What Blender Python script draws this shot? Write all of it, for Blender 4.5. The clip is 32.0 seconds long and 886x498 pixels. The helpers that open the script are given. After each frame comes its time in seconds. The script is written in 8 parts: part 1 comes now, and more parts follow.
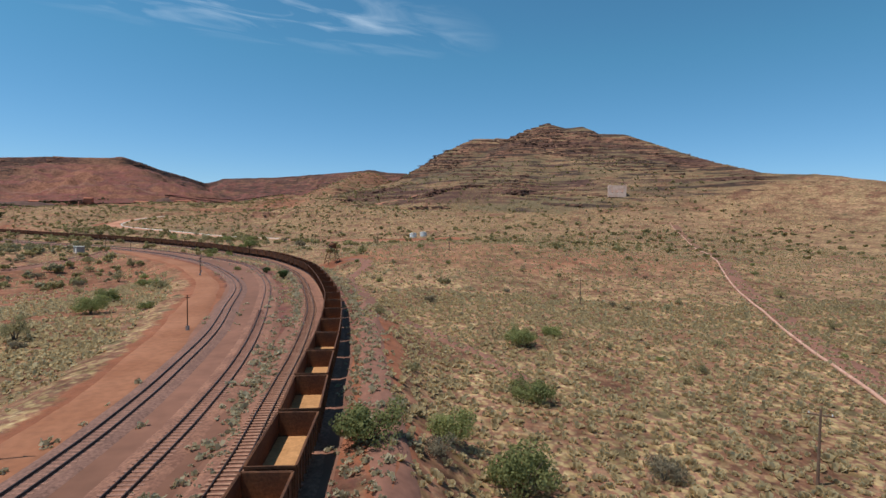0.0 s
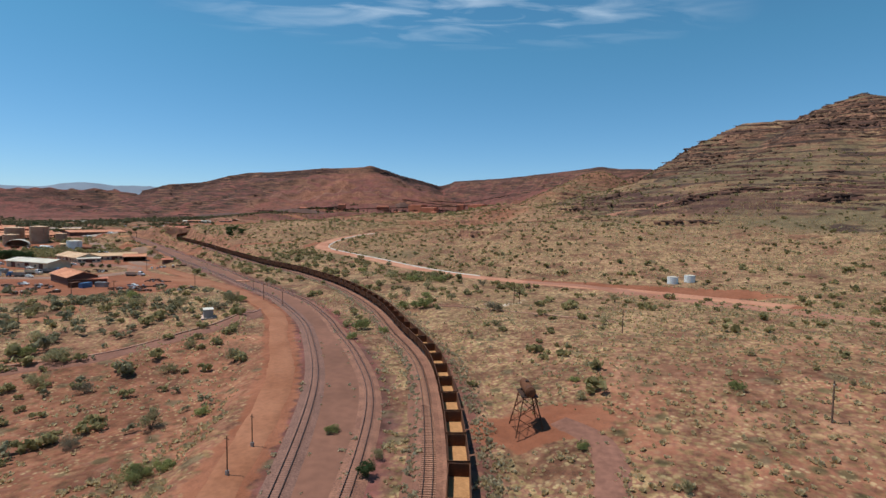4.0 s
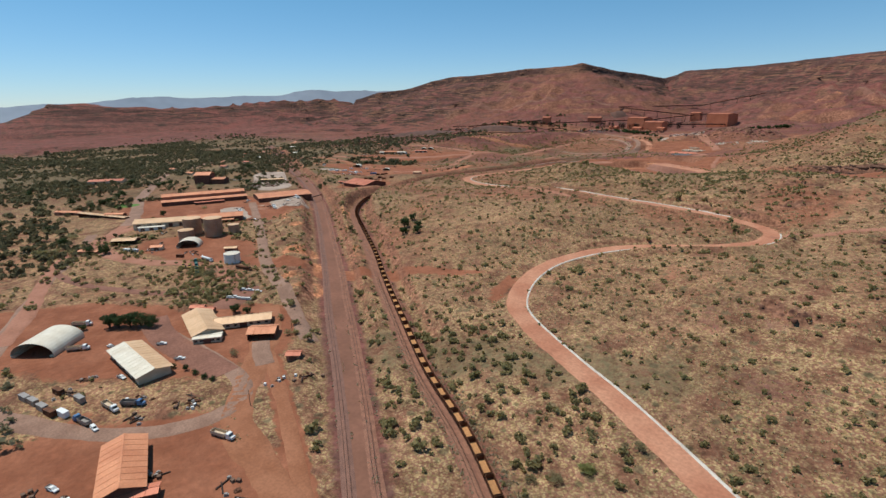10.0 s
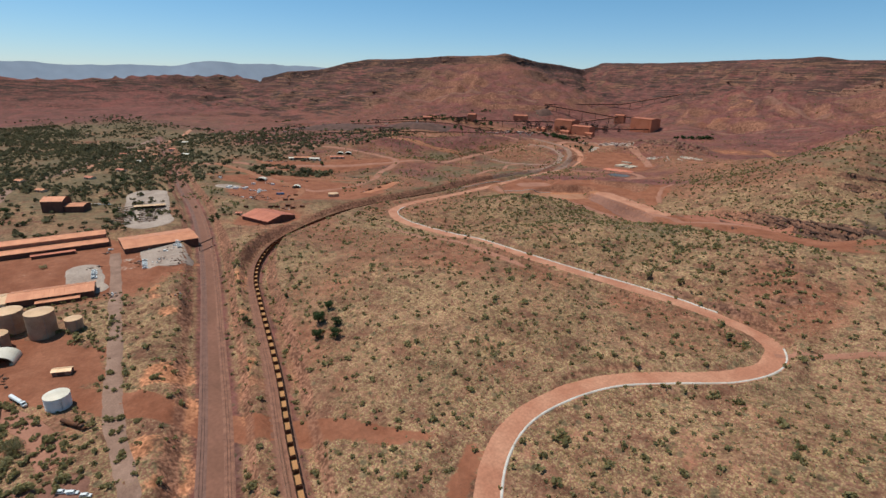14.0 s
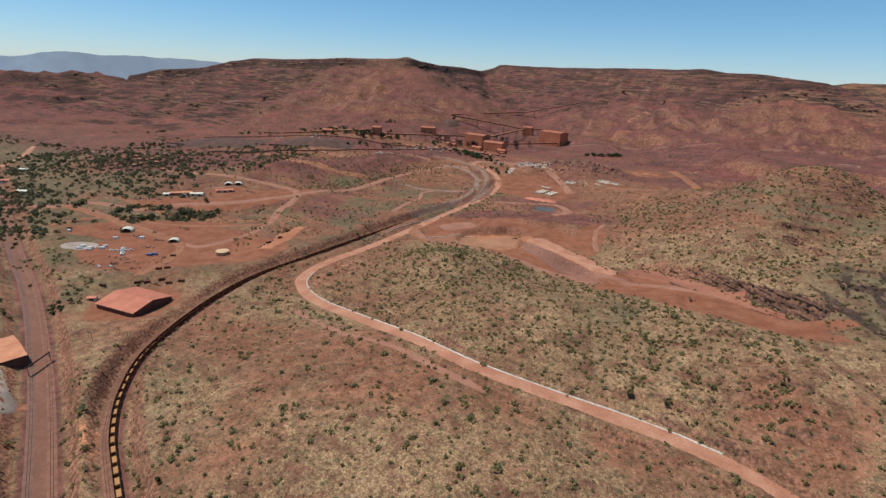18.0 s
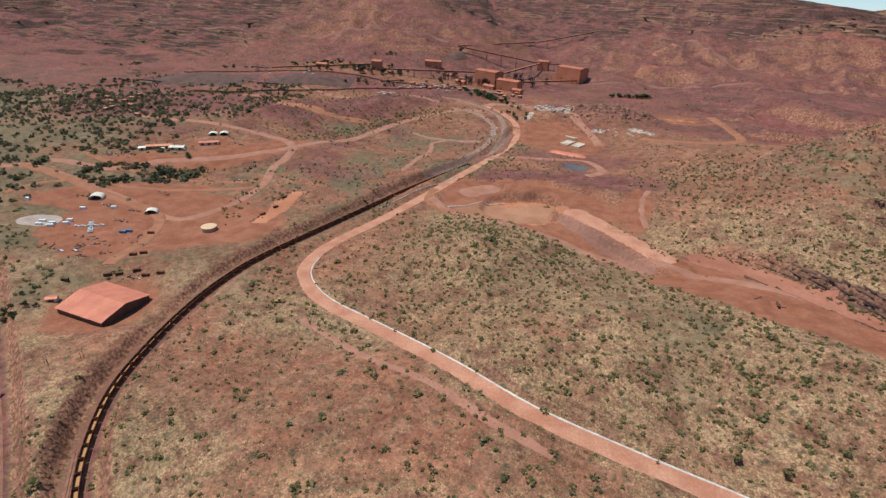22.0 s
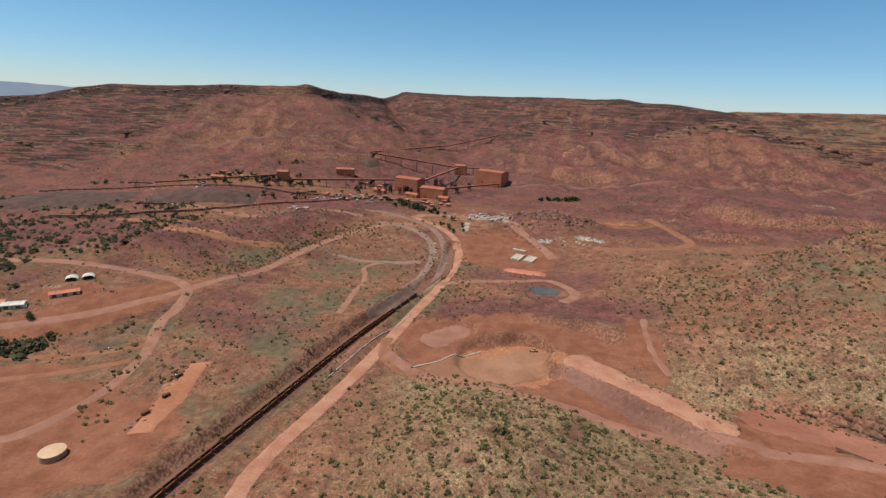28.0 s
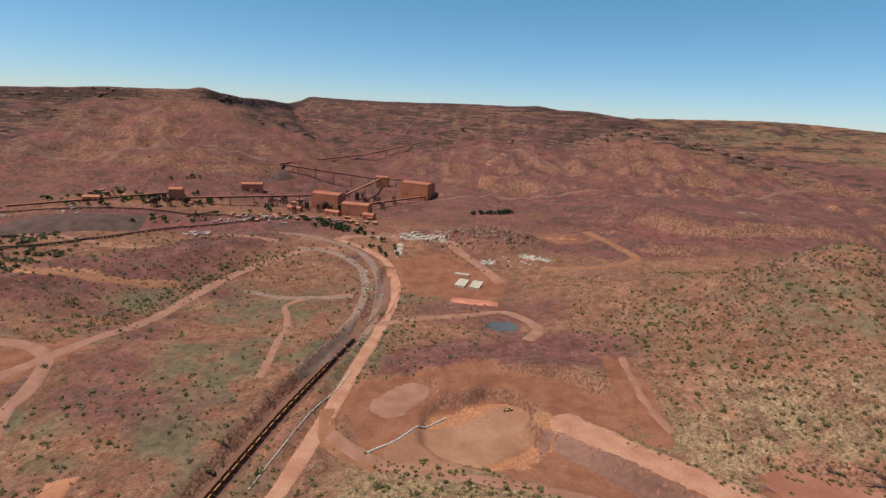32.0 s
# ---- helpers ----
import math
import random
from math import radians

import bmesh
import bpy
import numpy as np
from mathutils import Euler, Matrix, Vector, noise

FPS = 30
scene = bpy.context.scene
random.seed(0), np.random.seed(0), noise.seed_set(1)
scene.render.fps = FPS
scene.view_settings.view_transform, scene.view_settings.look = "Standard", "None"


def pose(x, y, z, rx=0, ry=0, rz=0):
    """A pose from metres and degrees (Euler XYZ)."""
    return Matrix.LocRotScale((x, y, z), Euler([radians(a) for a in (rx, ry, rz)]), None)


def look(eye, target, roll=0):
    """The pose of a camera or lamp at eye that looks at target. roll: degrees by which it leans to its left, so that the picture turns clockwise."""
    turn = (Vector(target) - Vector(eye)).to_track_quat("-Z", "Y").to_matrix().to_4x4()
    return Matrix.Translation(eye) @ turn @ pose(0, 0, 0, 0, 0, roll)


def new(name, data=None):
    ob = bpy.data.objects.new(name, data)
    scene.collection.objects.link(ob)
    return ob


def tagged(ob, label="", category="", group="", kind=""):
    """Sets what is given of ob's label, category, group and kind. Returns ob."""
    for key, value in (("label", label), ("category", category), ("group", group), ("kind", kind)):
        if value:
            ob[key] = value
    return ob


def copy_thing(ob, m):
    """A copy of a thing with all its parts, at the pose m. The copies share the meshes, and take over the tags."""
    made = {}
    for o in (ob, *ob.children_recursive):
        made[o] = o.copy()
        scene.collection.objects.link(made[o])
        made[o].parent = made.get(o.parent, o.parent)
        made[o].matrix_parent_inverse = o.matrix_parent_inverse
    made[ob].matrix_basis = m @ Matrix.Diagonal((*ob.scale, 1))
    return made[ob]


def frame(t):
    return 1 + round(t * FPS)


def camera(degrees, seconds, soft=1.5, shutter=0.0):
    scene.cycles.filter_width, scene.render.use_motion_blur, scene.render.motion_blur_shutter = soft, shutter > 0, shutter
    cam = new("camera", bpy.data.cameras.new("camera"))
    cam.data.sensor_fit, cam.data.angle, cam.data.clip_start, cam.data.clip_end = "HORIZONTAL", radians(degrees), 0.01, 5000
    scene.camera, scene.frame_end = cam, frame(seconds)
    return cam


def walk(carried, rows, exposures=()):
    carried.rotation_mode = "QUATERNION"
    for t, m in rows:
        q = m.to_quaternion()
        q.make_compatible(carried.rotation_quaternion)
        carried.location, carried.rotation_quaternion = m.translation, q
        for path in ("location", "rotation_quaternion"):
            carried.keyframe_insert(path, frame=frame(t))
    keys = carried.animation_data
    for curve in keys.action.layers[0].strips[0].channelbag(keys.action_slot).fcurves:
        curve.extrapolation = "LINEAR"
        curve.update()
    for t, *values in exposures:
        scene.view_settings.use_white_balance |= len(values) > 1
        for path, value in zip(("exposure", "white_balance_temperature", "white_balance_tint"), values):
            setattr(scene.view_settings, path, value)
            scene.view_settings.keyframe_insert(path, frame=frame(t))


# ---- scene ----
cam = camera(82.4, 32.0)
METRES, EYE, TILT, LEAN, TURN = 1000.0, 20.0, -2.9, -1.1, 0.0
ROWS = [
    (0.0, 0.0, 0.0, 0.0, -0.0, 0.0, -0.0),
    (0.5, 0.0013, 0.0152, 0.0024, 8.38, 0.81, -0.92),
    (1.0, 0.001, 0.0305, 0.0053, 10.24, 1.11, -0.91),
    (1.5, -0.0005, 0.0452, 0.008, 11.6, 0.78, -0.76),
    (2.0, -0.0029, 0.0595, 0.0104, 13.83, 0.49, -0.74),
    (2.5, -0.0061, 0.0738, 0.0128, 16.63, 0.56, -0.84),
    (3.0, -0.0101, 0.0886, 0.0163, 17.91, 2.6, -0.82),
    (3.5, -0.0151, 0.1033, 0.0215, 19.09, 4.31, -0.58),
    (4.0, -0.0207, 0.1182, 0.0278, 25.17, -0.58, -1.12),
    (4.5, -0.0272, 0.1328, 0.0349, 32.07, -6.28, -1.51),
    (6.5, -0.0612, 0.1844, 0.0659, 39.09, -17.95, -0.67),
    (7.0, -0.0715, 0.1973, 0.0738, 40.74, -17.04, -0.54),
    (7.5, -0.082, 0.2098, 0.0819, 43.22, -16.08, -1.0),
    (8.0, -0.0927, 0.2219, 0.0899, 45.39, -15.22, -1.23),
    (8.5, -0.1038, 0.2333, 0.0982, 46.74, -14.04, -1.27),
    (9.0, -0.1149, 0.2442, 0.1068, 48.32, -13.55, -1.41),
    (9.5, -0.1263, 0.2546, 0.1154, 48.31, -13.19, -1.1),
    (10.0, -0.1377, 0.2649, 0.1236, 47.54, -13.2, -0.52),
    (10.5, -0.1488, 0.2751, 0.1317, 47.02, -13.55, -0.09),
    (11.0, -0.1601, 0.2853, 0.1398, 47.78, -13.97, -1.31),
    (11.5, -0.1715, 0.2958, 0.1477, 49.13, -14.42, -2.06),
    (12.0, -0.1837, 0.306, 0.1557, 48.4, -14.63, -2.44),
    (12.5, -0.1965, 0.3156, 0.1638, 45.95, -14.74, -2.46),
    (13.0, -0.2094, 0.3252, 0.1717, 43.19, -15.33, -2.42),
    (13.5, -0.2222, 0.335, 0.1792, 40.8, -15.66, -2.43),
    (14.0, -0.2351, 0.3448, 0.1869, 38.44, -15.72, -2.48),
    (14.5, -0.2479, 0.3547, 0.1944, 36.49, -15.88, -2.67),
    (15.0, -0.2607, 0.3648, 0.2021, 33.7, -15.49, -2.71),
    (15.5, -0.2727, 0.3749, 0.2095, 31.2, -15.58, -2.64),
    (17.5, -0.3156, 0.4163, 0.2377, 27.0, -15.8, -2.64),
    (18.0, -0.3254, 0.4269, 0.245, 27.12, -16.15, -2.85),
    (18.5, -0.3346, 0.4369, 0.2507, 26.6, -19.9, -3.42),
    (19.0, -0.3439, 0.4468, 0.2553, 26.28, -22.79, -4.2),
    (19.5, -0.3533, 0.4566, 0.2585, 26.03, -25.07, -4.67),
    (20.0, -0.3628, 0.4662, 0.2605, 25.96, -26.62, -4.68),
    (20.5, -0.3721, 0.4754, 0.2614, 26.02, -27.23, -4.36),
    (21.0, -0.382, 0.4849, 0.2623, 26.1, -27.45, -3.7),
    (21.5, -0.3922, 0.4944, 0.2631, 26.32, -26.53, -3.29),
    (22.0, -0.4024, 0.504, 0.264, 26.59, -23.97, -3.14),
    (22.5, -0.4128, 0.5139, 0.2646, 26.74, -21.27, -3.04),
    (23.0, -0.423, 0.5237, 0.2653, 26.87, -18.67, -2.98),
    (23.5, -0.4334, 0.5337, 0.266, 26.88, -15.98, -2.96),
    (24.0, -0.4437, 0.5433, 0.2668, 26.33, -13.91, -2.92),
    (24.5, -0.4538, 0.5527, 0.2677, 25.58, -13.65, -2.86),
    (25.0, -0.464, 0.562, 0.2687, 24.51, -13.58, -2.8),
    (25.5, -0.4741, 0.5716, 0.2691, 23.16, -13.47, -2.74),
    (27.5, -0.5127, 0.6115, 0.2727, 16.48, -13.23, -2.43),
    (28.0, -0.5215, 0.622, 0.2735, 14.57, -13.13, -2.33),
    (28.5, -0.5298, 0.6324, 0.2743, 12.66, -13.09, -2.14),
    (29.0, -0.5379, 0.6432, 0.2749, 10.35, -13.0, -1.9),
    (29.5, -0.5454, 0.654, 0.2757, 7.84, -12.91, -1.65),
    (30.0, -0.5523, 0.6649, 0.2766, 5.65, -12.85, -1.46),
    (30.5, -0.5593, 0.6766, 0.277, 4.06, -12.81, -1.46),
    (31.0, -0.5654, 0.6881, 0.2778, 3.41, -12.72, -1.49),
    (31.5, -0.571, 0.7004, 0.2792, 4.37, -12.4, -1.94),
    (32.0, -0.5764, 0.7132, 0.2811, 4.28, -12.19, -2.04),
]
walk(cam, [(t, pose(0, 0, EYE, TILT, LEAN, TURN) @ pose(METRES * x, METRES * y, METRES * z, 90 + pitch, roll, yaw)) for t, x, y, z, yaw, pitch, roll in ROWS],
     [(0, 0.05, 6000, 6), (2, 0.0, 6000, 6), (4, 0.0, 6000, 6), (7, 0.16, 6080, 6), (8.5, 0.06, 6080, 6), (11, -0.06, 6220, 6), (15, -0.05, 6100, 6), (18, -0.06, 6000, 6), (20, 0.20, 5880, 6), (22, 0.18, 5880, 6), (24, -0.04, 6000, 6), (28, -0.03, 6180, 6), (32, 0.0, 6200, 6)])

# ---- light ----
SUN_FROM = Vector((-0.95, -0.30, 0.0)).normalized()
SUN_UP = radians(67)
SKY_TINT = (0.63, 1.06, 1.06, 1)
SKY_LOW = (0.70, 0.81, 1.03, 1)
CLOUD_AT = (-1.05, 2.3, 1.0)
world = bpy.data.worlds.new("sky")
scene.world = world
world.use_nodes = True
wn, wl = world.node_tree.nodes, world.node_tree.links
sky = wn.new("ShaderNodeTexSky")
sky.sky_type, sky.sun_disc = "NISHITA", False
sky.sun_elevation, sky.sun_rotation = SUN_UP, math.atan2(SUN_FROM.x, SUN_FROM.y)
sky.altitude, sky.air_density, sky.dust_density, sky.ozone_density = 1500, 1.0, 0.0, 1.0
wn["Background"].inputs[1].default_value = 0.10
# thin cirrus, high in the north
tc, sp, div = wn.new("ShaderNodeTexCoord"), wn.new("ShaderNodeSeparateXYZ"), wn.new("ShaderNodeVectorMath")
wl.new(tc.outputs["Generated"], sp.inputs[0])
cb = wn.new("ShaderNodeCombineXYZ")
for k in range(3):
    wl.new(sp.outputs[2], cb.inputs[k])
div.operation = "DIVIDE"
wl.new(tc.outputs["Generated"], div.inputs[0]), wl.new(cb.outputs[0], div.inputs[1])
mp = wn.new("ShaderNodeMapping")
mp.vector_type = "TEXTURE"
mp.inputs["Location"].default_value, mp.inputs["Rotation"].default_value, mp.inputs["Scale"].default_value = CLOUD_AT, (0, 0, radians(27)), (1.5, 0.62, 1.0)
wl.new(div.outputs[0], mp.inputs["Vector"])
fib = wn.new("ShaderNodeTexNoise")
fib.inputs["Scale"].default_value, fib.inputs["Detail"].default_value, fib.inputs["Distortion"].default_value = 3.2, 8, 0.7
wl.new(mp.outputs[0], fib.inputs["Vector"])
ball = wn.new("ShaderNodeTexGradient")
ball.gradient_type = "SPHERICAL"
wl.new(mp.outputs[0], ball.inputs["Vector"])
add = wn.new("ShaderNodeMath")
add.operation = "MULTIPLY"
wl.new(ball.outputs["Fac"], add.inputs[0])
cr = wn.new("ShaderNodeMapRange")
cr.inputs["From Min"].default_value, cr.inputs["From Max"].default_value, cr.inputs["To Max"].default_value = 0.46, 0.86, 1.05
wl.new(fib.outputs["Fac"], cr.inputs["Value"]), wl.new(cr.outputs[0], add.inputs[1])
cmix = wn.new("ShaderNodeMix")
cmix.data_type = "RGBA"
cmix.inputs[7].default_value = (7.5, 8.2, 9.0, 1)
clear = wn.new("ShaderNodeMix")
clear.data_type, clear.blend_type = "RGBA", "MULTIPLY"
clear.inputs["Factor"].default_value = 1.0
haze = wn.new("ShaderNodeValToRGB")
haze.color_ramp.elements[0].position, haze.color_ramp.elements[0].color = 0.0, SKY_LOW
haze.color_ramp.elements[1].position, haze.color_ramp.elements[1].color = 0.30, SKY_TINT
wl.new(sp.outputs[2], haze.inputs["Fac"]), wl.new(haze.outputs["Color"], clear.inputs[7])
wl.new(sky.outputs[0], clear.inputs[6])
wl.new(add.outputs[0], cmix.inputs["Factor"]), wl.new(clear.outputs[2], cmix.inputs[6])
wl.new(cmix.outputs[2], wn["Background"].inputs[0])
sun_lamp = new("sun", bpy.data.lights.new("sun", "SUN"))
sun_lamp.data.energy, sun_lamp.data.angle, sun_lamp.data.color = 4.4, radians(0.53), (1.0, 0.95, 0.87)
sun_lamp.matrix_world = look((0, 0, 400), Vector((0, 0, 400)) - (SUN_FROM * math.cos(SUN_UP) + Vector((0, 0, math.sin(SUN_UP)))))


# ---- materials ----
def mat(name):
    m = bpy.data.materials.new(name)
    m.use_nodes = True
    return m, m.node_tree.nodes, m.node_tree.links, m.node_tree.nodes["Principled BSDF"]


def let_light_through(n, l, bsdf, colour, share):
    """Thin leaves: part of the light that falls on one side shows on the other."""
    thin, both = n.new("ShaderNodeBsdfTranslucent"), n.new("ShaderNodeMixShader")
    both.inputs[0].default_value = share
    l.new(colour, thin.inputs["Color"])
    l.new(bsdf.outputs[0], both.inputs[1]), l.new(thin.outputs[0], both.inputs[2])
    l.new(both.outputs[0], n["Material Output"].inputs["Surface"])


def surface(name, a, b, scale=1.0, rough=0.85, metal=0.0, grain=0.25, bump=0.3, c=None, spread=0.0, thin=0.0):
    """Two colours mixed by a coarse noise, mottled by a fine one, with bump. spread: how far single pieces differ."""
    m, n, l, bsdf = mat(name)
    co = n.new("ShaderNodeTexCoord")
    big, fine = n.new("ShaderNodeTexNoise"), n.new("ShaderNodeTexNoise")
    big.inputs["Scale"].default_value, big.inputs["Detail"].default_value = scale * 0.35, 5
    fine.inputs["Scale"].default_value, fine.inputs["Detail"].default_value = scale * 4.0, 6
    for t in (big, fine):
        l.new(co.outputs["Object"], t.inputs["Vector"])
    ramp = n.new("ShaderNodeValToRGB")
    ramp.color_ramp.elements[0].position, ramp.color_ramp.elements[0].color = 0.36, (*a, 1)
    ramp.color_ramp.elements[1].position, ramp.color_ramp.elements[1].color = 0.64, (*b, 1)
    if c:
        e = ramp.color_ramp.elements.new(0.78)
        e.color = (*c, 1)
    l.new(big.outputs["Fac"], ramp.inputs["Fac"])
    hsv = n.new("ShaderNodeHueSaturation")
    l.new(ramp.outputs["Color"], hsv.inputs["Color"])
    val = n.new("ShaderNodeMapRange")
    val.inputs["To Min"].default_value, val.inputs["To Max"].default_value = 1 - grain, 1 + grain
    val.inputs["From Min"].default_value, val.inputs["From Max"].default_value = 0.3, 0.7
    l.new(fine.outputs["Fac"], val.inputs["Value"])
    out = val.outputs["Result"]
    if spread:
        info, ms, mul = n.new("ShaderNodeObjectInfo"), n.new("ShaderNodeMapRange"), n.new("ShaderNodeMath")
        ms.inputs["To Min"].default_value, ms.inputs["To Max"].default_value = 1 - spread, 1 + spread
        mul.operation = "MULTIPLY"
        l.new(info.outputs["Random"], ms.inputs["Value"])
        l.new(out, mul.inputs[0]), l.new(ms.outputs["Result"], mul.inputs[1])
        out = mul.outputs["Value"]
    l.new(out, hsv.inputs["Value"])
    l.new(hsv.outputs["Color"], bsdf.inputs["Base Color"])
    bsdf.inputs["Roughness"].default_value, bsdf.inputs["Metallic"].default_value = rough, metal
    bsdf.inputs["Specular IOR Level"].default_value = 0.25
    if thin:
        let_light_through(n, l, bsdf, hsv.outputs["Color"], thin)
    if bump:
        bp = n.new("ShaderNodeBump")
        bp.inputs["Strength"].default_value, bp.inputs["Distance"].default_value = bump, 0.08
        l.new(fine.outputs["Fac"], bp.inputs["Height"]), l.new(bp.outputs["Normal"], bsdf.inputs["Normal"])
    return m


def islands(name, a, b, thin=0.4):
    """Two colours, mixed by chance from clump to clump."""
    m, n, l, bsdf = mat(name)
    geo, ramp = n.new("ShaderNodeNewGeometry"), n.new("ShaderNodeValToRGB")
    ramp.color_ramp.elements[0].color, ramp.color_ramp.elements[1].color = (*a, 1), (*b, 1)
    l.new(geo.outputs["Random Per Island"], ramp.inputs["Fac"])
    l.new(ramp.outputs["Color"], bsdf.inputs["Base Color"])
    bsdf.inputs["Roughness"].default_value, bsdf.inputs["Specular IOR Level"].default_value = 0.95, 0.1
    if thin:
        let_light_through(n, l, bsdf, ramp.outputs["Color"], thin)
    return m


RUST = surface("rusted_steel", (0.085, 0.034, 0.018), (0.16, 0.062, 0.026), 1.2, 0.8, 0.1, 0.3, spread=0.12)
RUST_DARK = surface("dark_rusted_steel", (0.035, 0.020, 0.015), (0.07, 0.035, 0.022), 1.5, 0.75, 0.1, 0.25)
ORE_FLOOR = surface("ore_stained_floor", (0.36, 0.17, 0.065), (0.46, 0.23, 0.095), 0.9, 0.8, 0.0, 0.18, 0.1, spread=0.1)
BALLAST_RED = surface("red_dusted_ballast", (0.19, 0.085, 0.055), (0.27, 0.125, 0.078), 0.8, 0.95, 0, 0.35, 0.6)
BALLAST_DARK = surface("dark_ballast", (0.165, 0.084, 0.061), (0.215, 0.108, 0.077), 0.8, 0.95, 0, 0.35, 0.6)
SLEEPER = surface("dusty_sleeper", (0.28, 0.135, 0.085), (0.36, 0.19, 0.12), 2.0, 0.9, 0, 0.25, 0.3, spread=0.15)
SLEEPER_DULL = surface("dull_sleeper", (0.235, 0.115, 0.080), (0.29, 0.145, 0.100), 2.0, 0.9, 0, 0.25, 0.3, spread=0.12)
RAIL_STEEL = surface("rail_steel", (0.055, 0.036, 0.03), (0.09, 0.05, 0.038), 3.0, 0.45, 0.6, 0.15, 0)
ROAD_ORANGE = surface("orange_dirt_road", (0.25, 0.096, 0.046), (0.31, 0.128, 0.066), 0.25, 0.95, 0, 0.14, 0.3)
ROAD_RED = surface("red_dirt_road", (0.28, 0.120, 0.072), (0.35, 0.158, 0.100), 0.2, 0.95, 0, 0.12, 0.3)
ROAD_PALE = surface("pale_pink_haul_road", (0.38, 0.155, 0.088), (0.47, 0.22, 0.13), 0.18, 0.95, 0, 0.16, 0.3)
ROAD_GREY = surface("grey_brown_track", (0.225, 0.126, 0.086), (0.29, 0.170, 0.118), 0.3, 0.95, 0, 0.2, 0.3)
ROAD_DUSK = surface("purple_brown_dirt", (0.185, 0.082, 0.054), (0.24, 0.108, 0.072), 0.25, 0.95, 0, 0.2, 0.3)
WHITE_PIPE = surface("white_dusty_pipe", (0.46, 0.39, 0.32), (0.60, 0.53, 0.45), 0.6, 0.6, 0, 0.12, 0.1)
PIPE_RUST = surface("pink_rusty_pipe", (0.42, 0.21, 0.14), (0.55, 0.31, 0.22), 0.6, 0.7, 0, 0.2, 0.1)
ROOF_ORANGE = surface("dusty_orange_roof", (0.50, 0.190, 0.092), (0.61, 0.255, 0.128), 0.35, 0.55, 0.1, 0.1, 0.1, spread=0.06)
ROOF_RED = surface("red_dusted_roof", (0.46, 0.145, 0.08), (0.56, 0.19, 0.105), 0.3, 0.55, 0.1, 0.1, 0.1, spread=0.06)
ROOF_TAN = surface("tan_sheet_roof", (0.58, 0.35, 0.19), (0.66, 0.42, 0.24), 0.4, 0.5, 0.1, 0.1, 0.1, spread=0.05)
ROOF_WHITE = surface("pale_sheet_roof", (0.64, 0.54, 0.41), (0.74, 0.65, 0.52), 0.5, 0.45, 0.1, 0.08, 0.1)
# cladding kept dark all round: the shade of sunless fronts is in its colour
WALL_DARK = surface("cladding_darkened_for_shade", (0.10, 0.045, 0.032), (0.15, 0.065, 0.045), 0.6, 0.7, 0.1, 0.2, 0.1)
WALL_BROWN = surface("brown_cladding", (0.24, 0.12, 0.08), (0.31, 0.16, 0.105), 0.6, 0.7, 0.1, 0.15, 0.1)
WALL_CREAM = surface("cream_cladding", (0.52, 0.40, 0.28), (0.60, 0.48, 0.35), 0.7, 0.65, 0, 0.1, 0.1)
PLANT_ORANGE = surface("ore_dusted_orange_cladding", (0.40, 0.125, 0.062), (0.48, 0.165, 0.085), 0.12, 0.65, 0.1, 0.12, 0.1)
CONCRETE = surface("pinkish_concrete", (0.45, 0.30, 0.24), (0.56, 0.40, 0.32), 0.5, 0.85, 0, 0.2, 0.2, (0.34, 0.17, 0.12))
TANK_TAN = surface("tan_rusty_tank", (0.34, 0.20, 0.125), (0.44, 0.28, 0.18), 0.4, 0.7, 0.1, 0.15, 0.1)
WHITE_PAINT = surface("white_paint", (0.68, 0.66, 0.62), (0.78, 0.76, 0.72), 0.8, 0.4, 0, 0.08, 0)
BLUE_PAINT = surface("blue_paint", (0.06, 0.12, 0.24), (0.09, 0.18, 0.32), 0.8, 0.5, 0, 0.1, 0)
GREEN_PAINT = surface("green_paint", (0.05, 0.13, 0.12), (0.08, 0.19, 0.17), 0.8, 0.5, 0, 0.1, 0)
YELLOW_PAINT = surface("yellow_paint", (0.40, 0.25, 0.07), (0.50, 0.33, 0.11), 0.8, 0.5, 0, 0.1, 0)
GREY_METAL = surface("grey_metal", (0.24, 0.21, 0.19), (0.34, 0.30, 0.27), 0.8, 0.5, 0.3, 0.15, 0)
TYRE = surface("black_rubber", (0.025, 0.023, 0.022), (0.04, 0.036, 0.034), 3, 0.85, 0, 0.2, 0)
DARK_GLASS = surface("dark_window", (0.03, 0.035, 0.04), (0.05, 0.055, 0.06), 2, 0.15, 0, 0.1, 0)
TIMBER = surface("weathered_timber", (0.13, 0.075, 0.05), (0.20, 0.12, 0.08), 3, 0.9, 0, 0.25, 0.3)
LEAF = surface("olive_leaves", (0.29, 0.245, 0.118), (0.41, 0.345, 0.185), 0.6, 0.8, 0, 0.3, 0, spread=0.25, thin=0.55)
LEAF_GREEN = surface("bright_green_leaves", (0.23, 0.235, 0.080), (0.36, 0.345, 0.138), 0.6, 0.8, 0, 0.3, 0, spread=0.2, thin=0.55)
LEAF_DARK = surface("dark_green_leaves", (0.042, 0.066, 0.020), (0.080, 0.108, 0.036), 0.6, 0.8, 0, 0.3, 0, spread=0.2, thin=0.4)
LEAF_GREY = surface("grey_dry_twigs", (0.17, 0.135, 0.085), (0.25, 0.20, 0.13), 0.8, 0.9, 0, 0.3, 0, spread=0.2, thin=0.35)
BARK = surface("brown_bark", (0.075, 0.05, 0.035), (0.12, 0.085, 0.06), 2, 0.9, 0, 0.25, 0.3)
SPINIFEX = islands("dry_spinifex", (0.43, 0.315, 0.165), (0.66, 0.52, 0.30), 0.6)
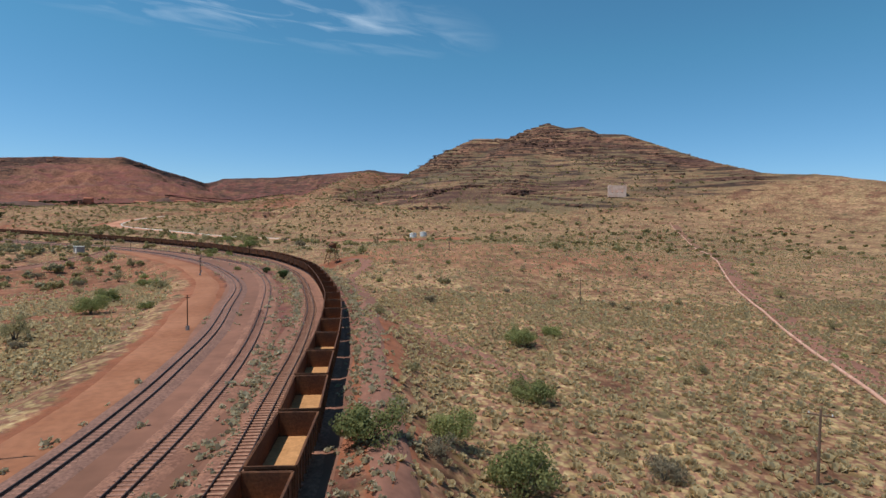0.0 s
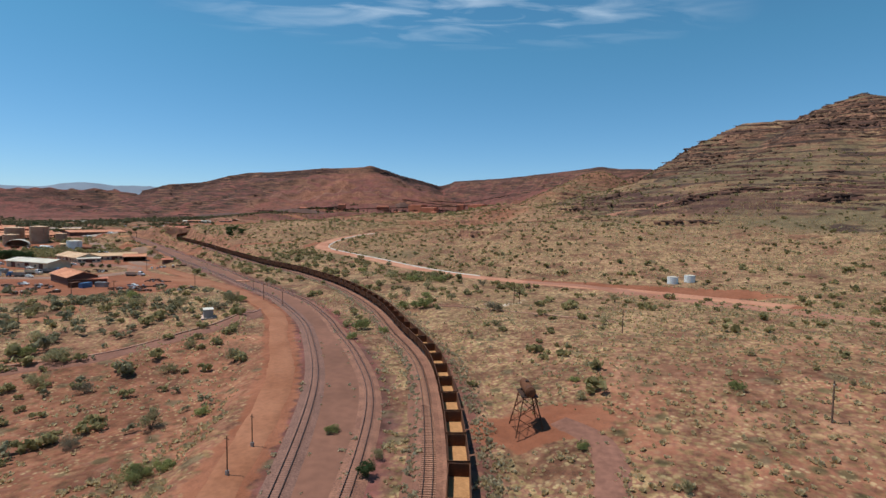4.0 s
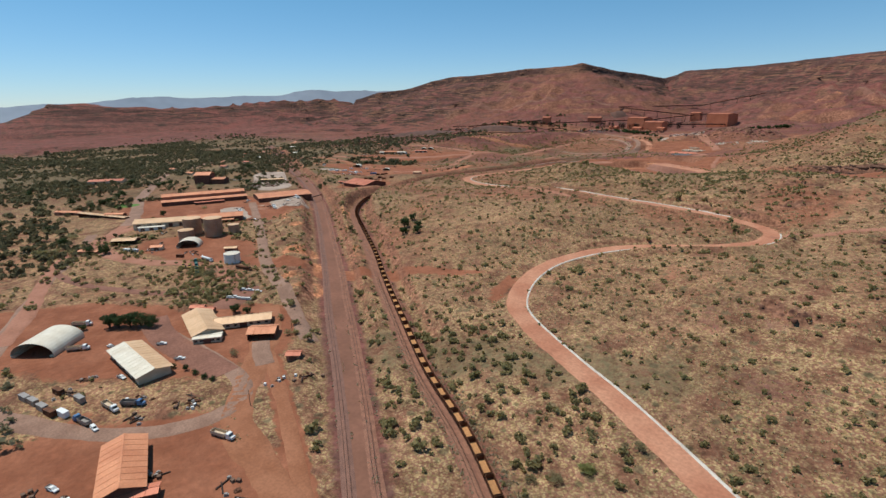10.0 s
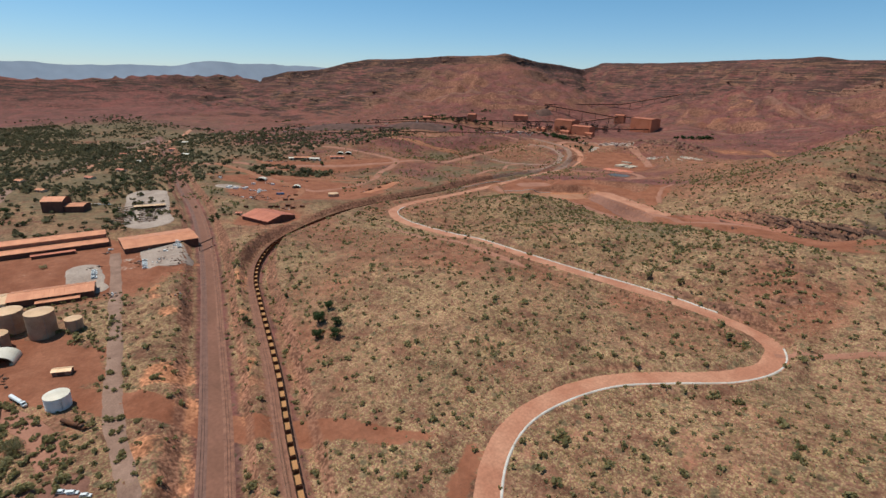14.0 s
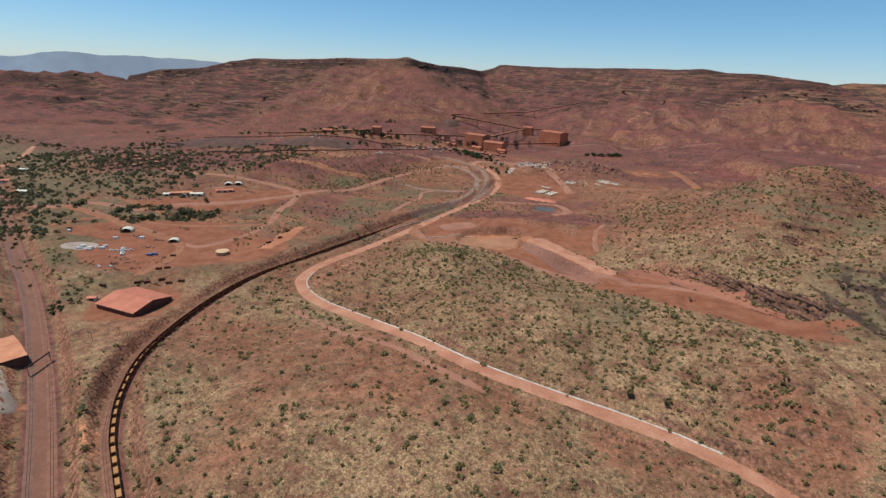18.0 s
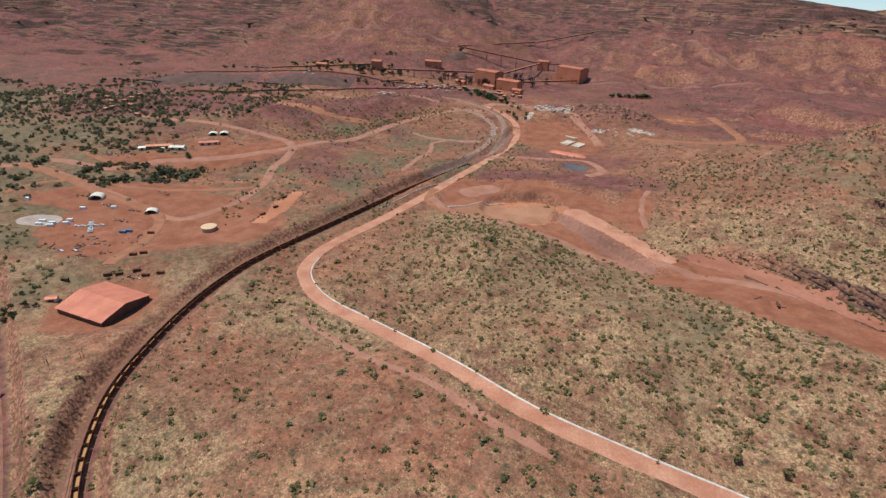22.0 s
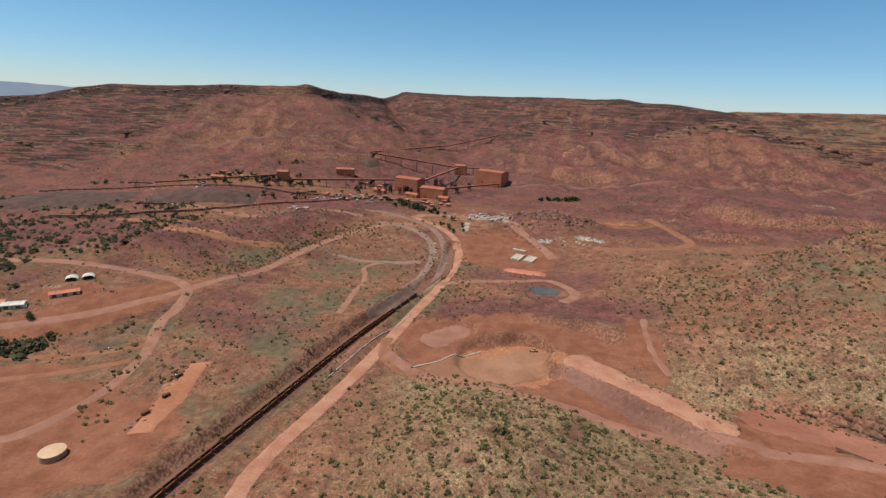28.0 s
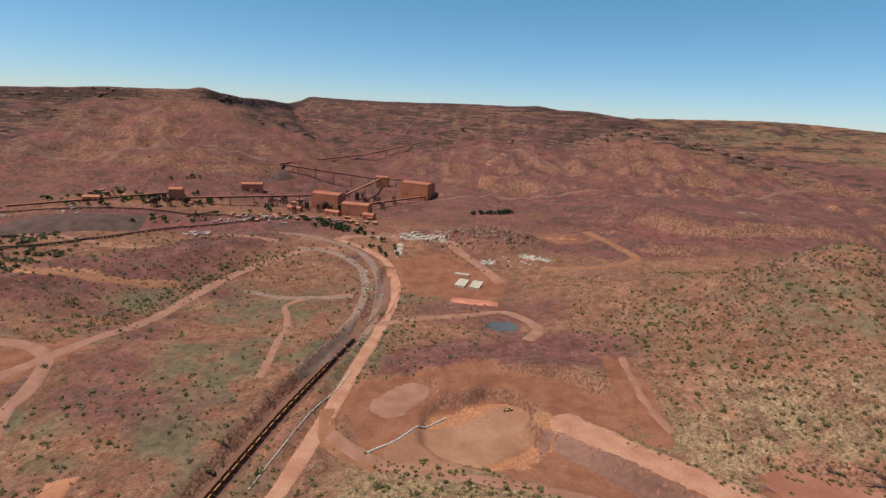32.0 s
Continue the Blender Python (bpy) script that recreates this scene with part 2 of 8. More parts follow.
SCRUB = islands("olive_scrub", (0.225, 0.188, 0.080), (0.43, 0.355, 0.170), 0.6)
WOODS = islands("plain_woodland", (0.108, 0.096, 0.050), (0.215, 0.180, 0.096))
HARDSTAND = surface("pale_gravel_hardstand", (0.30, 0.215, 0.165), (0.40, 0.30, 0.235), 0.15, 0.95, 0, 0.2, 0.3, (0.24, 0.13, 0.09))
LAWN = surface("watered_lawn", (0.08, 0.16, 0.03), (0.11, 0.20, 0.04), 0.8, 0.9, 0, 0.2, 0.2)
LEDGE = islands("ironstone_ledges", (0.125, 0.060, 0.042), (0.29, 0.150, 0.096), 0)
STRATA = islands("dark_ironstone_strata", (0.052, 0.031, 0.025), (0.150, 0.080, 0.054), 0)
ROCK = surface("dark_ironstone", (0.07, 0.035, 0.028), (0.13, 0.06, 0.042), 0.5, 0.9, 0, 0.3, 0.6)
PALE_ROCK = surface("pale_waste_rock", (0.34, 0.27, 0.21), (0.48, 0.39, 0.31), 0.6, 0.9, 0, 0.25, 0.5)

# ground: straw grass over red soil, bare earth, dark ore (far off also a haze tint) and rock on the steep ledges
GROUND, n, l, bsdf = mat("red_soil_with_dry_grass")


def tex(kind, scale, detail=4, coord=None):
    t = n.new(kind)
    t.inputs["Scale"].default_value = scale
    if "Detail" in t.inputs:
        t.inputs["Detail"].default_value = detail
    l.new(coord, t.inputs["Vector"])
    return t


def mix(fac, a, b):
    x = n.new("ShaderNodeMix")
    x.data_type = "RGBA"
    l.new(fac, x.inputs["Factor"]) if not isinstance(fac, float) else setattr(x.inputs["Factor"], "default_value", fac)
    for v, k in ((a, 6), (b, 7)):
        if isinstance(v, tuple):
            x.inputs[k].default_value = (*v, 1)
        else:
            l.new(v, x.inputs[k])
    return x.outputs[2]


def ramped(value, lo, hi):
    r = n.new("ShaderNodeMapRange")
    r.interpolation_type = "SMOOTHSTEP"
    r.inputs["From Min"].default_value, r.inputs["From Max"].default_value = lo, hi
    l.new(value, r.inputs["Value"])
    return r.outputs["Result"]


def times(a, b):
    x = n.new("ShaderNodeMath")
    x.operation = "MULTIPLY"
    l.new(a, x.inputs[0])
    l.new(b, x.inputs[1]) if not isinstance(b, float) else setattr(x.inputs[1], "default_value", b)
    return x.outputs[0]


pos = n.new("ShaderNodeNewGeometry")
P0 = pos.outputs["Position"]
wide = tex("ShaderNodeTexNoise", 0.009, 5, P0).outputs["Fac"]
mid = tex("ShaderNodeTexNoise", 0.06, 6, P0).outputs["Fac"]
small = tex("ShaderNodeTexNoise", 0.45, 5, P0).outputs["Fac"]
grit = tex("ShaderNodeTexNoise", 2.2, 5, P0).outputs["Fac"]
tuft = tex("ShaderNodeTexVoronoi", 0.95, 0, P0).outputs["Distance"]
clump = tex("ShaderNodeTexNoise", 0.10, 4, P0).outputs["Fac"]
soil_at = n.new("ShaderNodeAttribute")
soil_at.attribute_name = "soil"
sep = n.new("ShaderNodeSeparateColor")
l.new(soil_at.outputs["Color"], sep.inputs[0])
bare, ore, lush = sep.outputs[0], sep.outputs[1], sep.outputs[2]
tone_at = n.new("ShaderNodeAttribute")
tone_at.attribute_name = "tone"
sep2 = n.new("ShaderNodeSeparateColor")
l.new(tone_at.outputs["Color"], sep2.inputs[0])
edge_1, edge_2 = n.new("ShaderNodeMath"), n.new("ShaderNodeMath")
for node, src, k in ((edge_1, mid, 0.95), (edge_2, small, 0.55)):
    node.operation = "MULTIPLY_ADD"
    node.inputs[1].default_value, node.inputs[2].default_value = k, -0.5 * k
    l.new(src, node.inputs[0])


def crisp(value, lo=0.36, hi=0.60):
    """Uneven, ragged border for a soft patch."""
    a_, b_ = n.new("ShaderNodeMath"), n.new("ShaderNodeMath")
    l.new(value, a_.inputs[0]), l.new(edge_1.outputs[0], a_.inputs[1])
    l.new(a_.outputs[0], b_.inputs[0]), l.new(edge_2.outputs[0], b_.inputs[1])
    return ramped(b_.outputs[0], lo, hi)


rust_in, pale_in, ochre_in = crisp(sep2.outputs[0]), crisp(sep2.outputs[1]), crisp(sep2.outputs[2])
bare, ore, lush = crisp(bare), crisp(ore, 0.22, 0.78), crisp(lush, 0.20, 0.80)
stones = tex("ShaderNodeTexVoronoi", 1.9, 0, P0)
soil = mix(ramped(mid, 0.35, 0.65), (0.185, 0.085, 0.052), (0.27, 0.138, 0.086))
soil = mix(times(ramped(grit, 0.52, 0.62), 0.7), soil, (0.115, 0.062, 0.045))
soil = mix(times(ramped(stones.outputs["Distance"], 0.24, 0.10), 0.6), soil, (0.36, 0.22, 0.15))
straw = mix(ramped(small, 0.35, 0.65), (0.265, 0.172, 0.080), (0.40, 0.274, 0.138))
straw = mix(times(ramped(wide, 0.5, 0.7), 0.55), straw, (0.22, 0.165, 0.088))
cover = times(ramped(tuft, 0.62, 0.38), ramped(mid, 0.32, 0.52))
base = mix(cover, soil, straw)
base = mix(times(ramped(small, 0.55, 0.66), 0.55), base, (0.115, 0.080, 0.048))
rusty = mix(ramped(mid, 0.3, 0.7), (0.205, 0.080, 0.047), (0.28, 0.116, 0.070))
rusty = mix(times(ramped(small, 0.50, 0.66), 0.6), rusty, (0.125, 0.060, 0.043))
rusty = mix(times(cover, 0.16), rusty, straw)
base = mix(times(sep2.outputs[0], 0.38), base, rusty)
base = mix(rust_in, base, rusty)
red = mix(ramped(mid, 0.3, 0.7), (0.218, 0.080, 0.044), (0.290, 0.118, 0.068))
red = mix(times(ramped(grit, 0.5, 0.65), 0.35), red, (0.20, 0.085, 0.055))
# dark ore; its purple also paints the haze on the far hills
ore_haze = mix(ramped(mid, 0.3, 0.7), (0.142, 0.052, 0.042), (0.215, 0.088, 0.068))
ore_haze = mix(times(ramped(small, 0.50, 0.66), 0.5), ore_haze, (0.075, 0.036, 0.032))
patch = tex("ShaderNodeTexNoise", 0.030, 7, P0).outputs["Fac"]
ore_haze = mix(times(ramped(patch, 0.50, 0.62), 0.62), ore_haze, (0.098, 0.054, 0.041))
ore_haze = mix(times(ramped(wide, 0.54, 0.66), 0.6), ore_haze, (0.225, 0.078, 0.062))
shrub = mix(ramped(small, 0.4, 0.62), (0.180, 0.122, 0.070), (0.112, 0.086, 0.047))
spot = tex("ShaderNodeTexVoronoi", 0.16, 0, P0)
spot.inputs["Randomness"].default_value = 1.0
dots = times(ramped(spot.outputs["Distance"], 0.30, 0.16), ramped(mid, 0.42, 0.55))
base = mix(times(dots, 0.75), base, (0.082, 0.072, 0.034))
blot = tex("ShaderNodeTexNoise", 0.028, 6, P0).outputs["Fac"]
base = mix(times(ramped(blot, 0.54, 0.66), 0.45), base, soil)
dome = tex("ShaderNodeTexVoronoi", 0.75, 0, P0)
pale_dots = times(ramped(dome.outputs["Distance"], 0.34, 0.20), ramped(clump, 0.40, 0.56))
base = mix(times(pale_dots, 0.5), base, (0.45, 0.325, 0.172))
base = mix(lush, base, shrub)
base = mix(ore, base, ore_haze)
scrub_dot = tex("ShaderNodeTexVoronoi", 0.10, 0, P0)
specks = times(ramped(scrub_dot.outputs["Distance"], 0.26, 0.15), ramped(clump, 0.40, 0.52))
base = mix(times(specks, 0.7), base, (0.105, 0.084, 0.047))
base = mix(bare, base, red)
ochre = mix(ramped(small, 0.35, 0.65), (0.36, 0.148, 0.076), (0.43, 0.188, 0.100))
base = mix(ochre_in, base, ochre)
pale = mix(ramped(small, 0.35, 0.62), (0.28, 0.20, 0.145), (0.48, 0.40, 0.32))
base = mix(pale_in, base, pale)
nz = n.new("ShaderNodeSeparateXYZ")
l.new(pos.outputs["Normal"], nz.inputs[0])
rock_in = n.new("ShaderNodeAttribute")
rock_in.attribute_name = "rock"
cut = mix(ramped(small, 0.35, 0.65), (0.190, 0.080, 0.050), (0.30, 0.140, 0.086))
no_rock = n.new("ShaderNodeMath")
no_rock.operation = "SUBTRACT"
no_rock.inputs[0].default_value = 0.85
l.new(rock_in.outputs["Fac"], no_rock.inputs[1])
no_rock.use_clamp = True
base = mix(times(ramped(nz.outputs["Z"], 0.93, 0.80), no_rock.outputs[0]), base, cut)
strip = n.new("ShaderNodeMapping")
strip.inputs["Scale"].default_value = (0.02, 0.02, 0.45)
l.new(P0, strip.inputs["Vector"])
strata = tex("ShaderNodeTexNoise", 1.0, 6, strip.outputs[0]).outputs["Fac"]
rock = mix(ramped(strata, 0.38, 0.60), (0.092, 0.044, 0.033), (0.225, 0.110, 0.070))
rock = mix(times(ramped(small, 0.45, 0.60), 0.5), rock, (0.21, 0.105, 0.066))
broken = n.new("ShaderNodeMath")
broken.operation = "ADD"
sway = n.new("ShaderNodeMath")
sway.operation = "MULTIPLY_ADD"
sway.inputs[1].default_value, sway.inputs[2].default_value = 0.20, -0.10
l.new(mid, sway.inputs[0])
l.new(nz.outputs["Z"], broken.inputs[0]), l.new(sway.outputs[0], broken.inputs[1])
base = mix(times(ramped(broken.outputs[0], 0.91, 0.80), ramped(rock_in.outputs["Fac"], 0.08, 0.42)), base, rock)
base = mix(times(ramped(rock_in.outputs["Fac"], 1.12, 1.5), ramped(mid, 0.25, 0.5)), base, (0.072, 0.037, 0.030))
bands = n.new("ShaderNodeMapping")
bands.inputs["Scale"].default_value = (0.012, 0.012, 0.24)
bands.inputs["Rotation"].default_value = (radians(3), radians(-4), 0)
l.new(P0, bands.inputs["Vector"])
beds = tex("ShaderNodeTexNoise", 1.0, 7, bands.outputs[0]).outputs["Fac"]
thin_beds = times(times(ramped(beds, 0.505, 0.455), ramped(nz.outputs["Z"], 0.985, 0.93)), ramped(rock_in.outputs["Fac"], 0.65, 0.9))
base = mix(times(thin_beds, ramped(small, 0.22, 0.45)), base, (0.060, 0.038, 0.029))
tiers = n.new("ShaderNodeMapping")
tiers.inputs["Scale"].default_value = (0.0035, 0.0035, 0.065)
tiers.inputs["Rotation"].default_value = (radians(1), radians(-1), 0)
l.new(P0, tiers.inputs["Vector"])
tier = tex("ShaderNodeTexNoise", 1.0, 6, tiers.outputs[0]).outputs["Fac"]
shelves = times(times(ramped(tier, 0.47, 0.42), ramped(nz.outputs["Z"], 0.98, 0.93)), ramped(rock_in.outputs["Fac"], 0.85, 0.98))
base = mix(times(shelves, 0.75), base, (0.085, 0.042, 0.034))
base = mix(times(ramped(grit, 0.42, 0.28), 0.4), base, (0.06, 0.042, 0.032))
clods = tex("ShaderNodeTexNoise", 0.13, 9, P0)
clods.inputs["Roughness"].default_value = 0.72
broad = tex("ShaderNodeTexNoise", 0.022, 6, P0).outputs["Fac"]
swing, swing_2, swing_3 = n.new("ShaderNodeMapRange"), n.new("ShaderNodeMapRange"), n.new("ShaderNodeMapRange")
for node, src, lo, hi in ((swing, clods.outputs["Fac"], 0.52, 1.46), (swing_2, broad, 0.84, 1.16), (swing_3, small, 0.60, 1.40)):
    node.inputs["From Min"].default_value, node.inputs["From Max"].default_value = 0.30, 0.70
    node.inputs["To Min"].default_value, node.inputs["To Max"].default_value = lo, hi
    l.new(src, node.inputs["Value"])
worn = n.new("ShaderNodeHueSaturation")
worn.inputs["Saturation"].default_value = 1.03
smooth = n.new("ShaderNodeMix")
smooth.data_type = "FLOAT"
smooth.inputs[3].default_value = 1.0
l.new(times(bare, 0.72), smooth.inputs[0]), l.new(times(times(swing.outputs[0], swing_2.outputs[0]), swing_3.outputs[0]), smooth.inputs[2])
l.new(base, worn.inputs["Color"]), l.new(smooth.outputs[0], worn.inputs["Value"])
base = worn.outputs["Color"]
l.new(base, bsdf.inputs["Base Color"])
bsdf.inputs["Roughness"].default_value, bsdf.inputs["Specular IOR Level"].default_value = 0.95, 0.1
bp = n.new("ShaderNodeBump")
bp.inputs["Strength"].default_value, bp.inputs["Distance"].default_value = 0.9, 0.7
l.new(small, bp.inputs["Height"]), l.new(bp.outputs["Normal"], bsdf.inputs["Normal"])

# pale blue that paints the haze of distance onto the mountains
HAZE_BLUE = surface("haze_tinted_range", (0.25, 0.285, 0.34), (0.30, 0.325, 0.37), 0.003, 1, 0, 0.06, 0)

# ---- lie of the land ----
# mounds and hollows: centre, half lengths along and across, turn, height
MOUNDS_SOUTH = [
    (-160, 595, 90, 50, 0, 16.1),
    (8, 246, 50, 50, 0, 7.4),
    (-230, -204, 234, 130, 0, 8.3),
    (-681, 593, 90, 50, 90, 8.7),
    (-75, 501, 50, 50, 0, 6.3),
    (-403, 612, 50, 50, 0, 5.5),
    (-232, 387, 90, 50, 45, -5.4),
    (-563, 510, 90, 50, 135, -5.7),
    (-141, 181, 90, 50, 45, -5.8),
    (-77, 405, 50, 50, 0, -5.7),
    (63, 73, 90, 50, 90, -5.8),
    (442, 582, 144, 80, 135, 24.3),
]
MOUNDS_MIDDLE = [
    (165, 1030, 220, 220, 0, 112.5),
    (-408, 707, 144, 80, 45, 11.7),
    (-216, 1242, 144, 80, 45, 47.8),
    (487, 780, 234, 130, 90, 50.5),
    (-853, 1130, 234, 130, 45, -10.2),
    (-255, 819, 90, 50, 135, 22.5),
    (-462, 812, 90, 50, 45, 21.0),
    (-563, 922, 50, 50, 0, 19.3),
    (-412, 1017, 90, 50, 45, -13.3),
    (-535, 634, 90, 50, 0, 8.1),
    (210, 637, 144, 80, 45, 14.0),
    (142, 998, 50, 50, 0, 42.7),
    (-980, 953, 90, 50, 45, -16.6),
    (313, 914, 90, 50, 90, 25.6),
    (-2011, 1113, 612, 340, 90, -18.7),
    (-226, 714, 50, 50, 0, -6.0),
    (-170, 1079, 50, 50, 0, -23.3),
    (-533, 811, 50, 50, 0, -8.0),
    (-644, 989, 90, 50, 45, -7.0),
    (-234, 1103, 50, 50, 0, 21.0),
]
MOUNDS_NORTH = [
    (15, 2198, 340, 340, 0, 38.9),
    (-355, 1341, 90, 50, 0, 25.0),
    (-143, 1750, 144, 80, 0, 38.7),
    (-193, 2256, 144, 80, 0, 46.8),
    (-837, 1341, 144, 80, 0, -18.0),
    (-710, 1952, 90, 50, 45, -12.0),
    (-1083, 1624, 50, 50, 0, -10.0),
    (-184, 1263, 50, 50, 0, 38.1),
    (-1287, 1790, 234, 130, 90, 24.3),
    (-547, 1373, 90, 50, 135, -11.3),
    (-915, 1254, 90, 50, 0, -14.7),
    (-1188, 1318, 90, 50, 90, 13.2),
    (-262, 1215, 46, 75, 0, 11.0),
]
# crests of the ridges: x, y, height; and how far the flank has dropped at a distance from the crest
PEAK_RIDGE = [(-70, 1010, 108), (-29, 1010, 127), (16, 1050, 174), (63, 1078, 200), (135, 1084, 205), (175, 1084, 222), (216, 1083, 237), (252, 1071, 224),
              (285, 1062, 227), (315, 1044, 209), (358, 1019, 205), (395, 984, 184), (457, 889, 140), (507, 743, 94), (540, 560, 66)]
PEAK_FLANK = [(0, 0), (25, 12), (60, 36), (150, 94), (265, 124), (400, 168), (600, 260)]
MESA_RIDGE = [(-2712, 1976, 165), (-2569, 2010, 195), (-2388, 2087, 210), (-2227, 2124, 246), (-2132, 2154, 260), (-1906, 2166, 262), (-1713, 2197, 274), (-1480, 2250, 280),
              (-1434, 2265, 288), (-1410, 2330, 276), (-1459, 2592, 266), (-1538, 2998, 266), (-1587, 3379, 252)]
MESA_FLANK = [(0, 0), (20, 3), (36, 32), (62, 44), (140, 84), (250, 132), (262, 137), (338, 143), (350, 150), (515, 212), (655, 262), (900, 340)]
BACK_RIDGE = [(-1587, 3379, 252), (-1480, 3480, 297), (-1300, 3330, 290), (-1022, 3172, 286), (-667, 2927, 291), (-480, 2740, 288), (-385, 2669, 292), (-300, 2690, 282), (-177, 2725, 281), (-2, 2795, 263), (120, 2960, 240)]
REAR_RIDGE = [(60, 3680, 262), (114, 3645, 256), (253, 3608, 273), (744, 3418, 289), (1231, 3838, 293), (1542, 3634, 267), (2200, 3300, 200)]
BACK_FLANK = [(0, 0), (34, 4), (70, 28), (130, 60), (300, 125), (480, 170), (700, 250), (1000, 380)]
REAR_FLANK = [(0, 0), (45, 5), (100, 30), (210, 66), (600, 140), (1000, 200), (1300, 300)]
EAST_RIDGE = [(-340, 2380, 146), (-270, 2362, 190), (-186, 2339, 219), (-112, 2318, 236), (-40, 2296, 228), (90, 2244, 194), (186, 2198, 168), (282, 2148, 140), (420, 2080, 112)]
EAST_FLANK = [(0, 0), (20, 3), (34, 26), (70, 46), (150, 90), (250, 130), (400, 180), (600, 250)]
WEST_RIDGE = [(-3387, 600, 170), (-3332, 1045, 137), (-3227, 1407, 150), (-3083, 1747, 174), (-2984, 1933, 160), (-2700, 2100, 140)]
WEST_FLANK = [(0, 0), (30, 24), (150, 80), (400, 140), (600, 200)]


def ridge(x, y, crest, flank):
    """Height of a ridge whose crest runs along the points."""
    d0, f0 = np.array(flank, float).T
    best = np.full(x.shape, -1e3)
    for (x0, y0, z0), (x1, y1, z1) in zip(crest, crest[1:]):
        s = np.clip(((x - x0) * (x1 - x0) + (y - y0) * (y1 - y0)) / ((x1 - x0) ** 2 + (y1 - y0) ** 2), 0, 1)
        d = np.hypot(x - x0 - s * (x1 - x0), y - y0 - s * (y1 - y0))
        best = np.maximum(best, z0 + s * (z1 - z0) - np.interp(d, d0, f0) - np.maximum(d - d0[-1], 0) * 0.5)
    return best


def hills(x, y):
    """Smooth height of the ground, without tracks, roads and rock."""
    far = np.clip((np.hypot(x + 500, y - 900) - 1900) / 1500, 0, 1)
    z = -4.46 + (5.95 * np.clip(x, -1900, 700) + 33.13 * np.clip(y, -400, 2200)) / 1000 * (1 - far) + 20 * far
    for cx, cy, a, b, turn, h in MOUNDS_SOUTH + MOUNDS_MIDDLE + MOUNDS_NORTH:
        c, s = math.cos(radians(turn)), math.sin(radians(turn))
        u, v = (x - cx) * c + (y - cy) * s, (y - cy) * c - (x - cx) * s
        z = z + h * np.exp(-0.5 * ((u / a) ** 2 + (v / b) ** 2))
    for crest, flank in ((PEAK_RIDGE, PEAK_FLANK), (MESA_RIDGE, MESA_FLANK), (BACK_RIDGE, BACK_FLANK), (EAST_RIDGE, EAST_FLANK), (REAR_RIDGE, REAR_FLANK), (WEST_RIDGE, WEST_FLANK)):
        r = ridge(x, y, crest, flank)
        k = 5.0
        z = k * np.logaddexp(z / k, r / k)
    return z


def curve(points, step):
    """Points at even steps along a smooth line through the given ones."""
    p = np.array(points, float)
    ext = np.vstack([2 * p[0] - p[1], p, 2 * p[-1] - p[-2]])
    out = []
    for i in range(len(p) - 1):
        a, b, c, d = ext[i:i + 4]
        t = np.linspace(0, 1, 24, endpoint=False)[:, None]
        out.append(0.5 * (2 * b + (c - a) * t + (2 * a - 5 * b + 4 * c - d) * t * t + (3 * b - a - 3 * c + d) * t ** 3))
    out = np.vstack(out + [p[-1:]])
    s = np.r_[0, np.cumsum(np.hypot(*np.diff(out[:, :2], axis=0).T))]
    q = np.linspace(0, s[-1], max(2, int(s[-1] / step) + 1))
    return np.stack([np.interp(q, s, out[:, k]) for k in range(out.shape[1])], 1)


def shifted(line, side):
    """The line moved sideways, by one distance or one for each point: to its left for positive side."""
    d = np.gradient(line[:, :2], axis=0)
    d /= np.hypot(d[:, 0], d[:, 1])[:, None]
    out = line.copy()
    out[:, 0] -= d[:, 1] * side
    out[:, 1] += d[:, 0] * side
    return out


# tracks and roads: x, y and the level of the bed
TRAIN_LINE = [(-5, -160, 0.2), (-7.5, -60, 0.2), (-9, 0, 0.2), (-11.2, 36, 0.2), (-14, 56, 0.2), (-17, 76, 0.2), (-21, 97, 0.3), (-26, 118, 0.4), (-39, 159, 0.5), (-53, 194, 0.6), (-80, 241, 0.7),
              (-109, 274, 0.8), (-136, 304, 0.9), (-167, 332, 1), (-202, 358, 1.3), (-256, 389, 1.9), (-309, 412, 2.3), (-363, 440, 2.9), (-427, 474, 3.5), (-493, 511, 4.2),
              (-600, 566, 5.3), (-637, 587, 5.7), (-671, 614, 6.2)]
TRAIN_LINE += [(-702, 650, 7), (-724, 695, 7.3), (-741, 745, 7.7), (-750, 790, 8), (-752, 830, 8), (-746, 900, 8), (-741, 950, 8), (-733, 1030, 8), (-726, 1090, 8), (-714, 1165, 8),
               (-702, 1240, 9), (-690, 1330, 12), (-700, 1420, 18)]
SIDING_C = [(-17, -80, 0.1), (-20, 0, 0.1), (-23, 38, 0.1), (-25, 54, 0.1), (-28, 70, 0.1), (-33, 90, 0.1), (-41, 117, 0.1), (-53, 153, 0.2), (-70, 191, 0.3), (-86, 218, 0.4), (-108, 243, 0.5),
            (-128, 262, 0.6), (-146, 279, 0.6), (-176, 303, 0.7), (-199, 317, 0.7), (-231, 335, 0.7), (-262, 350, 0.6), (-313, 379, 0.5), (-384, 418, 0.2)]
SIDING_C += [(-424, 439, 0), (-479, 469, 0), (-555, 508, 0.5), (-680, 572, 1.5), (-770, 615, 2), (-919, 679, 2.5), (-1122, 754, 2.5), (-1452, 883, 2), (-1800, 1010, 3)]
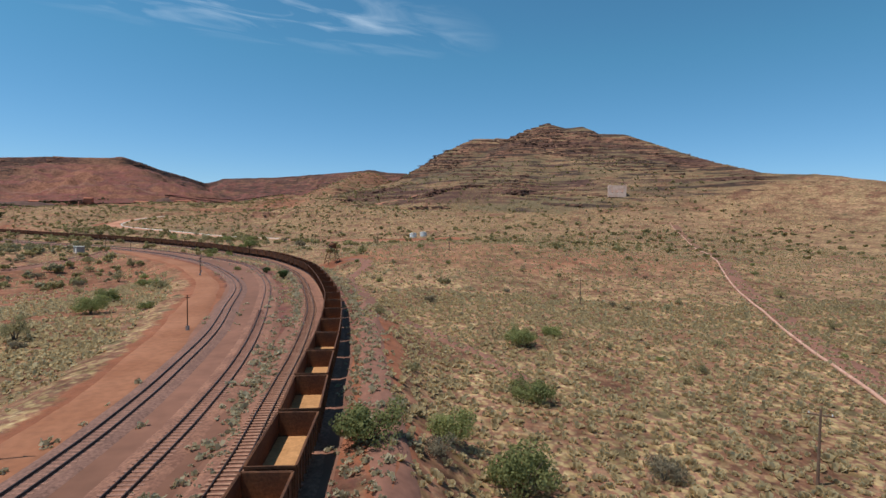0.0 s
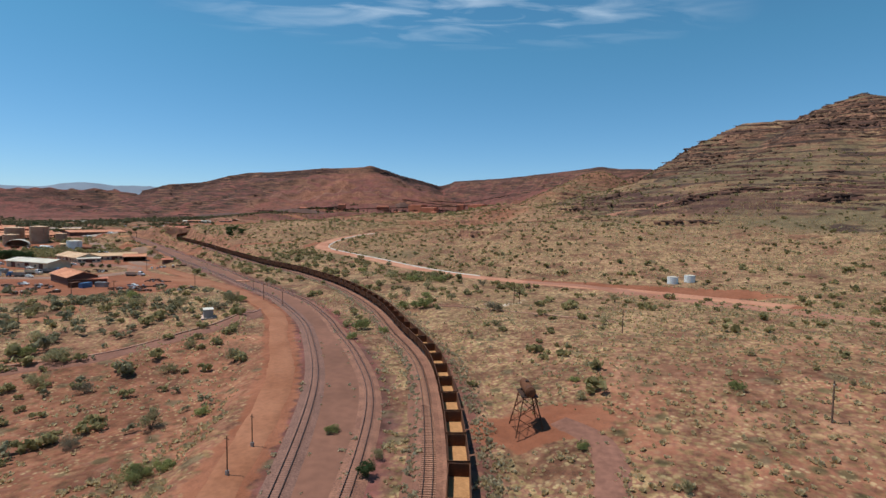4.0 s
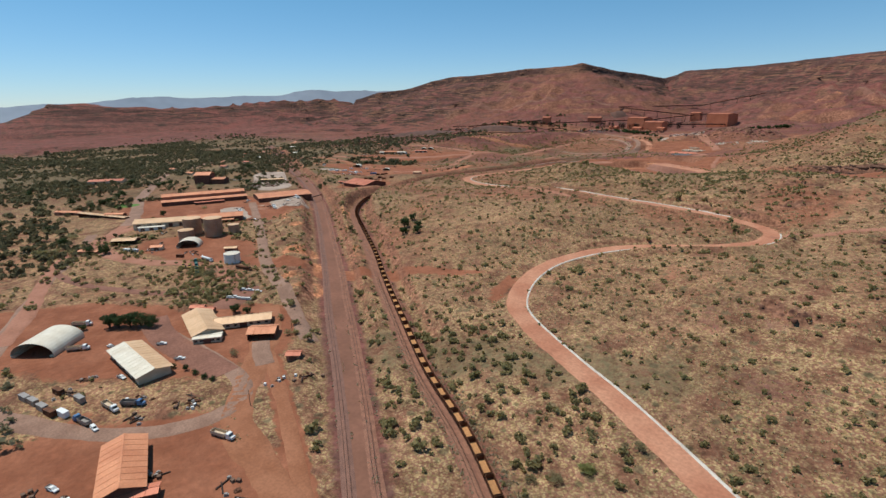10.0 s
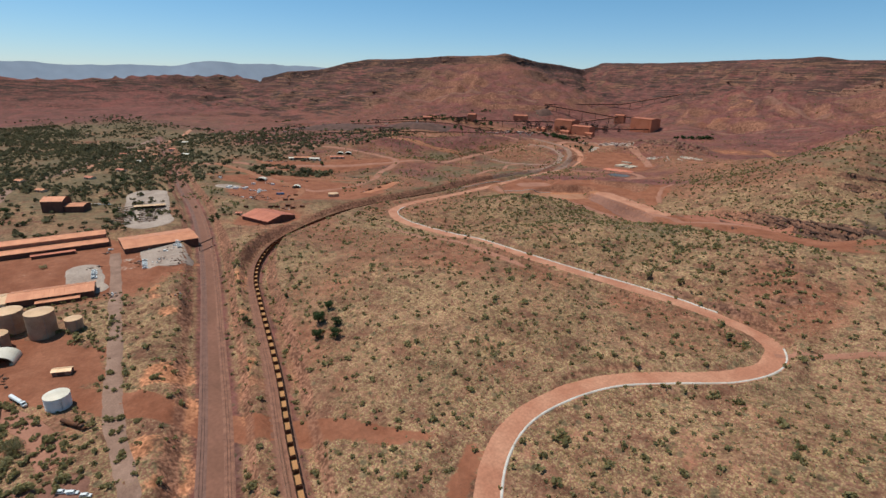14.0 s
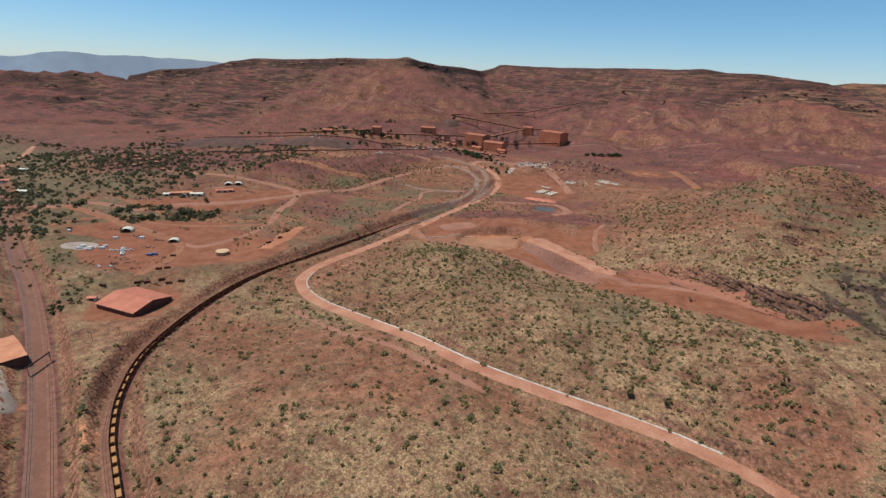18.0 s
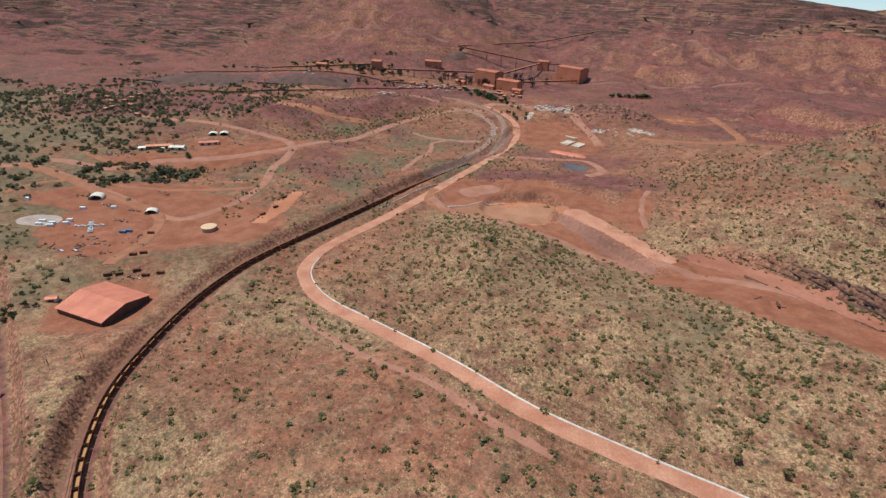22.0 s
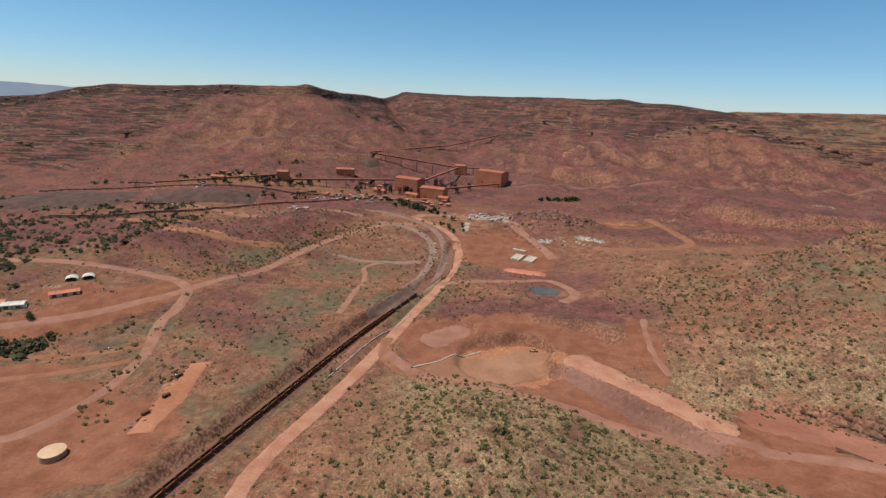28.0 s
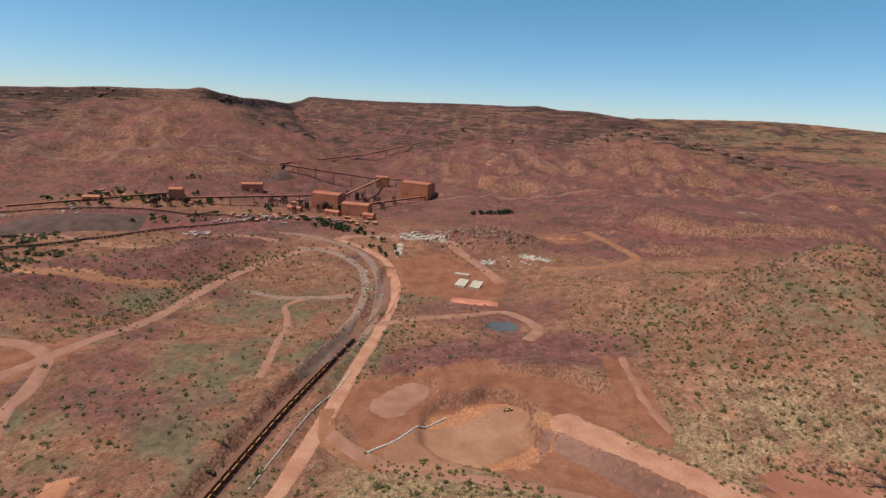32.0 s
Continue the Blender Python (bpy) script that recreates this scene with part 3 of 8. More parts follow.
SIDING_D = [(-26, -80, 0.1), (-28, 0, 0.1), (-30, 36, 0.1), (-32, 52, 0.1), (-35, 67, 0.1), (-40, 88, 0.1), (-48, 113, 0.1), (-59, 146, 0.2), (-75, 177, 0.3), (-102, 218, 0.5), (-136, 256, 0.6),
            (-157, 275, 0.6), (-188, 298, 0.7), (-207, 310, 0.7), (-238, 326, 0.7), (-260, 338, 0.6), (-300, 360, 0.5), (-345, 384, 0.3), (-392, 408, 0)]
SIDING_D += [(-430, 428, 0), (-485, 458, 0), (-561, 498, 0.5), (-685, 562, 1.5), (-775, 605, 2), (-923, 669, 2.5), (-1126, 744, 2.5), (-1456, 873, 2), (-1800, 1000, 3)]
ORANGE_ROAD = [(-28, -30, -0.4), (-33, 20, -0.4), (-35, 43, -0.4), (-38, 60, -0.4), (-45, 83, -0.4), (-54, 109, -0.4), (-68, 146, -0.3), (-82, 172, -0.2), (-109, 213, 0), (-143, 249, 0.2), (-162, 269, 0.3),
               (-182, 284, 0.4), (-210, 301, 0.5), (-244, 318, 0.6), (-285, 333, 1), (-340, 352, 2), (-395, 369, 3.5)]
HAUL_ROAD = [(20, 356, 8), (-40, 384, 6), (-90, 396, 5), (-138, 406, 5), (-172, 421, 5), (-201, 436, 5.5), (-231, 450, 7), (-262, 462, 8.5), (-305, 482, 10.5), (-324, 500, 12), (-338, 528, 14), (-341, 556, 17.5), (-332, 584, 21),
             (-315, 612, 23.3), (-290, 636, 24), (-262, 660, 25), (-246, 688, 26.3), (-249, 711, 28.5), (-270, 723, 30.5), (-318, 732, 32.5), (-390, 735, 34), (-450, 739, 35)]
HAUL_ROAD += [(-509, 757, 31), (-555, 772, 24), (-596, 782, 20), (-637, 790, 18.5), (-667, 803, 18), (-691, 825, 17), (-703, 858, 16), (-704, 898, 15.5), (-696, 963, 15.5), (-688, 1056, 17), (-684, 1141, 18),
              (-678, 1240, 19), (-680, 1352, 20), (-704, 1441, 28), (-751, 1498, 34), (-814, 1540, 38)]
PIT_ROAD = [(-512, 1074, 31), (-484, 1056, 31.5), (-444, 1028, 32.5), (-412, 1004, 33.5), (-392, 988, 34)]
RED_BENCH = [(-378, 1026, 29.5), (-350, 1016, 33), (-318, 1001, 36.5), (-285, 978, 39), (-255, 954, 41), (-232, 936, 43)]


def lay(z, x, y, line, half, blend):
    """Level the ground along a line of x, y, z, and blend it into the slopes beside it."""
    reach = half + blend
    line = curve(line, 12)
    zz = z.copy()
    best = np.full(z.shape, 1e9)
    level = np.zeros(z.shape)
    for (x0, y0, z0), (x1, y1, z1) in zip(line, line[1:]):
        i0, i1 = np.searchsorted(XS, (min(x0, x1) - reach, max(x0, x1) + reach))
        j0, j1 = np.searchsorted(YS, (min(y0, y1) - reach, max(y0, y1) + reach))
        if i1 <= i0 or j1 <= j0:
            continue
        px, py = x[j0:j1, i0:i1], y[j0:j1, i0:i1]
        s = np.clip(((px - x0) * (x1 - x0) + (py - y0) * (y1 - y0)) / ((x1 - x0) ** 2 + (y1 - y0) ** 2), 0, 1)
        d = np.hypot(px - x0 - s * (x1 - x0), py - y0 - s * (y1 - y0))
        near = d < best[j0:j1, i0:i1]
        level[j0:j1, i0:i1][near] = (z0 + s * (z1 - z0))[near]
        best[j0:j1, i0:i1][near] = d[near]
    f = np.clip((best - half) / blend, 0, 1)
    f = f * f * (3 - 2 * f)
    return np.where(best < reach, level * (1 - f) + zz * f, zz), best


def axis(lo, hi, step, start, stop, grow):
    inner = np.arange(lo, hi + step, step)
    up, dn = [], []
    s, v = step, inner[-1]
    while v < stop:
        s *= grow
        v += s
        up.append(v)
    s, v = step, inner[0]
    while v > start:
        s *= grow
        v -= s
        dn.append(v)
    return np.r_[dn[::-1], inner, up]


def value_noise(x, y, size, seed):
    """Smooth random field between -1 and 1 with lumps of about that size."""
    r = np.random.RandomState(seed)
    g = r.uniform(-1, 1, (256, 256))
    u, v = x / size + 71.3, y / size + 37.7
    i, j = np.floor(u).astype(int), np.floor(v).astype(int)
    a, b = u - i, v - j
    a, b = a * a * (3 - 2 * a), b * b * (3 - 2 * b)
    i0, i1, j0, j1 = i % 256, (i + 1) % 256, j % 256, (j + 1) % 256
    return (g[i0, j0] * (1 - a) + g[i1, j0] * a) * (1 - b) + (g[i0, j1] * (1 - a) + g[i1, j1] * a) * b


def blob(x, y, cx, cy, a, b, turn=0.0, edge=0.25):
    """1 inside an ellipse, falling to 0 over its soft, uneven edge."""
    c, s = math.cos(radians(turn)), math.sin(radians(turn))
    u, v = ((x - cx) * c + (y - cy) * s) / a, ((y - cy) * c - (x - cx) * s) / b
    d = np.hypot(u, v) + 0.16 * value_noise(x, y, min(a, b) * 0.5, int(abs(cx + cy)) % 1000)
    return np.clip((1 + edge - d) / (2 * edge), 0, 1)


def terraces(z, x, y, mask, period, dip, seed, bow=7.0, run=55):
    """Beds of hard rock that stand out as ledges along the slope."""
    bend = bow * value_noise(x, y, 110, seed) + 0.35 * bow * value_noise(x, y, 34, seed + 1)
    q = (z + dip * x + bend) / period
    f = q - np.floor(q)
    hard = np.clip(0.5 + 0.9 * value_noise(x + 13 * np.floor(q), y - 29 * np.floor(q), run, seed + 2), 0, 1)
    st = np.clip((f - 0.70) / 0.18, 0, 1)
    return z + period * (st * st * (3 - 2 * st) - f) * mask * hard


# flat yards: centre, half lengths, turn, level
YARDS = [(-470, 300, 110, 55, 35, 3.2), (-320, 285, 60, 40, 25, 1.2), (-425, 360, 45, 40, 25, 3.5), (-600, 400, 90, 50, 25, 4.5), (-800, 480, 160, 90, 25, 6.0), (-1010, 590, 110, 60, 25, 6.0),
         (-800, 705, 50, 45, 20, 8.3), (-930, 860, 130, 110, 30, 6.0)]
PIT = [(-540, 1120, 74, 30, -8, 28.0, 0.12), (-562, 1066, 50, 46, 10, 16.0, 0.05), (-548, 1098, 20, 16, 0, 17.5, 0.05), (-632, 1098, 34, 24, 60, 21.5, 0.07)]

XS, YS = axis(-880, 330, 3.2, -4800, 2600, 1.0115), axis(-16, 1240, 3.2, -900, 4750, 1.0115)
GX, GY = np.meshgrid(XS, YS)
GZ = hills(GX, GY)
rock_mask = np.zeros(GZ.shape)
GZ += 0.6 * value_noise(GX, GY, 26, 3) + 0.25 * value_noise(GX, GY, 9, 4)
ridge_mask = blob(GX, GY, 280, 900, 520, 370, 0, 0.2)
GZ = terraces(GZ, GX, GY, 0.50 * ridge_mask, 15.0, 0.09, 11, 12, 190)
GZ = terraces(GZ, GX, GY, 0.52 * ridge_mask, 7.0, 0.05, 15, 9, 150)
rock_mask = np.maximum(rock_mask, ridge_mask)
scarp_mask = np.maximum(0.8 * blob(GX, GY, -205, 545, 30, 16, 20, 0.3), np.maximum(blob(GX, GY, -330, 800, 190, 75, 12, 0.3), blob(GX, GY, -520, 860, 110, 80, 20, 0.3)))
GZ = terraces(GZ, GX, GY, 0.30 * scarp_mask, 6.5, -0.03, 21, 2.5, 40)
GZ += 0.9 * scarp_mask * value_noise(GX, GY, 11, 22)
rock_mask = np.maximum(rock_mask, 0.45 * scarp_mask)
north_mask = blob(GX, GY, -190, 1230, 160, 170, 0, 0.3)
rock_mask = np.maximum(rock_mask, 0.3 * north_mask)
GZ = terraces(GZ, GX, GY, 0.38 * north_mask, 9.0, 0.02, 31, 5, 45)
far_mask = np.clip((np.maximum(GX * -1 - 1500, GY - 2150)) / 300, 0, 1)


def off_crest(x, y, crest):
    """Distance from a line of x, y, z."""
    best = np.full(x.shape, 1e9)
    for (x0, y0, _), (x1, y1, _) in zip(crest, crest[1:]):
        s = np.clip(((x - x0) * (x1 - x0) + (y - y0) * (y1 - y0)) / ((x1 - x0) ** 2 + (y1 - y0) ** 2), 0, 1)
        best = np.minimum(best, np.hypot(x - x0 - s * (x1 - x0), y - y0 - s * (y1 - y0)))
    return best


# gullies and spurs down the flanks of the far hills
crest_d = np.minimum(off_crest(GX, GY, MESA_RIDGE), np.minimum(off_crest(GX, GY, BACK_RIDGE), off_crest(GX, GY, EAST_RIDGE)))
crest_d = np.minimum(crest_d, off_crest(GX, GY, REAR_RIDGE))
GZ = terraces(GZ, GX, GY, 0.45 * far_mask * np.clip((crest_d - 20) / 70, 0, 1), 30.0, 0.0, 41, 9, 260)
flank_mask = np.clip((crest_d - 25) / 90, 0, 1) * np.clip((620 - crest_d) / 250, 0, 1)
GZ += flank_mask * (26 * (0.42 - np.abs(value_noise(GX, GY, 150, 51))) + 19 * (0.42 - np.abs(value_noise(GX, GY, 62, 52))) + 8 * value_noise(GX, GY, 30, 53))
GZ += far_mask * (1 - flank_mask) * 1.5 * value_noise(GX, GY, 70, 52)
rock_mask = np.maximum(rock_mask, far_mask)
rim_d = np.minimum(off_crest(GX, GY, MESA_RIDGE), np.minimum(off_crest(GX, GY, EAST_RIDGE), off_crest(GX, GY, BACK_RIDGE)))
rock_mask += 1.3 * np.clip(1 - np.abs(rim_d - 28) / 24, 0, 1) * np.clip(0.75 + 1.1 * value_noise(GX, GY, 85, 54) + 0.5 * value_noise(GX, GY, 30, 55), 0, 1)
GZ += 13 * blob(GX, GY, -1035, 1345, 190, 52, 52, 0.5) + 7 * blob(GX, GY, -960, 1450, 90, 40, 40, 0.5)
# dark knoll, waste dumps with flat tops and the east hill's foot
GZ += 17 * blob(GX, GY, -565, 1560, 84, 42, 8, 0.45) + 3 * blob(GX, GY, -565, 1560, 80, 40, 8, 0.3) * value_noise(GX, GY, 14, 71)
GZ += 5 * blob(GX, GY, -505, 1140, 70, 26, -12, 0.3)
for cx, cy, a, b, turn, level, fall, sharp in ((-290, 2092, 255, 108, 2, 100, 0.0, 0.16), (-40, 1770, 250, 128, 12, 93, -0.03, 0.14), (-700, 1990, 150, 60, 0, 66, 0.0, 0.2), (-250, 1560, 60, 22, 10, 66, 0.0, 0.4), (-1190, 1930, 130, 40, 22, 108, 0.0, 0.2)):
    f = blob(GX, GY, cx, cy, a, b, turn, sharp)
    GZ = np.maximum(GZ, GZ * (1 - f) + (level + fall * (GX - cx) + 1.5 * value_noise(GX, GY, 22, 72)) * f) if level > 95 else GZ * (1 - f) + (level + fall * (GX - cx)) * f
for cx, cy, a, b, turn, level in YARDS:
    f = blob(GX, GY, cx, cy, a, b, turn, 0.3)
    GZ = GZ * (1 - f) + level * f
for cx, cy, a, b, turn, level, sharp in PIT:
    f = blob(GX, GY, cx, cy, a, b, turn, sharp)
    GZ = GZ * (1 - f) + level * f
# eroded banks of earth beside the rail cutting
BANK_WEST = [(-455, 425), (-500, 447), (-560, 475), (-620, 503), (-680, 530), (-730, 556)]
_, d = lay(GZ, GX, GY, [(x, y, 0) for x, y in BANK_WEST], 20, 30)
bank_west = np.clip((24 - d) / 14, 0, 1)
GZ += bank_west * (3.2 + 2.6 * value_noise(GX, GY, 17, 73) + 1.6 * value_noise(GX, GY, 7, 74))
BANK_EAST = [(-400, 450), (-455, 475), (-530, 512), (-600, 548), (-650, 582)]
_, d = lay(GZ, GX, GY, [(x, y, 0) for x, y in BANK_EAST], 20, 30)
bank_east = np.clip((16 - d) / 12, 0, 1)
GZ += bank_east * (2.2 + 1.5 * value_noise(GX, GY, 15, 75) + 1.0 * value_noise(GX, GY, 6, 76))
# broken faces of rock along the hillsides: line and drop
SCARPS = [
    ([(-659, 828), (-620, 822), (-580, 829)], 3.5), ([(-538, 813), (-511, 802), (-484, 797)], 5.0), ([(-472, 772), (-456, 776), (-434, 764)], 4.5),
    ([(-373, 785), (-352, 795), (-349, 824), (-334, 836)], 6.5), ([(-348, 925), (-316, 936), (-287, 911)], 5.5), ([(-354, 757), (-327, 764), (-297, 760)], 6.5),
    ([(-272, 798), (-241, 799), (-225, 822)], 5.5), ([(-258, 760), (-230, 764)], 4.5), ([(-392, 752), (-364, 757)], 4.0), ([(-338, 737), (-309, 742), (-290, 772)], 5.0),
    ([(-262, 1290), (-230, 1240), (-212, 1195)], 5.0), ([(-248, 1084), (-213, 1092), (-198, 1058), (-155, 1062)], 6.5), ([(-200, 1021), (-165, 1006)], 6.0), ([(-240, 1110), (-205, 1116)], 4.5), ([(-190, 1040), (-160, 1035)], 4.5),
    ([(-248, 1144), (-198, 1150)], 5.0), ([(-210, 938), (-183, 928)], 4.5), ([(-198, 980), (-170, 962)], 5.5), ([(-420, 830), (-396, 822)], 4.0), ([(-300, 850), (-268, 858)], 4.5),
    ([(-520, 850), (-480, 846)], 3.5), ([(-425, 792), (-404, 800)], 3.5), ([(-560, 790), (-530, 786)], 3.5), ([(-300, 1060), (-270, 1066)], 4.5), ([(-330, 1160), (-296, 1172)], 5.0),
    ([(-205, 700), (-178, 712), (-150, 706)], 5.0), ([(-180, 780), (-140, 792), (-105, 786)], 7.0), ([(-140, 850), (-90, 866), (-40, 858)], 8.0), ([(-215, 560), (-196, 548), (-176, 552)], 5.0),
    ([(-60, 640), (-20, 652), (15, 646)], 6.0), ([(-40, 730), (10, 742), (60, 735)], 8.0), ([(80, 690), (130, 700)], 6.0),
]


def scarp(z, line, drop, seed):
    """A step of rock along a line: the uphill side stands up, the face falls sharply."""
    c = curve(line, 3.0)
    c += np.stack([2.4 * value_noise(c[:, 0], c[:, 1], 9, seed), 2.4 * value_noise(c[:, 0], c[:, 1], 7, seed + 1)], -1)
    i0, i1 = np.searchsorted(XS, (c[:, 0].min() - 60, c[:, 0].max() + 60))
    j0, j1 = np.searchsorted(YS, (c[:, 1].min() - 60, c[:, 1].max() + 60))
    x, y, w = GX[j0:j1, i0:i1], GY[j0:j1, i0:i1], z[j0:j1, i0:i1]
    gy_, gx_ = np.gradient(w, YS[j0:j1], XS[i0:i1])
    best, sign, along = np.full(x.shape, 1e9), np.ones(x.shape), np.zeros(x.shape)
    up = np.array([gx_.mean(), gy_.mean()])
    for k in range(len(c) - 1):
        a, d = c[k], c[k + 1] - c[k]
        q = np.clip(((x - a[0]) * d[0] + (y - a[1]) * d[1]) / (d @ d), 0, 1)
        ex, ey = x - a[0] - q * d[0], y - a[1] - q * d[1]
        r = np.hypot(ex, ey)
        near = r < best
        nrm = np.array([-d[1], d[0]]) / math.hypot(*d)
        nrm = nrm if nrm @ up > 0 else -nrm
        best[near], sign[near], along[near] = r[near], np.sign(ex * nrm[0] + ey * nrm[1])[near], ((k + q) / (len(c) - 1))[near]
    s_ = best * sign
    ends = np.clip(np.minimum(along, 1 - along) * 5, 0.0, 1) * np.clip(0.85 + 0.5 * value_noise(x, y, 12, seed + 2), 0.2, 1.3)
    ends *= np.clip(1.5 - best / 30, 0, 1)
    w += drop * ends * np.where(s_ > 0, 0.65 * np.exp(-s_ / 14), -0.35 * np.exp(s_ / 7))
    rock_mask[j0:j1, i0:i1] = np.maximum(rock_mask[j0:j1, i0:i1], 0.5 * np.clip(1.4 - best / 9, 0, 1) * ends.clip(0, 1))


for k_, (line_, drop_) in enumerate(SCARPS):
    scarp(GZ, line_, drop_, 300 + 7 * k_)
near_track = np.full(GZ.shape, 1e9)
near_road = np.full(GZ.shape, 1e9)
for line, half, blend in ((ORANGE_ROAD, 6, 8), (HAUL_ROAD, 7, 9), (RED_BENCH, 17, 6), (PIT_ROAD, 14, 9)):
    GZ, d = lay(GZ, GX, GY, line, half, blend)
    near_road = np.minimum(near_road, d)
    if line is HAUL_ROAD:
        GZ += 4.3 * np.clip(1 - np.abs(d - 13.5) / 6, 0, 1) * np.clip((GY - 575) / 30, 0, 1) * np.clip((760 - GY) / 20, 0, 1) * (GX > -520)
for line, half, blend in ((SIDING_D, 6.5, 12), (SIDING_C, 6.5, 12), (TRAIN_LINE, 8, 10)):
    GZ, d = lay(GZ, GX, GY, line, half, blend)
    near_track = np.minimum(near_track, d)
pit_near = blob(GX, GY, -545, 1085, 95, 75, 0, 0.3)
GZ += pit_near * np.clip(np.hypot(*np.gradient(GZ, YS, XS)) - 0.25, 0, 0.8) * 2.6 * value_noise(GX, GY, 7, 75)
_, d = lay(GZ, GX, GY, [tuple(p) for p in shifted(curve(TRAIN_LINE[:16], 10.0), -6.6)], 6, 6)
GZ += 1.0 * np.clip((3.4 - d) / 1.6, 0, 1)


def ground_z(x, y):
    """Height of the ground sheet, between its vertices."""
    x, y = np.asarray(x, float), np.asarray(y, float)
    i = np.clip(np.searchsorted(XS, x) - 1, 0, len(XS) - 2)
    j = np.clip(np.searchsorted(YS, y) - 1, 0, len(YS) - 2)
    a, b = (x - XS[i]) / (XS[i + 1] - XS[i]), (y - YS[j]) / (YS[j + 1] - YS[j])
    return (GZ[j, i] * (1 - a) + GZ[j, i + 1] * a) * (1 - b) + (GZ[j + 1, i] * (1 - a) + GZ[j + 1, i + 1] * a) * b


def gz(x, y):
    return float(ground_z(x, y))


def sheet(name, verts, faces, material, parent=None):
    me = bpy.data.meshes.new(name)
    v, f = np.asarray(verts, np.float32), np.asarray(faces, np.int32)
    me.vertices.add(len(v))
    me.vertices.foreach_set("co", v.ravel())
    me.loops.add(f.size)
    me.loops.foreach_set("vertex_index", f.ravel())
    me.polygons.add(len(f))
    me.polygons.foreach_set("loop_start", np.arange(len(f), dtype=np.int32) * f.shape[1])
    me.update(calc_edges=True)
    me.materials.append(material)
    ob = new(name, me)
    ob.parent = parent
    return ob


def grid_faces(rows, cols):
    k = np.arange(rows * cols).reshape(rows, cols)
    return np.stack([k[:-1, :-1], k[:-1, 1:], k[1:, 1:], k[1:, :-1]], -1).reshape(-1, 4)


ground = sheet("ground", np.stack([GX, GY, GZ], -1).reshape(-1, 3), grid_faces(len(YS), len(XS)), GROUND)
tagged(ground, "red stony ground with dry spinifex grass and rock ledges", "ground", kind="structure")
ground.data.polygons.foreach_set("use_smooth", np.ones(len(ground.data.polygons), bool))
bare = np.zeros(GZ.shape)
for cx, cy, a, b, turn, k in ((-470, 300, 100, 45, 35, 0.72), (-320, 285, 62, 40, 25, 0.9), (-425, 355, 50, 40, 25, 0.8), (-620, 405, 70, 35, 25, 0.8), (-800, 480, 150, 80, 25, 0.6),
                              (-800, 705, 45, 40, 20, 0.5), (-900, 840, 120, 80, 30, 0.85), (-560, 1085, 120, 70, 0, 0.75), (-300, 930, 110, 35, -20, 0.85),
                              (-10, 70, 5, 45, 0, 0.5), (-44, 210, 13, 8, 20, 0.8), (-4, 41, 2.6, 16, 8, 0.8), (-9, 68, 2.2, 16, 10, 0.7), (-40, 390, 60, 12, -15, 0.8), (-590, 1390, 60, 60, 0, 0.7), (-60, 2240, 250, 90, -14, 0.3), (-500, 448, 150, 10, 28, 0.75), (-800, 1150, 420, 300, 40, 0.16), (-520, 1250, 200, 130, 0, 0.2), (-440, 1115, 14, 60, 8, 0.8), (-690, 800, 80, 70, 0, 0.2),
                              (-353, 245, 45, 22, 25, 0.9), (-1390, 1985, 34, 100, -25, 0.30), (-430, 1600, 60, 30, 0, 0.42), (-250, 1330, 60, 60, 0, 0.38), (-560, 2060, 60, 30, 20, 0.4), (-342, 506, 6, 26, 24, 0.55), (-560, 1068, 62, 46, 0, 0.8), (-505, 1030, 92, 30, -14, 1.0), (-340, 990, 48, 20, -22, 0.95), (-410, 990, 40, 14, -18, 0.95), (-632, 1098, 36, 25, 60, 0.9), (-434, 1110, 5, 62, 3, 0.75), (-900, 790, 60, 45, 30, 0.9), (-1000, 915, 70, 22, 30, 0.7), (-1100, 960, 70, 26, 35, 0.6), (-1075, 1060, 34, 24, 30, 0.8), (-640, 1420, 70, 90, 0, 0.5), (-900, 1180, 260, 60, 50, 0.26), (-1010, 1060, 120, 40, 60, 0.55), (-1000, 860, 110, 40, 30, 0.7), (-880, 800, 60, 40, 40, 0.8)):
    bare = np.maximum(bare, k * blob(GX, GY, cx, cy, a, b, turn))
bare = np.maximum(bare, 0.75 * np.clip((6.5 - near_road) / 3, 0, 1))
bare = np.clip(1.3 * bare, 0, 1.2)
mottle = value_noise(GX, GY, 75, 63) + 0.6 * value_noise(GX, GY, 28, 64)
mottle2 = value_noise(GX, GY, 60, 65) + 0.6 * value_noise(GX, GY, 22, 66)
# grows with distance: out there the purple stands in for haze as well
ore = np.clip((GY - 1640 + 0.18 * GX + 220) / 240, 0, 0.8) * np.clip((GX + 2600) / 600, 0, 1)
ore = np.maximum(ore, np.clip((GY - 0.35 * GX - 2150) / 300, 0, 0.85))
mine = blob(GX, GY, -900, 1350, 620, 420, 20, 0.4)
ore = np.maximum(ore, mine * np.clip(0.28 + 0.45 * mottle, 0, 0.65))
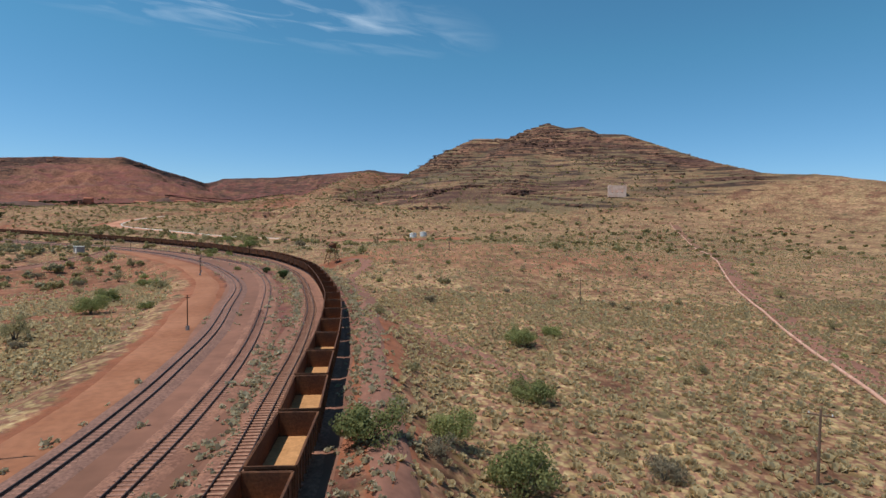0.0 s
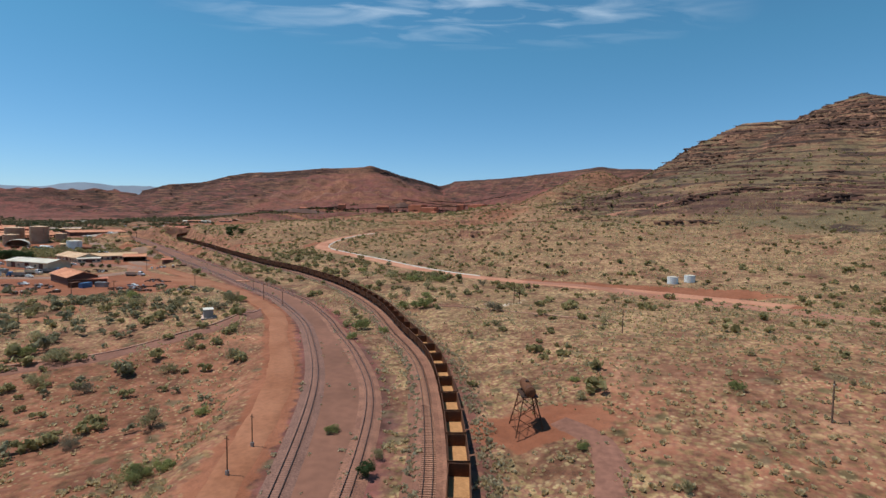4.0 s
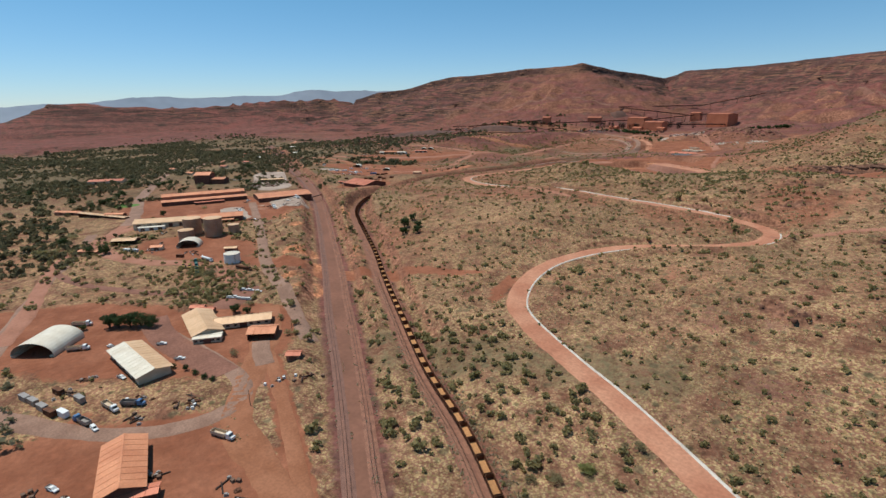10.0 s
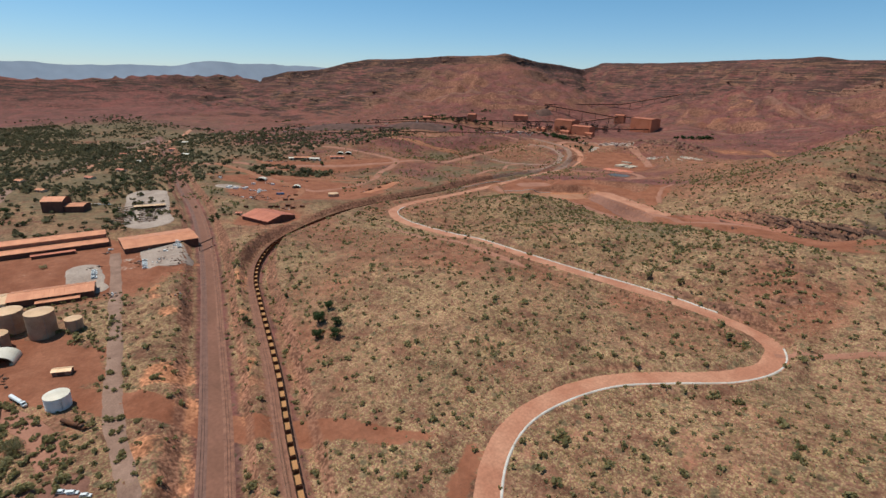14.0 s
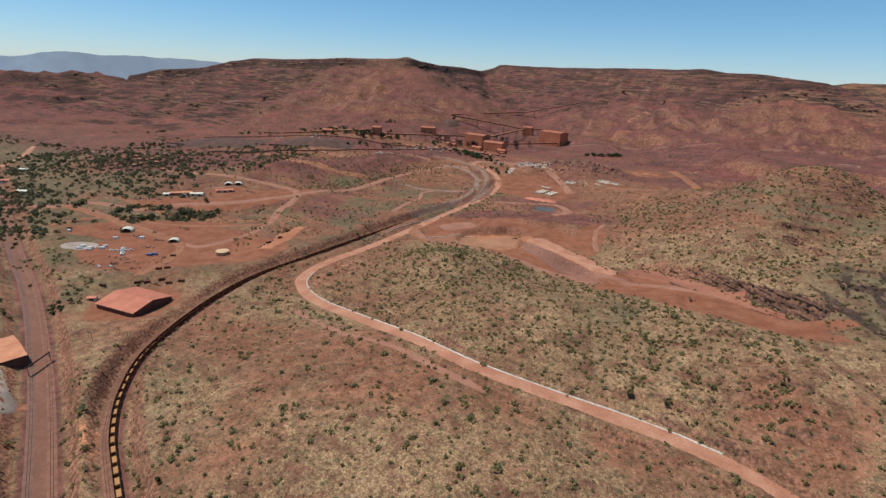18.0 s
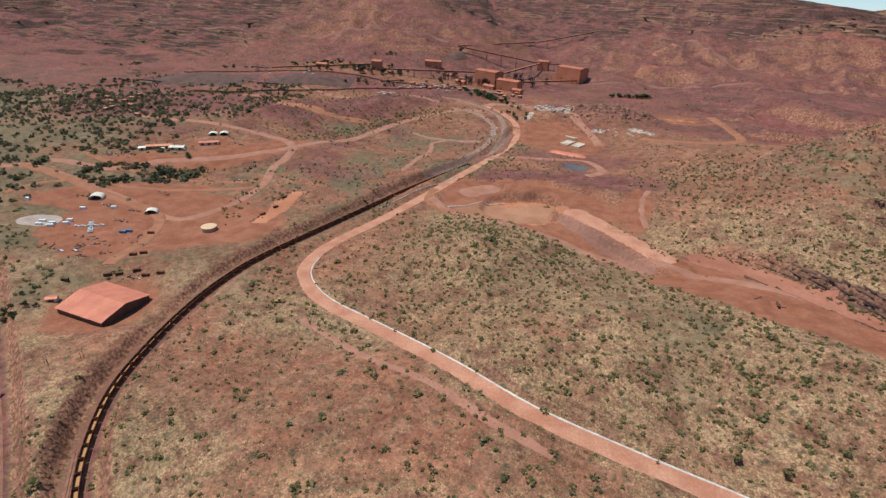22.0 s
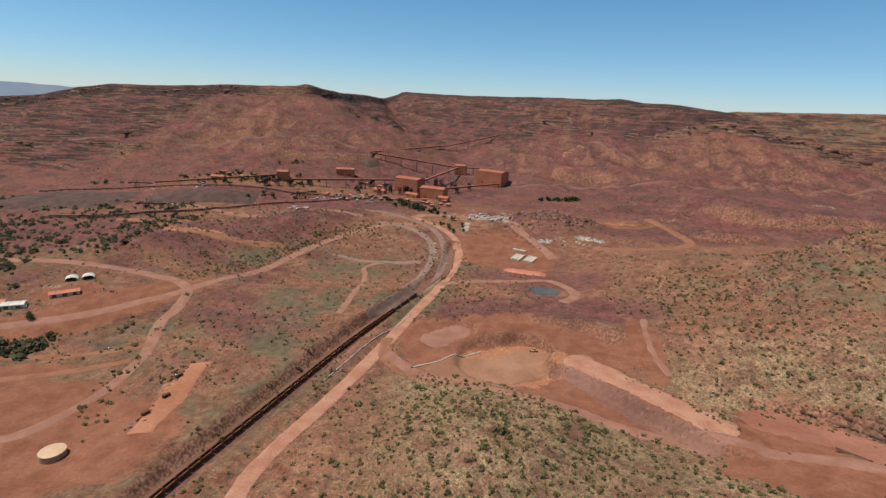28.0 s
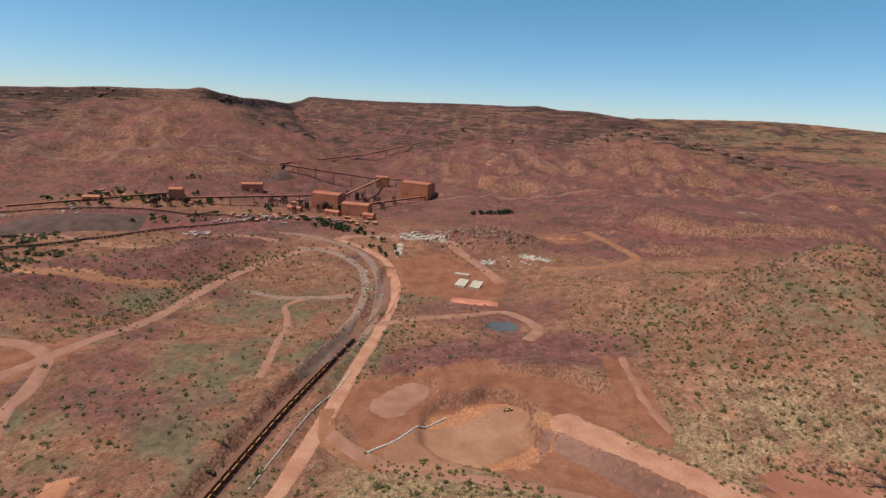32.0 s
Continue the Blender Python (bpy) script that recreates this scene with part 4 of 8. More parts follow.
# the patch at (-446, 1008) is shade on the bench's slope, painted as dark ore
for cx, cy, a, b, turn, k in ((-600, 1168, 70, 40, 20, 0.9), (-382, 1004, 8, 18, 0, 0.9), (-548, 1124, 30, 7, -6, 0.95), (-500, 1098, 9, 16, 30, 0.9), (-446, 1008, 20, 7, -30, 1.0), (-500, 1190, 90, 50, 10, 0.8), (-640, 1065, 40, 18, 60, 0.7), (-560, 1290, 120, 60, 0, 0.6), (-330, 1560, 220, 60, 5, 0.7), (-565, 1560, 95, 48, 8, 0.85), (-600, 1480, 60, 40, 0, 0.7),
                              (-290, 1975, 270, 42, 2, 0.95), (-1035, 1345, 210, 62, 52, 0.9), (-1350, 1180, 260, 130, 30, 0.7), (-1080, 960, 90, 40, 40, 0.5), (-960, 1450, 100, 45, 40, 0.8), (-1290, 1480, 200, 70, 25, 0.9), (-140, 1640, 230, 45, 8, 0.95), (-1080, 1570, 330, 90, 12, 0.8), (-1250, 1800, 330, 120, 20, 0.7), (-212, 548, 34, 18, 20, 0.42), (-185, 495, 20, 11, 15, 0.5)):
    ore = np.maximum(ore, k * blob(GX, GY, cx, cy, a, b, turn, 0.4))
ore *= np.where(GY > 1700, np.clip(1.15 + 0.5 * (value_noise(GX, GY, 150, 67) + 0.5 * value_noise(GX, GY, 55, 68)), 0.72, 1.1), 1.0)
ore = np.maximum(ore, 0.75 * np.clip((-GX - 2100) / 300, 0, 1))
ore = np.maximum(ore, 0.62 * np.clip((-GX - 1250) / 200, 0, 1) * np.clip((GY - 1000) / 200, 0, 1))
ore = np.maximum(ore, 0.75 * np.clip((9 - near_track) / 5, 0, 1))
east = blob(GX, GY, -40, 2240, 330, 190, -14, 0.35)
rear = np.clip((GY - 2850 + 0.25 * GX) / 250, 0, 1) * np.clip((GX + 150) / 350, 0, 1)
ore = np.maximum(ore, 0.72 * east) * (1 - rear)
lush = 0.95 * blob(GX, GY, -2050, 650, 1250, 750, 0, 0.3) * (0.7 + 0.3 * value_noise(GX, GY, 60, 61))
lush = np.maximum(lush, ridge_mask * np.clip(0.52 + 0.3 * mottle, 0, 0.8))
lush = np.maximum(lush, 0.55 * blob(GX, GY, -290, 440, 130, 22, 30, 0.5))
lush = np.maximum(lush, blob(GX, GY, -850, 1130, 330, 290, 20, 0.4) * np.clip(0.36 + 0.6 * mottle2, 0, 0.8))
lush = np.maximum(lush, blob(GX, GY, -250, 1280, 190, 170, 0, 0.4) * np.clip(0.05 + 0.7 * mottle2, 0, 0.5))
lush = np.maximum(lush, rear * np.clip(0.42 + 0.3 * mottle, 0, 0.7))
lush = np.maximum(lush, blob(GX, GY, -1050, 520, 260, 160, 25, 0.4) * np.clip(0.1 + 0.7 * mottle2, 0, 0.6))
rust = 0.88 * np.clip((GY - 420) / 340, 0, 1) * np.clip(0.62 + 0.45 * mottle, 0, 1)
rust = np.maximum(rust, 0.55 * np.clip((-GX - 250) / 250, 0, 1) * np.clip(0.6 + 0.5 * mottle, 0, 1))
rust = np.maximum(rust, 0.92 * np.clip((GY - 1250) / 250, 0, 1) * (1 - 0.25 * rear))
rust = np.maximum(rust, 0.9 * mine)
rust *= 1 - 0.8 * blob(GX, GY, 120, 940, 330, 300, 0, 0.3)
for cx, cy, a, b, turn, k in ((-40, 2240, 300, 170, -14, 0.95), (-280, 1260, 90, 150, -25, 0.9), (-500, 1480, 260, 160, 10, 0.8), (-1380, 1990, 60, 130, -25, 0.9), (-1000, 1850, 480, 160, 15, 0.75), (-420, 1620, 200, 120, 0, 0.9), (-300, 560, 60, 40, 0, 0.3), (-140, 130, 75, 130, 0, 0.62), (40, 230, 120, 60, 0, 0.45), (-20, 90, 14, 60, 8, 0.6)):
    rust = np.maximum(rust, k * blob(GX, GY, cx, cy, a, b, turn, 0.4))
rust *= (1 - 0.7 * blob(GX, GY, -440, 930, 240, 120, -12, 0.4)) * (1 - 0.1 * blob(GX, GY, -215, 1180, 170, 180, 0, 0.4))
lush = np.maximum(lush, blob(GX, GY, -440, 930, 240, 120, -12, 0.4) * np.clip(0.26 + 0.35 * mottle2, 0, 0.7))
lush = np.maximum(lush, blob(GX, GY, -215, 1180, 170, 180, 0, 0.4) * np.clip(0.28 + 0.4 * mottle2, 0, 0.7))
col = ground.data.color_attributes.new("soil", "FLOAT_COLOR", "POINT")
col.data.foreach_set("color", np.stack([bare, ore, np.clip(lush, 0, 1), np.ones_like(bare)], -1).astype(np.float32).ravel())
pale_g = np.zeros(GZ.shape)
for cx, cy, a, b, turn, k in ((-485, 1488, 26, 12, -30, 0.8), (-405, 1375, 26, 9, 20, 0.5), (-20, 1745, 80, 16, 8, 0.45), (-720, 1577, 50, 14, 10, 0.6), (-560, 1470, 18, 10, 0, 0.7), (-700, 1500, 8, 36, 8, 0.7), (300, 2620, 180, 60, 30, 0.25),
                              (-780, 470, 60, 26, 25, 0.25), (-756, 540, 26, 30, 25, 0.4), (-1092, 1060, 30, 24, 0, 0.35), (-100, 2560, 60, 20, 30, 0.3), (-665, 640, 10, 5, 0, 0.4), (-88, 330, 14, 8, 40, 0.4)):
    pale_g = np.maximum(pale_g, k * blob(GX, GY, cx, cy, a, b, turn, 0.3) * np.clip(0.8 + 0.4 * value_noise(GX, GY, 6, 77), 0.3, 1))
ochre_g = 0.75 * bank_west * np.clip(0.55 + 0.7 * value_noise(GX, GY, 19, 78), 0, 1) + 0.5 * bank_east * np.clip(0.6 + 0.7 * value_noise(GX, GY, 21, 79), 0, 1)
for cx, cy, a, b, turn, k in ((-560, 1062, 46, 38, 10, 1.5), (-548, 1096, 16, 14, 0, 1.4), (-1385, 1945, 50, 26, 10, 0.45), (-440, 1600, 40, 14, 0, 0.5), (-330, 1640, 50, 16, 10, 0.35), (-1090, 1285, 60, 16, 20, 0.6), (-1110, 1415, 40, 12, 10, 0.6), (-560, 2200, 80, 20, 30, 0.4), (-830, 950, 12, 36, 10, 0.5)):
    ochre_g = np.maximum(ochre_g, k * blob(GX, GY, cx, cy, a, b, turn, 0.35))
tone = ground.data.color_attributes.new("tone", "FLOAT_COLOR", "POINT")
tone.data.foreach_set("color", np.stack([np.clip(rust, 0, 1), np.clip(pale_g, 0, 1), np.clip(ochre_g, 0, 1.6), np.ones_like(bare)], -1).astype(np.float32).ravel())
rock_at = ground.data.attributes.new("rock", "FLOAT", "POINT")
rock_at.data.foreach_set("value", rock_mask.astype(np.float32).ravel())


# ledges of dark ironstone that stand out of the steep risers
STEEP = np.gradient(GZ, YS, XS)
RISE = np.hypot(*STEEP)


def ledges(name, where, count, long, deep, high, label, seed):
    """Angular slabs of rock along the contour, by chance where the mask allows."""
    r = np.random.RandomState(seed)
    j, i = np.nonzero(where > 0)
    w_ = where[j, i]
    pick = r.choice(len(j), min(count, len(j)), replace=False, p=w_ / w_.sum())
    j, i = j[pick], i[pick]
    n_ = len(j)
    cx, cy = GX[j, i] + r.uniform(-1.6, 1.6, n_), GY[j, i] + r.uniform(-1.6, 1.6, n_)
    ang = np.arctan2(STEEP[0][j, i], STEEP[1][j, i]) + math.pi / 2 + r.normal(0, 0.25, n_)
    k = r.gamma(4.0, 0.25, n_)
    L, D, H = long * k * r.uniform(0.6, 1.4, n_), deep * np.sqrt(k) * r.uniform(0.7, 1.3, n_), high * np.sqrt(k) * r.uniform(0.6, 1.4, n_)
    corner = np.array([(x, y, z) for z in (-0.9, 0.55) for x, y in ((-0.5, -0.5), (0.0, -0.62), (0.5, -0.5), (0.5, 0.5), (0.0, 0.62), (-0.5, 0.5))])
    v = corner[None] * (1 + 0.22 * r.normal(size=(n_, 12, 3))) * np.stack([L, D, H], -1)[:, None]
    c, s = np.cos(ang)[:, None], np.sin(ang)[:, None]
    v = np.stack([v[..., 0] * c - v[..., 1] * s + cx[:, None], v[..., 0] * s + v[..., 1] * c + cy[:, None], v[..., 2] + ground_z(cx, cy)[:, None]], -1)
    quad = np.array([(6, 7, 10, 11), (7, 8, 9, 10)] + [(a, (a + 1) % 6, 6 + (a + 1) % 6, 6 + a) for a in range(6)])
    f = (quad[None] + 12 * np.arange(n_)[:, None, None]).reshape(-1, 4)
    return tagged(sheet(name, v.reshape(-1, 3), f, STRATA if "peak" in name else LEDGE), label, "rock outcrop", kind="stuff")


clear_of = (near_track > 12) & (near_road > 12)
near_core = (np.abs(GX + 275) < 620) & (GY < 1260) & clear_of
ledges("hillside_outcrops", np.where(near_core, np.clip(rock_mask, 0, 1) * np.clip(RISE - 0.42, 0, 0.5) ** 1.5, 0), 900, 3.6, 1.5, 1.1, "dark ironstone ledges breaking out of the hillside", 101)
ledges("peak_outcrops", np.where(clear_of, ridge_mask * np.clip(RISE - 0.55, 0, 0.7) ** 1.5 * np.gradient(XS)[None] * np.gradient(YS)[:, None], 0), 3200, 10.0, 1.4, 0.8, "dark ironstone strata on the peak", 103)
ledges("north_outcrops", np.where(GY > 1250, north_mask * np.clip(RISE - 0.35, 0, 0.5), 0), 160, 7.0, 2.4, 1.7, "dark rock ledges on the red northern hill", 105)
knoll = blob(GX, GY, -565, 1560, 84, 42, 8, 0.3)
ledges("knoll_rocks", knoll, 260, 4.5, 3.5, 2.4, "dark boulders on the rocky knoll", 107)
crest_d = np.minimum(off_crest(GX, GY, MESA_RIDGE), off_crest(GX, GY, EAST_RIDGE))
cell = np.gradient(XS)[None] * np.gradient(YS)[:, None]
ledges("mesa_outcrops", np.where(crest_d < 70, np.clip(1.2 - np.abs(crest_d - 22) / 15, 0.02, 1) * (crest_d > 18) * cell * (value_noise(GX, GY, 90, 109) > -0.1), 0), 420, 20.0, 2.6, 2.2, "dark rock ledges under the crest of the mesa", 109)
ledges("range_outcrops", np.where((far_mask > 0.5) & (GY < 3400), np.clip(RISE - 0.62, 0, 0.5) * cell, 0), 900, 24.0, 2.4, 1.6, "thin dark ledges across the far slopes", 111)


def part(name, bm, material, parent=None, label=""):
    """Link a bmesh as one mesh object under a thing or a part."""
    me = bpy.data.meshes.new(name)
    bm.to_mesh(me)
    bm.free()
    me.materials.append(material)
    ob = new(name, me)
    ob.parent = parent
    return tagged(ob, label)


def box(bm, x0, x1, y0, y1, z0, z1):
    v = [bm.verts.new(p) for p in ((x0, y0, z0), (x1, y0, z0), (x1, y1, z0), (x0, y1, z0), (x0, y0, z1), (x1, y0, z1), (x1, y1, z1), (x0, y1, z1))]
    for f in ((3, 2, 1, 0), (4, 5, 6, 7), (0, 1, 5, 4), (1, 2, 6, 5), (2, 3, 7, 6), (3, 0, 4, 7)):
        bm.faces.new([v[i] for i in f])
    return v


def boxes(*sizes):
    bm = bmesh.new()
    for s in sizes:
        box(bm, *s)
    return bm


def rod(bm, a, b, r0, r1=None, sides=6):
    """A tapered bar from a to b."""
    r1 = r0 if r1 is None else r1
    a, b = Vector(a), Vector(b)
    q = (b - a).to_track_quat("Z", "Y")
    rings = []
    for c, r in ((a, r0), (b, r1)):
        rings.append([bm.verts.new(c + q @ Vector((r * math.cos(k * math.tau / sides), r * math.sin(k * math.tau / sides), 0))) for k in range(sides)])
    for k in range(sides):
        bm.faces.new((rings[0][k], rings[0][(k + 1) % sides], rings[1][(k + 1) % sides], rings[1][k]))
    bm.faces.new(rings[0][::-1]), bm.faces.new(rings[1])
    return bm


def empty(name, m, label="", category="", group="", kind=""):
    ob = new(name)
    ob.matrix_basis = m
    return tagged(ob, label, category, group, kind)


def ribbon(name, line, half, material, lift, label, kind="structure", category="road", ragged=0.0, skirt=0.0, seed=1, parent=None, cols=5, rounded=False):
    """A strip along a line that follows the ground, with uneven edges and a skirt down into it."""
    offs = np.linspace(-1, 1, cols)
    rows = []
    run_ = np.r_[0, np.cumsum(np.hypot(*np.diff(line[:, :2], axis=0).T))]
    near_end = np.clip(np.minimum(run_, run_[-1] - run_) / half, 0.02, 1)
    slim = np.sqrt(1 - (1 - near_end) ** 2) if rounded else np.ones(len(line))
    for o in offs:
        p = shifted(line, half * o * slim)
        if ragged and abs(o) == 1:
            w_ = 1 + ragged * value_noise(line[:, 0], line[:, 1], 7 + half, seed) + 0.5 * ragged * value_noise(line[:, 0], line[:, 1], 2.5, seed + 1)
            p = shifted(line, half * o * w_ * slim)
        z_ = ground_z(p[:, 0], p[:, 1]) + lift
        rows.append(np.c_[p[:, :2], z_])
    if skirt:
        for k, o in ((0, -1), (-1, 1)):
            e = shifted(np.c_[rows[k][:, :2], rows[k][:, 2]], skirt * 1.5 * o)
            e[:, 2] = ground_z(e[:, 0], e[:, 1]) - 0.1
            rows.insert(0, e) if k == 0 else rows.append(e)
    v = np.stack(rows, 1)
    ob = sheet(name, v.reshape(-1, 3), grid_faces(v.shape[0], v.shape[1])[:, ::-1], material, parent)
    return tagged(ob, label, category, kind=kind)


# ---- roads ----
haul = curve([p[:2] for p in HAUL_ROAD], 3.0)
ribbon("haul_road", haul, 6.0, ROAD_PALE, 0.12, "pale pink dirt haul road that winds over the hill", ragged=0.12, skirt=0.3, seed=5)
orange = curve([p[:2] for p in ORANGE_ROAD], 3.0)
ribbon("service_road", orange, 3.0, ROAD_ORANGE, 0.10, "orange dirt service road beside the railway", ragged=0.15, skirt=0.25, seed=6)


# ---- railway ----
BED_DIRT = surface("packed_red_brown_dirt", (0.170, 0.076, 0.047), (0.225, 0.100, 0.063), 0.12, 0.95, 0, 0.12, 0.2)
mid_line = curve([((a[0] + b[0]) / 2, (a[1] + b[1]) / 2) for a, b in zip(curve(SIDING_C, 12), curve(SIDING_D, 12))], 4.0)
ribbon("track_bed", mid_line, 7.2, BED_DIRT, 0.07, "smooth packed red-brown dirt between the tracks", ragged=0.08, skirt=0.2, seed=9, cols=7)
ribbon("train_side_bed", shifted(curve([p[:2] for p in TRAIN_LINE], 4.0), 2.4), 6.0, BED_DIRT, 0.06, "packed red-brown dirt under the train tracks", ragged=0.1, skirt=0.2, seed=7, cols=7)

def track(name, line, material, label, detail, tie, sunk=0.0):
    """A railway track: ballast bed, two rails and sleepers."""
    c = curve(line, 2.5)
    bed = ribbon(name, c[:, :2].copy(), 1.9, material, 0.22, label, category="railway track", skirt=0.7, ragged=0.05, seed=8)
    for side in (0.72, -0.72):
        p = shifted(c, side)
        z = ground_z(c[:, 0], c[:, 1]) + 0.30
        prof = ((-0.07, 0.0), (-0.05, 0.16), (0.05, 0.16), (0.07, 0.0))
        rows = []
        for o, h in prof:
            q = shifted(p, o)
            rows.append(np.c_[q[:, :2], z + h])
        v = np.stack(rows, 1)
        sheet("rail", v.reshape(-1, 3), grid_faces(v.shape[0], 4)[:, ::-1], RAIL_STEEL, bed)
    s = curve(line, 0.68)
    d = np.gradient(s[:, :2], axis=0)
    ang = np.arctan2(d[:, 1], d[:, 0])
    base = boxes((-0.13, 0.13, -1.25, 1.25, -0.12, 0.10)).copy()
    me = bpy.data.meshes.new("sleeper")
    base.to_mesh(me)
    me.materials.append(tie)
    pick = [k for k in range(len(s)) if detail[0] < s[k, 1] < detail[1]]
    for k in pick[:300]:
        ob = new("sleeper", me)
        ob.parent = bed
        ob.matrix_basis = pose(s[k, 0], s[k, 1], gz(s[k, 0], s[k, 1]) + 0.22 - sunk, 0, 0, math.degrees(ang[k]) + 0)
    rest = [k for k in range(len(s)) if detail[1] <= s[k, 1] < detail[1] + 260 or k in pick[300:]]
    if rest:
        corner = np.array([(x, y, z) for z in (-0.12, 0.10) for x, y in ((-0.13, -1.25), (0.13, -1.25), (0.13, 1.25), (-0.13, 1.25))])
        quad = np.array([(4, 5, 6, 7), (0, 1, 5, 4), (1, 2, 6, 5), (2, 3, 7, 6), (3, 0, 4, 7)])
        vs, fs = [], []
        for k in rest:
            ca, sa = math.cos(ang[k]), math.sin(ang[k])
            w_ = np.c_[corner[:, 0] * ca - corner[:, 1] * sa + s[k, 0], corner[:, 0] * sa + corner[:, 1] * ca + s[k, 1], corner[:, 2] + gz(s[k, 0], s[k, 1]) + 0.22 - sunk]
            fs.append(quad + 8 * len(vs))
            vs.append(w_)
        tagged(sheet("sleepers", np.vstack(vs), np.vstack(fs), tie, bed), kind="stuff")
    return bed


train_line = curve(TRAIN_LINE, 1.0)
track("railway_track_1", TRAIN_LINE, BALLAST_RED, "railway track with red-dusted ballast under the ore train", (20, 130), SLEEPER)
side = shifted(curve(TRAIN_LINE[:23], 10.0), 4.6)
track("railway_track_2", [tuple(p) for p in side], BALLAST_RED, "empty railway track with red-dusted sleepers beside the train", (20, 215), SLEEPER)
track("railway_track_3", SIDING_C, BALLAST_RED, "empty railway track with red-dusted ballast", (25, 110), SLEEPER_DULL, 0.055)
track("railway_track_4", SIDING_D, BALLAST_DARK, "empty railway track with dark rails and dark ballast", (25, 110), SLEEPER_DULL, 0.085)


# ---- ore train ----
def ore_car():
    """One open-topped ore wagon along +x, centred, on its wheels."""
    car = empty("ore_wagon", Matrix(), "empty rusty open-topped iron ore wagon coupled into the train", "ore wagon", "wagons of the ore train")
    L, W, Z0, Z1, T = 4.65, 1.62, 1.15, 3.55, 0.07
    for y, nm in ((W, "side_wall"), (-W, "side_wall")):
        bm = bmesh.new()
        s = 1 if y > 0 else -1
        box(bm, -L, L, min(y, y - s * T), max(y, y - s * T), Z0 + 0.25, Z1)
        box(bm, -L, L, min(y + s * 0.002, y + s * 0.10), max(y + s * 0.002, y + s * 0.10), Z1 - 0.16, Z1 + 0.03)
        for k in range(9):
            x = -L + 0.3 + k * (2 * L - 0.6) / 8
            box(bm, x - 0.05, x + 0.05, min(y + s * 0.002, y + s * 0.09), max(y + s * 0.002, y + s * 0.09), Z0 + 0.1, Z1 - 0.162)
        part(nm, bm, RUST, car)
    for s in (1, -1):
        bm = bmesh.new()
        x0, x1 = sorted((s * L, s * (L - T)))
        box(bm, x0, x1, -W + T + 0.003, W - T - 0.003, Z0 + 0.25, Z1)
        x0, x1 = sorted((s * (L + 0.003), s * (L + 0.10)))
        box(bm, x0, x1, -W, W, Z1 - 0.16, Z1 + 0.03)
        for y in (-1.0, 0, 1.0):
            box(bm, x0, x1, y - 0.05, y + 0.05, Z0 + 0.3, Z1 - 0.163)
        part("end_wall", bm, RUST, car)
    part("floor", boxes((-L + T, L - T, -W + T, W - T, Z0 + 0.25, Z0 + 0.40)), ORE_FLOOR, car, "orange ore-stained floor")
    bm = boxes((-L + 0.1, L - 0.1, -0.35, 0.35, Z0 - 0.25, Z0 + 0.245), (-L + 0.2, -L + 0.5, -1.45, 1.45, Z0 - 0.1, Z0 + 0.24), (L - 0.5, L - 0.2, -1.45, 1.45, Z0 - 0.1, Z0 + 0.24))
    part("underframe", bm, RUST_DARK, car)
    for s in (1, -1):
        cp = part("coupler", boxes((min(s * L, s * (L + 0.5)), max(s * L, s * (L + 0.5)), -0.14, 0.14, Z0 - 0.2, Z0 + 0.1)), RUST_DARK, car)
        bx = s * 3.0
        bg = part("bogie", boxes((bx - 1.2, bx + 1.2, -1.05, -0.88, 0.42, 0.78), (bx - 1.2, bx + 1.2, 0.88, 1.05, 0.42, 0.78), (bx - 0.25, bx + 0.25, -1.0, 1.0, 0.5, 0.88)), RUST_DARK, car)
        for wx in (bx - 0.87, bx + 0.87):
            bm = rod(bmesh.new(), (wx, -0.80, 0.46), (wx, -0.66, 0.46), 0.46, 0.46, 12)
            rod(bm, (wx, 0.66, 0.46), (wx, 0.80, 0.46), 0.46, 0.46, 12)
            rod(bm, (wx, -0.66, 0.46), (wx, 0.66, 0.46), 0.09, 0.09, 6)
            part("wheelset", bm, RUST_DARK, bg)
    return car


first_car = ore_car()
t_s = np.r_[0, np.cumsum(np.hypot(*np.diff(train_line[:, :2], axis=0).T))]
s0 = float(np.interp(-14.0, train_line[:, 1], t_s))
s1 = float(np.interp(1166.0, train_line[:, 1], t_s))
car_places = []
s = s0
while s < s1:
    a = [float(np.interp(s + o, t_s, train_line[:, k])) for o in (-3, 3) for k in (0, 1)]
    ang = math.atan2(a[3] - a[1], a[2] - a[0])
    cx, cy = (a[0] + a[2]) / 2, (a[1] + a[3]) / 2
    za, zb = gz(a[0], a[1]), gz(a[2], a[3])
    car_places.append(pose(cx, cy, (za + zb) / 2 + 0.46, 0, -math.degrees(math.atan2(zb - za, 6)), math.degrees(ang)))
    s += 10.1
first_car.matrix_basis = car_places[0]
for m in car_places[1:]:
    copy_thing(first_car, m)


# ---- more roads ----
def road(name, pts, half, material, label, seed=3, lift=0.14, cols=5, ragged=0.18):
    return ribbon(name, curve(pts, 3.5 if half < 9 else 2.0), half, material, lift, label, ragged=ragged, seed=seed, cols=cols, skirt=0.25, rounded=half >= 9)


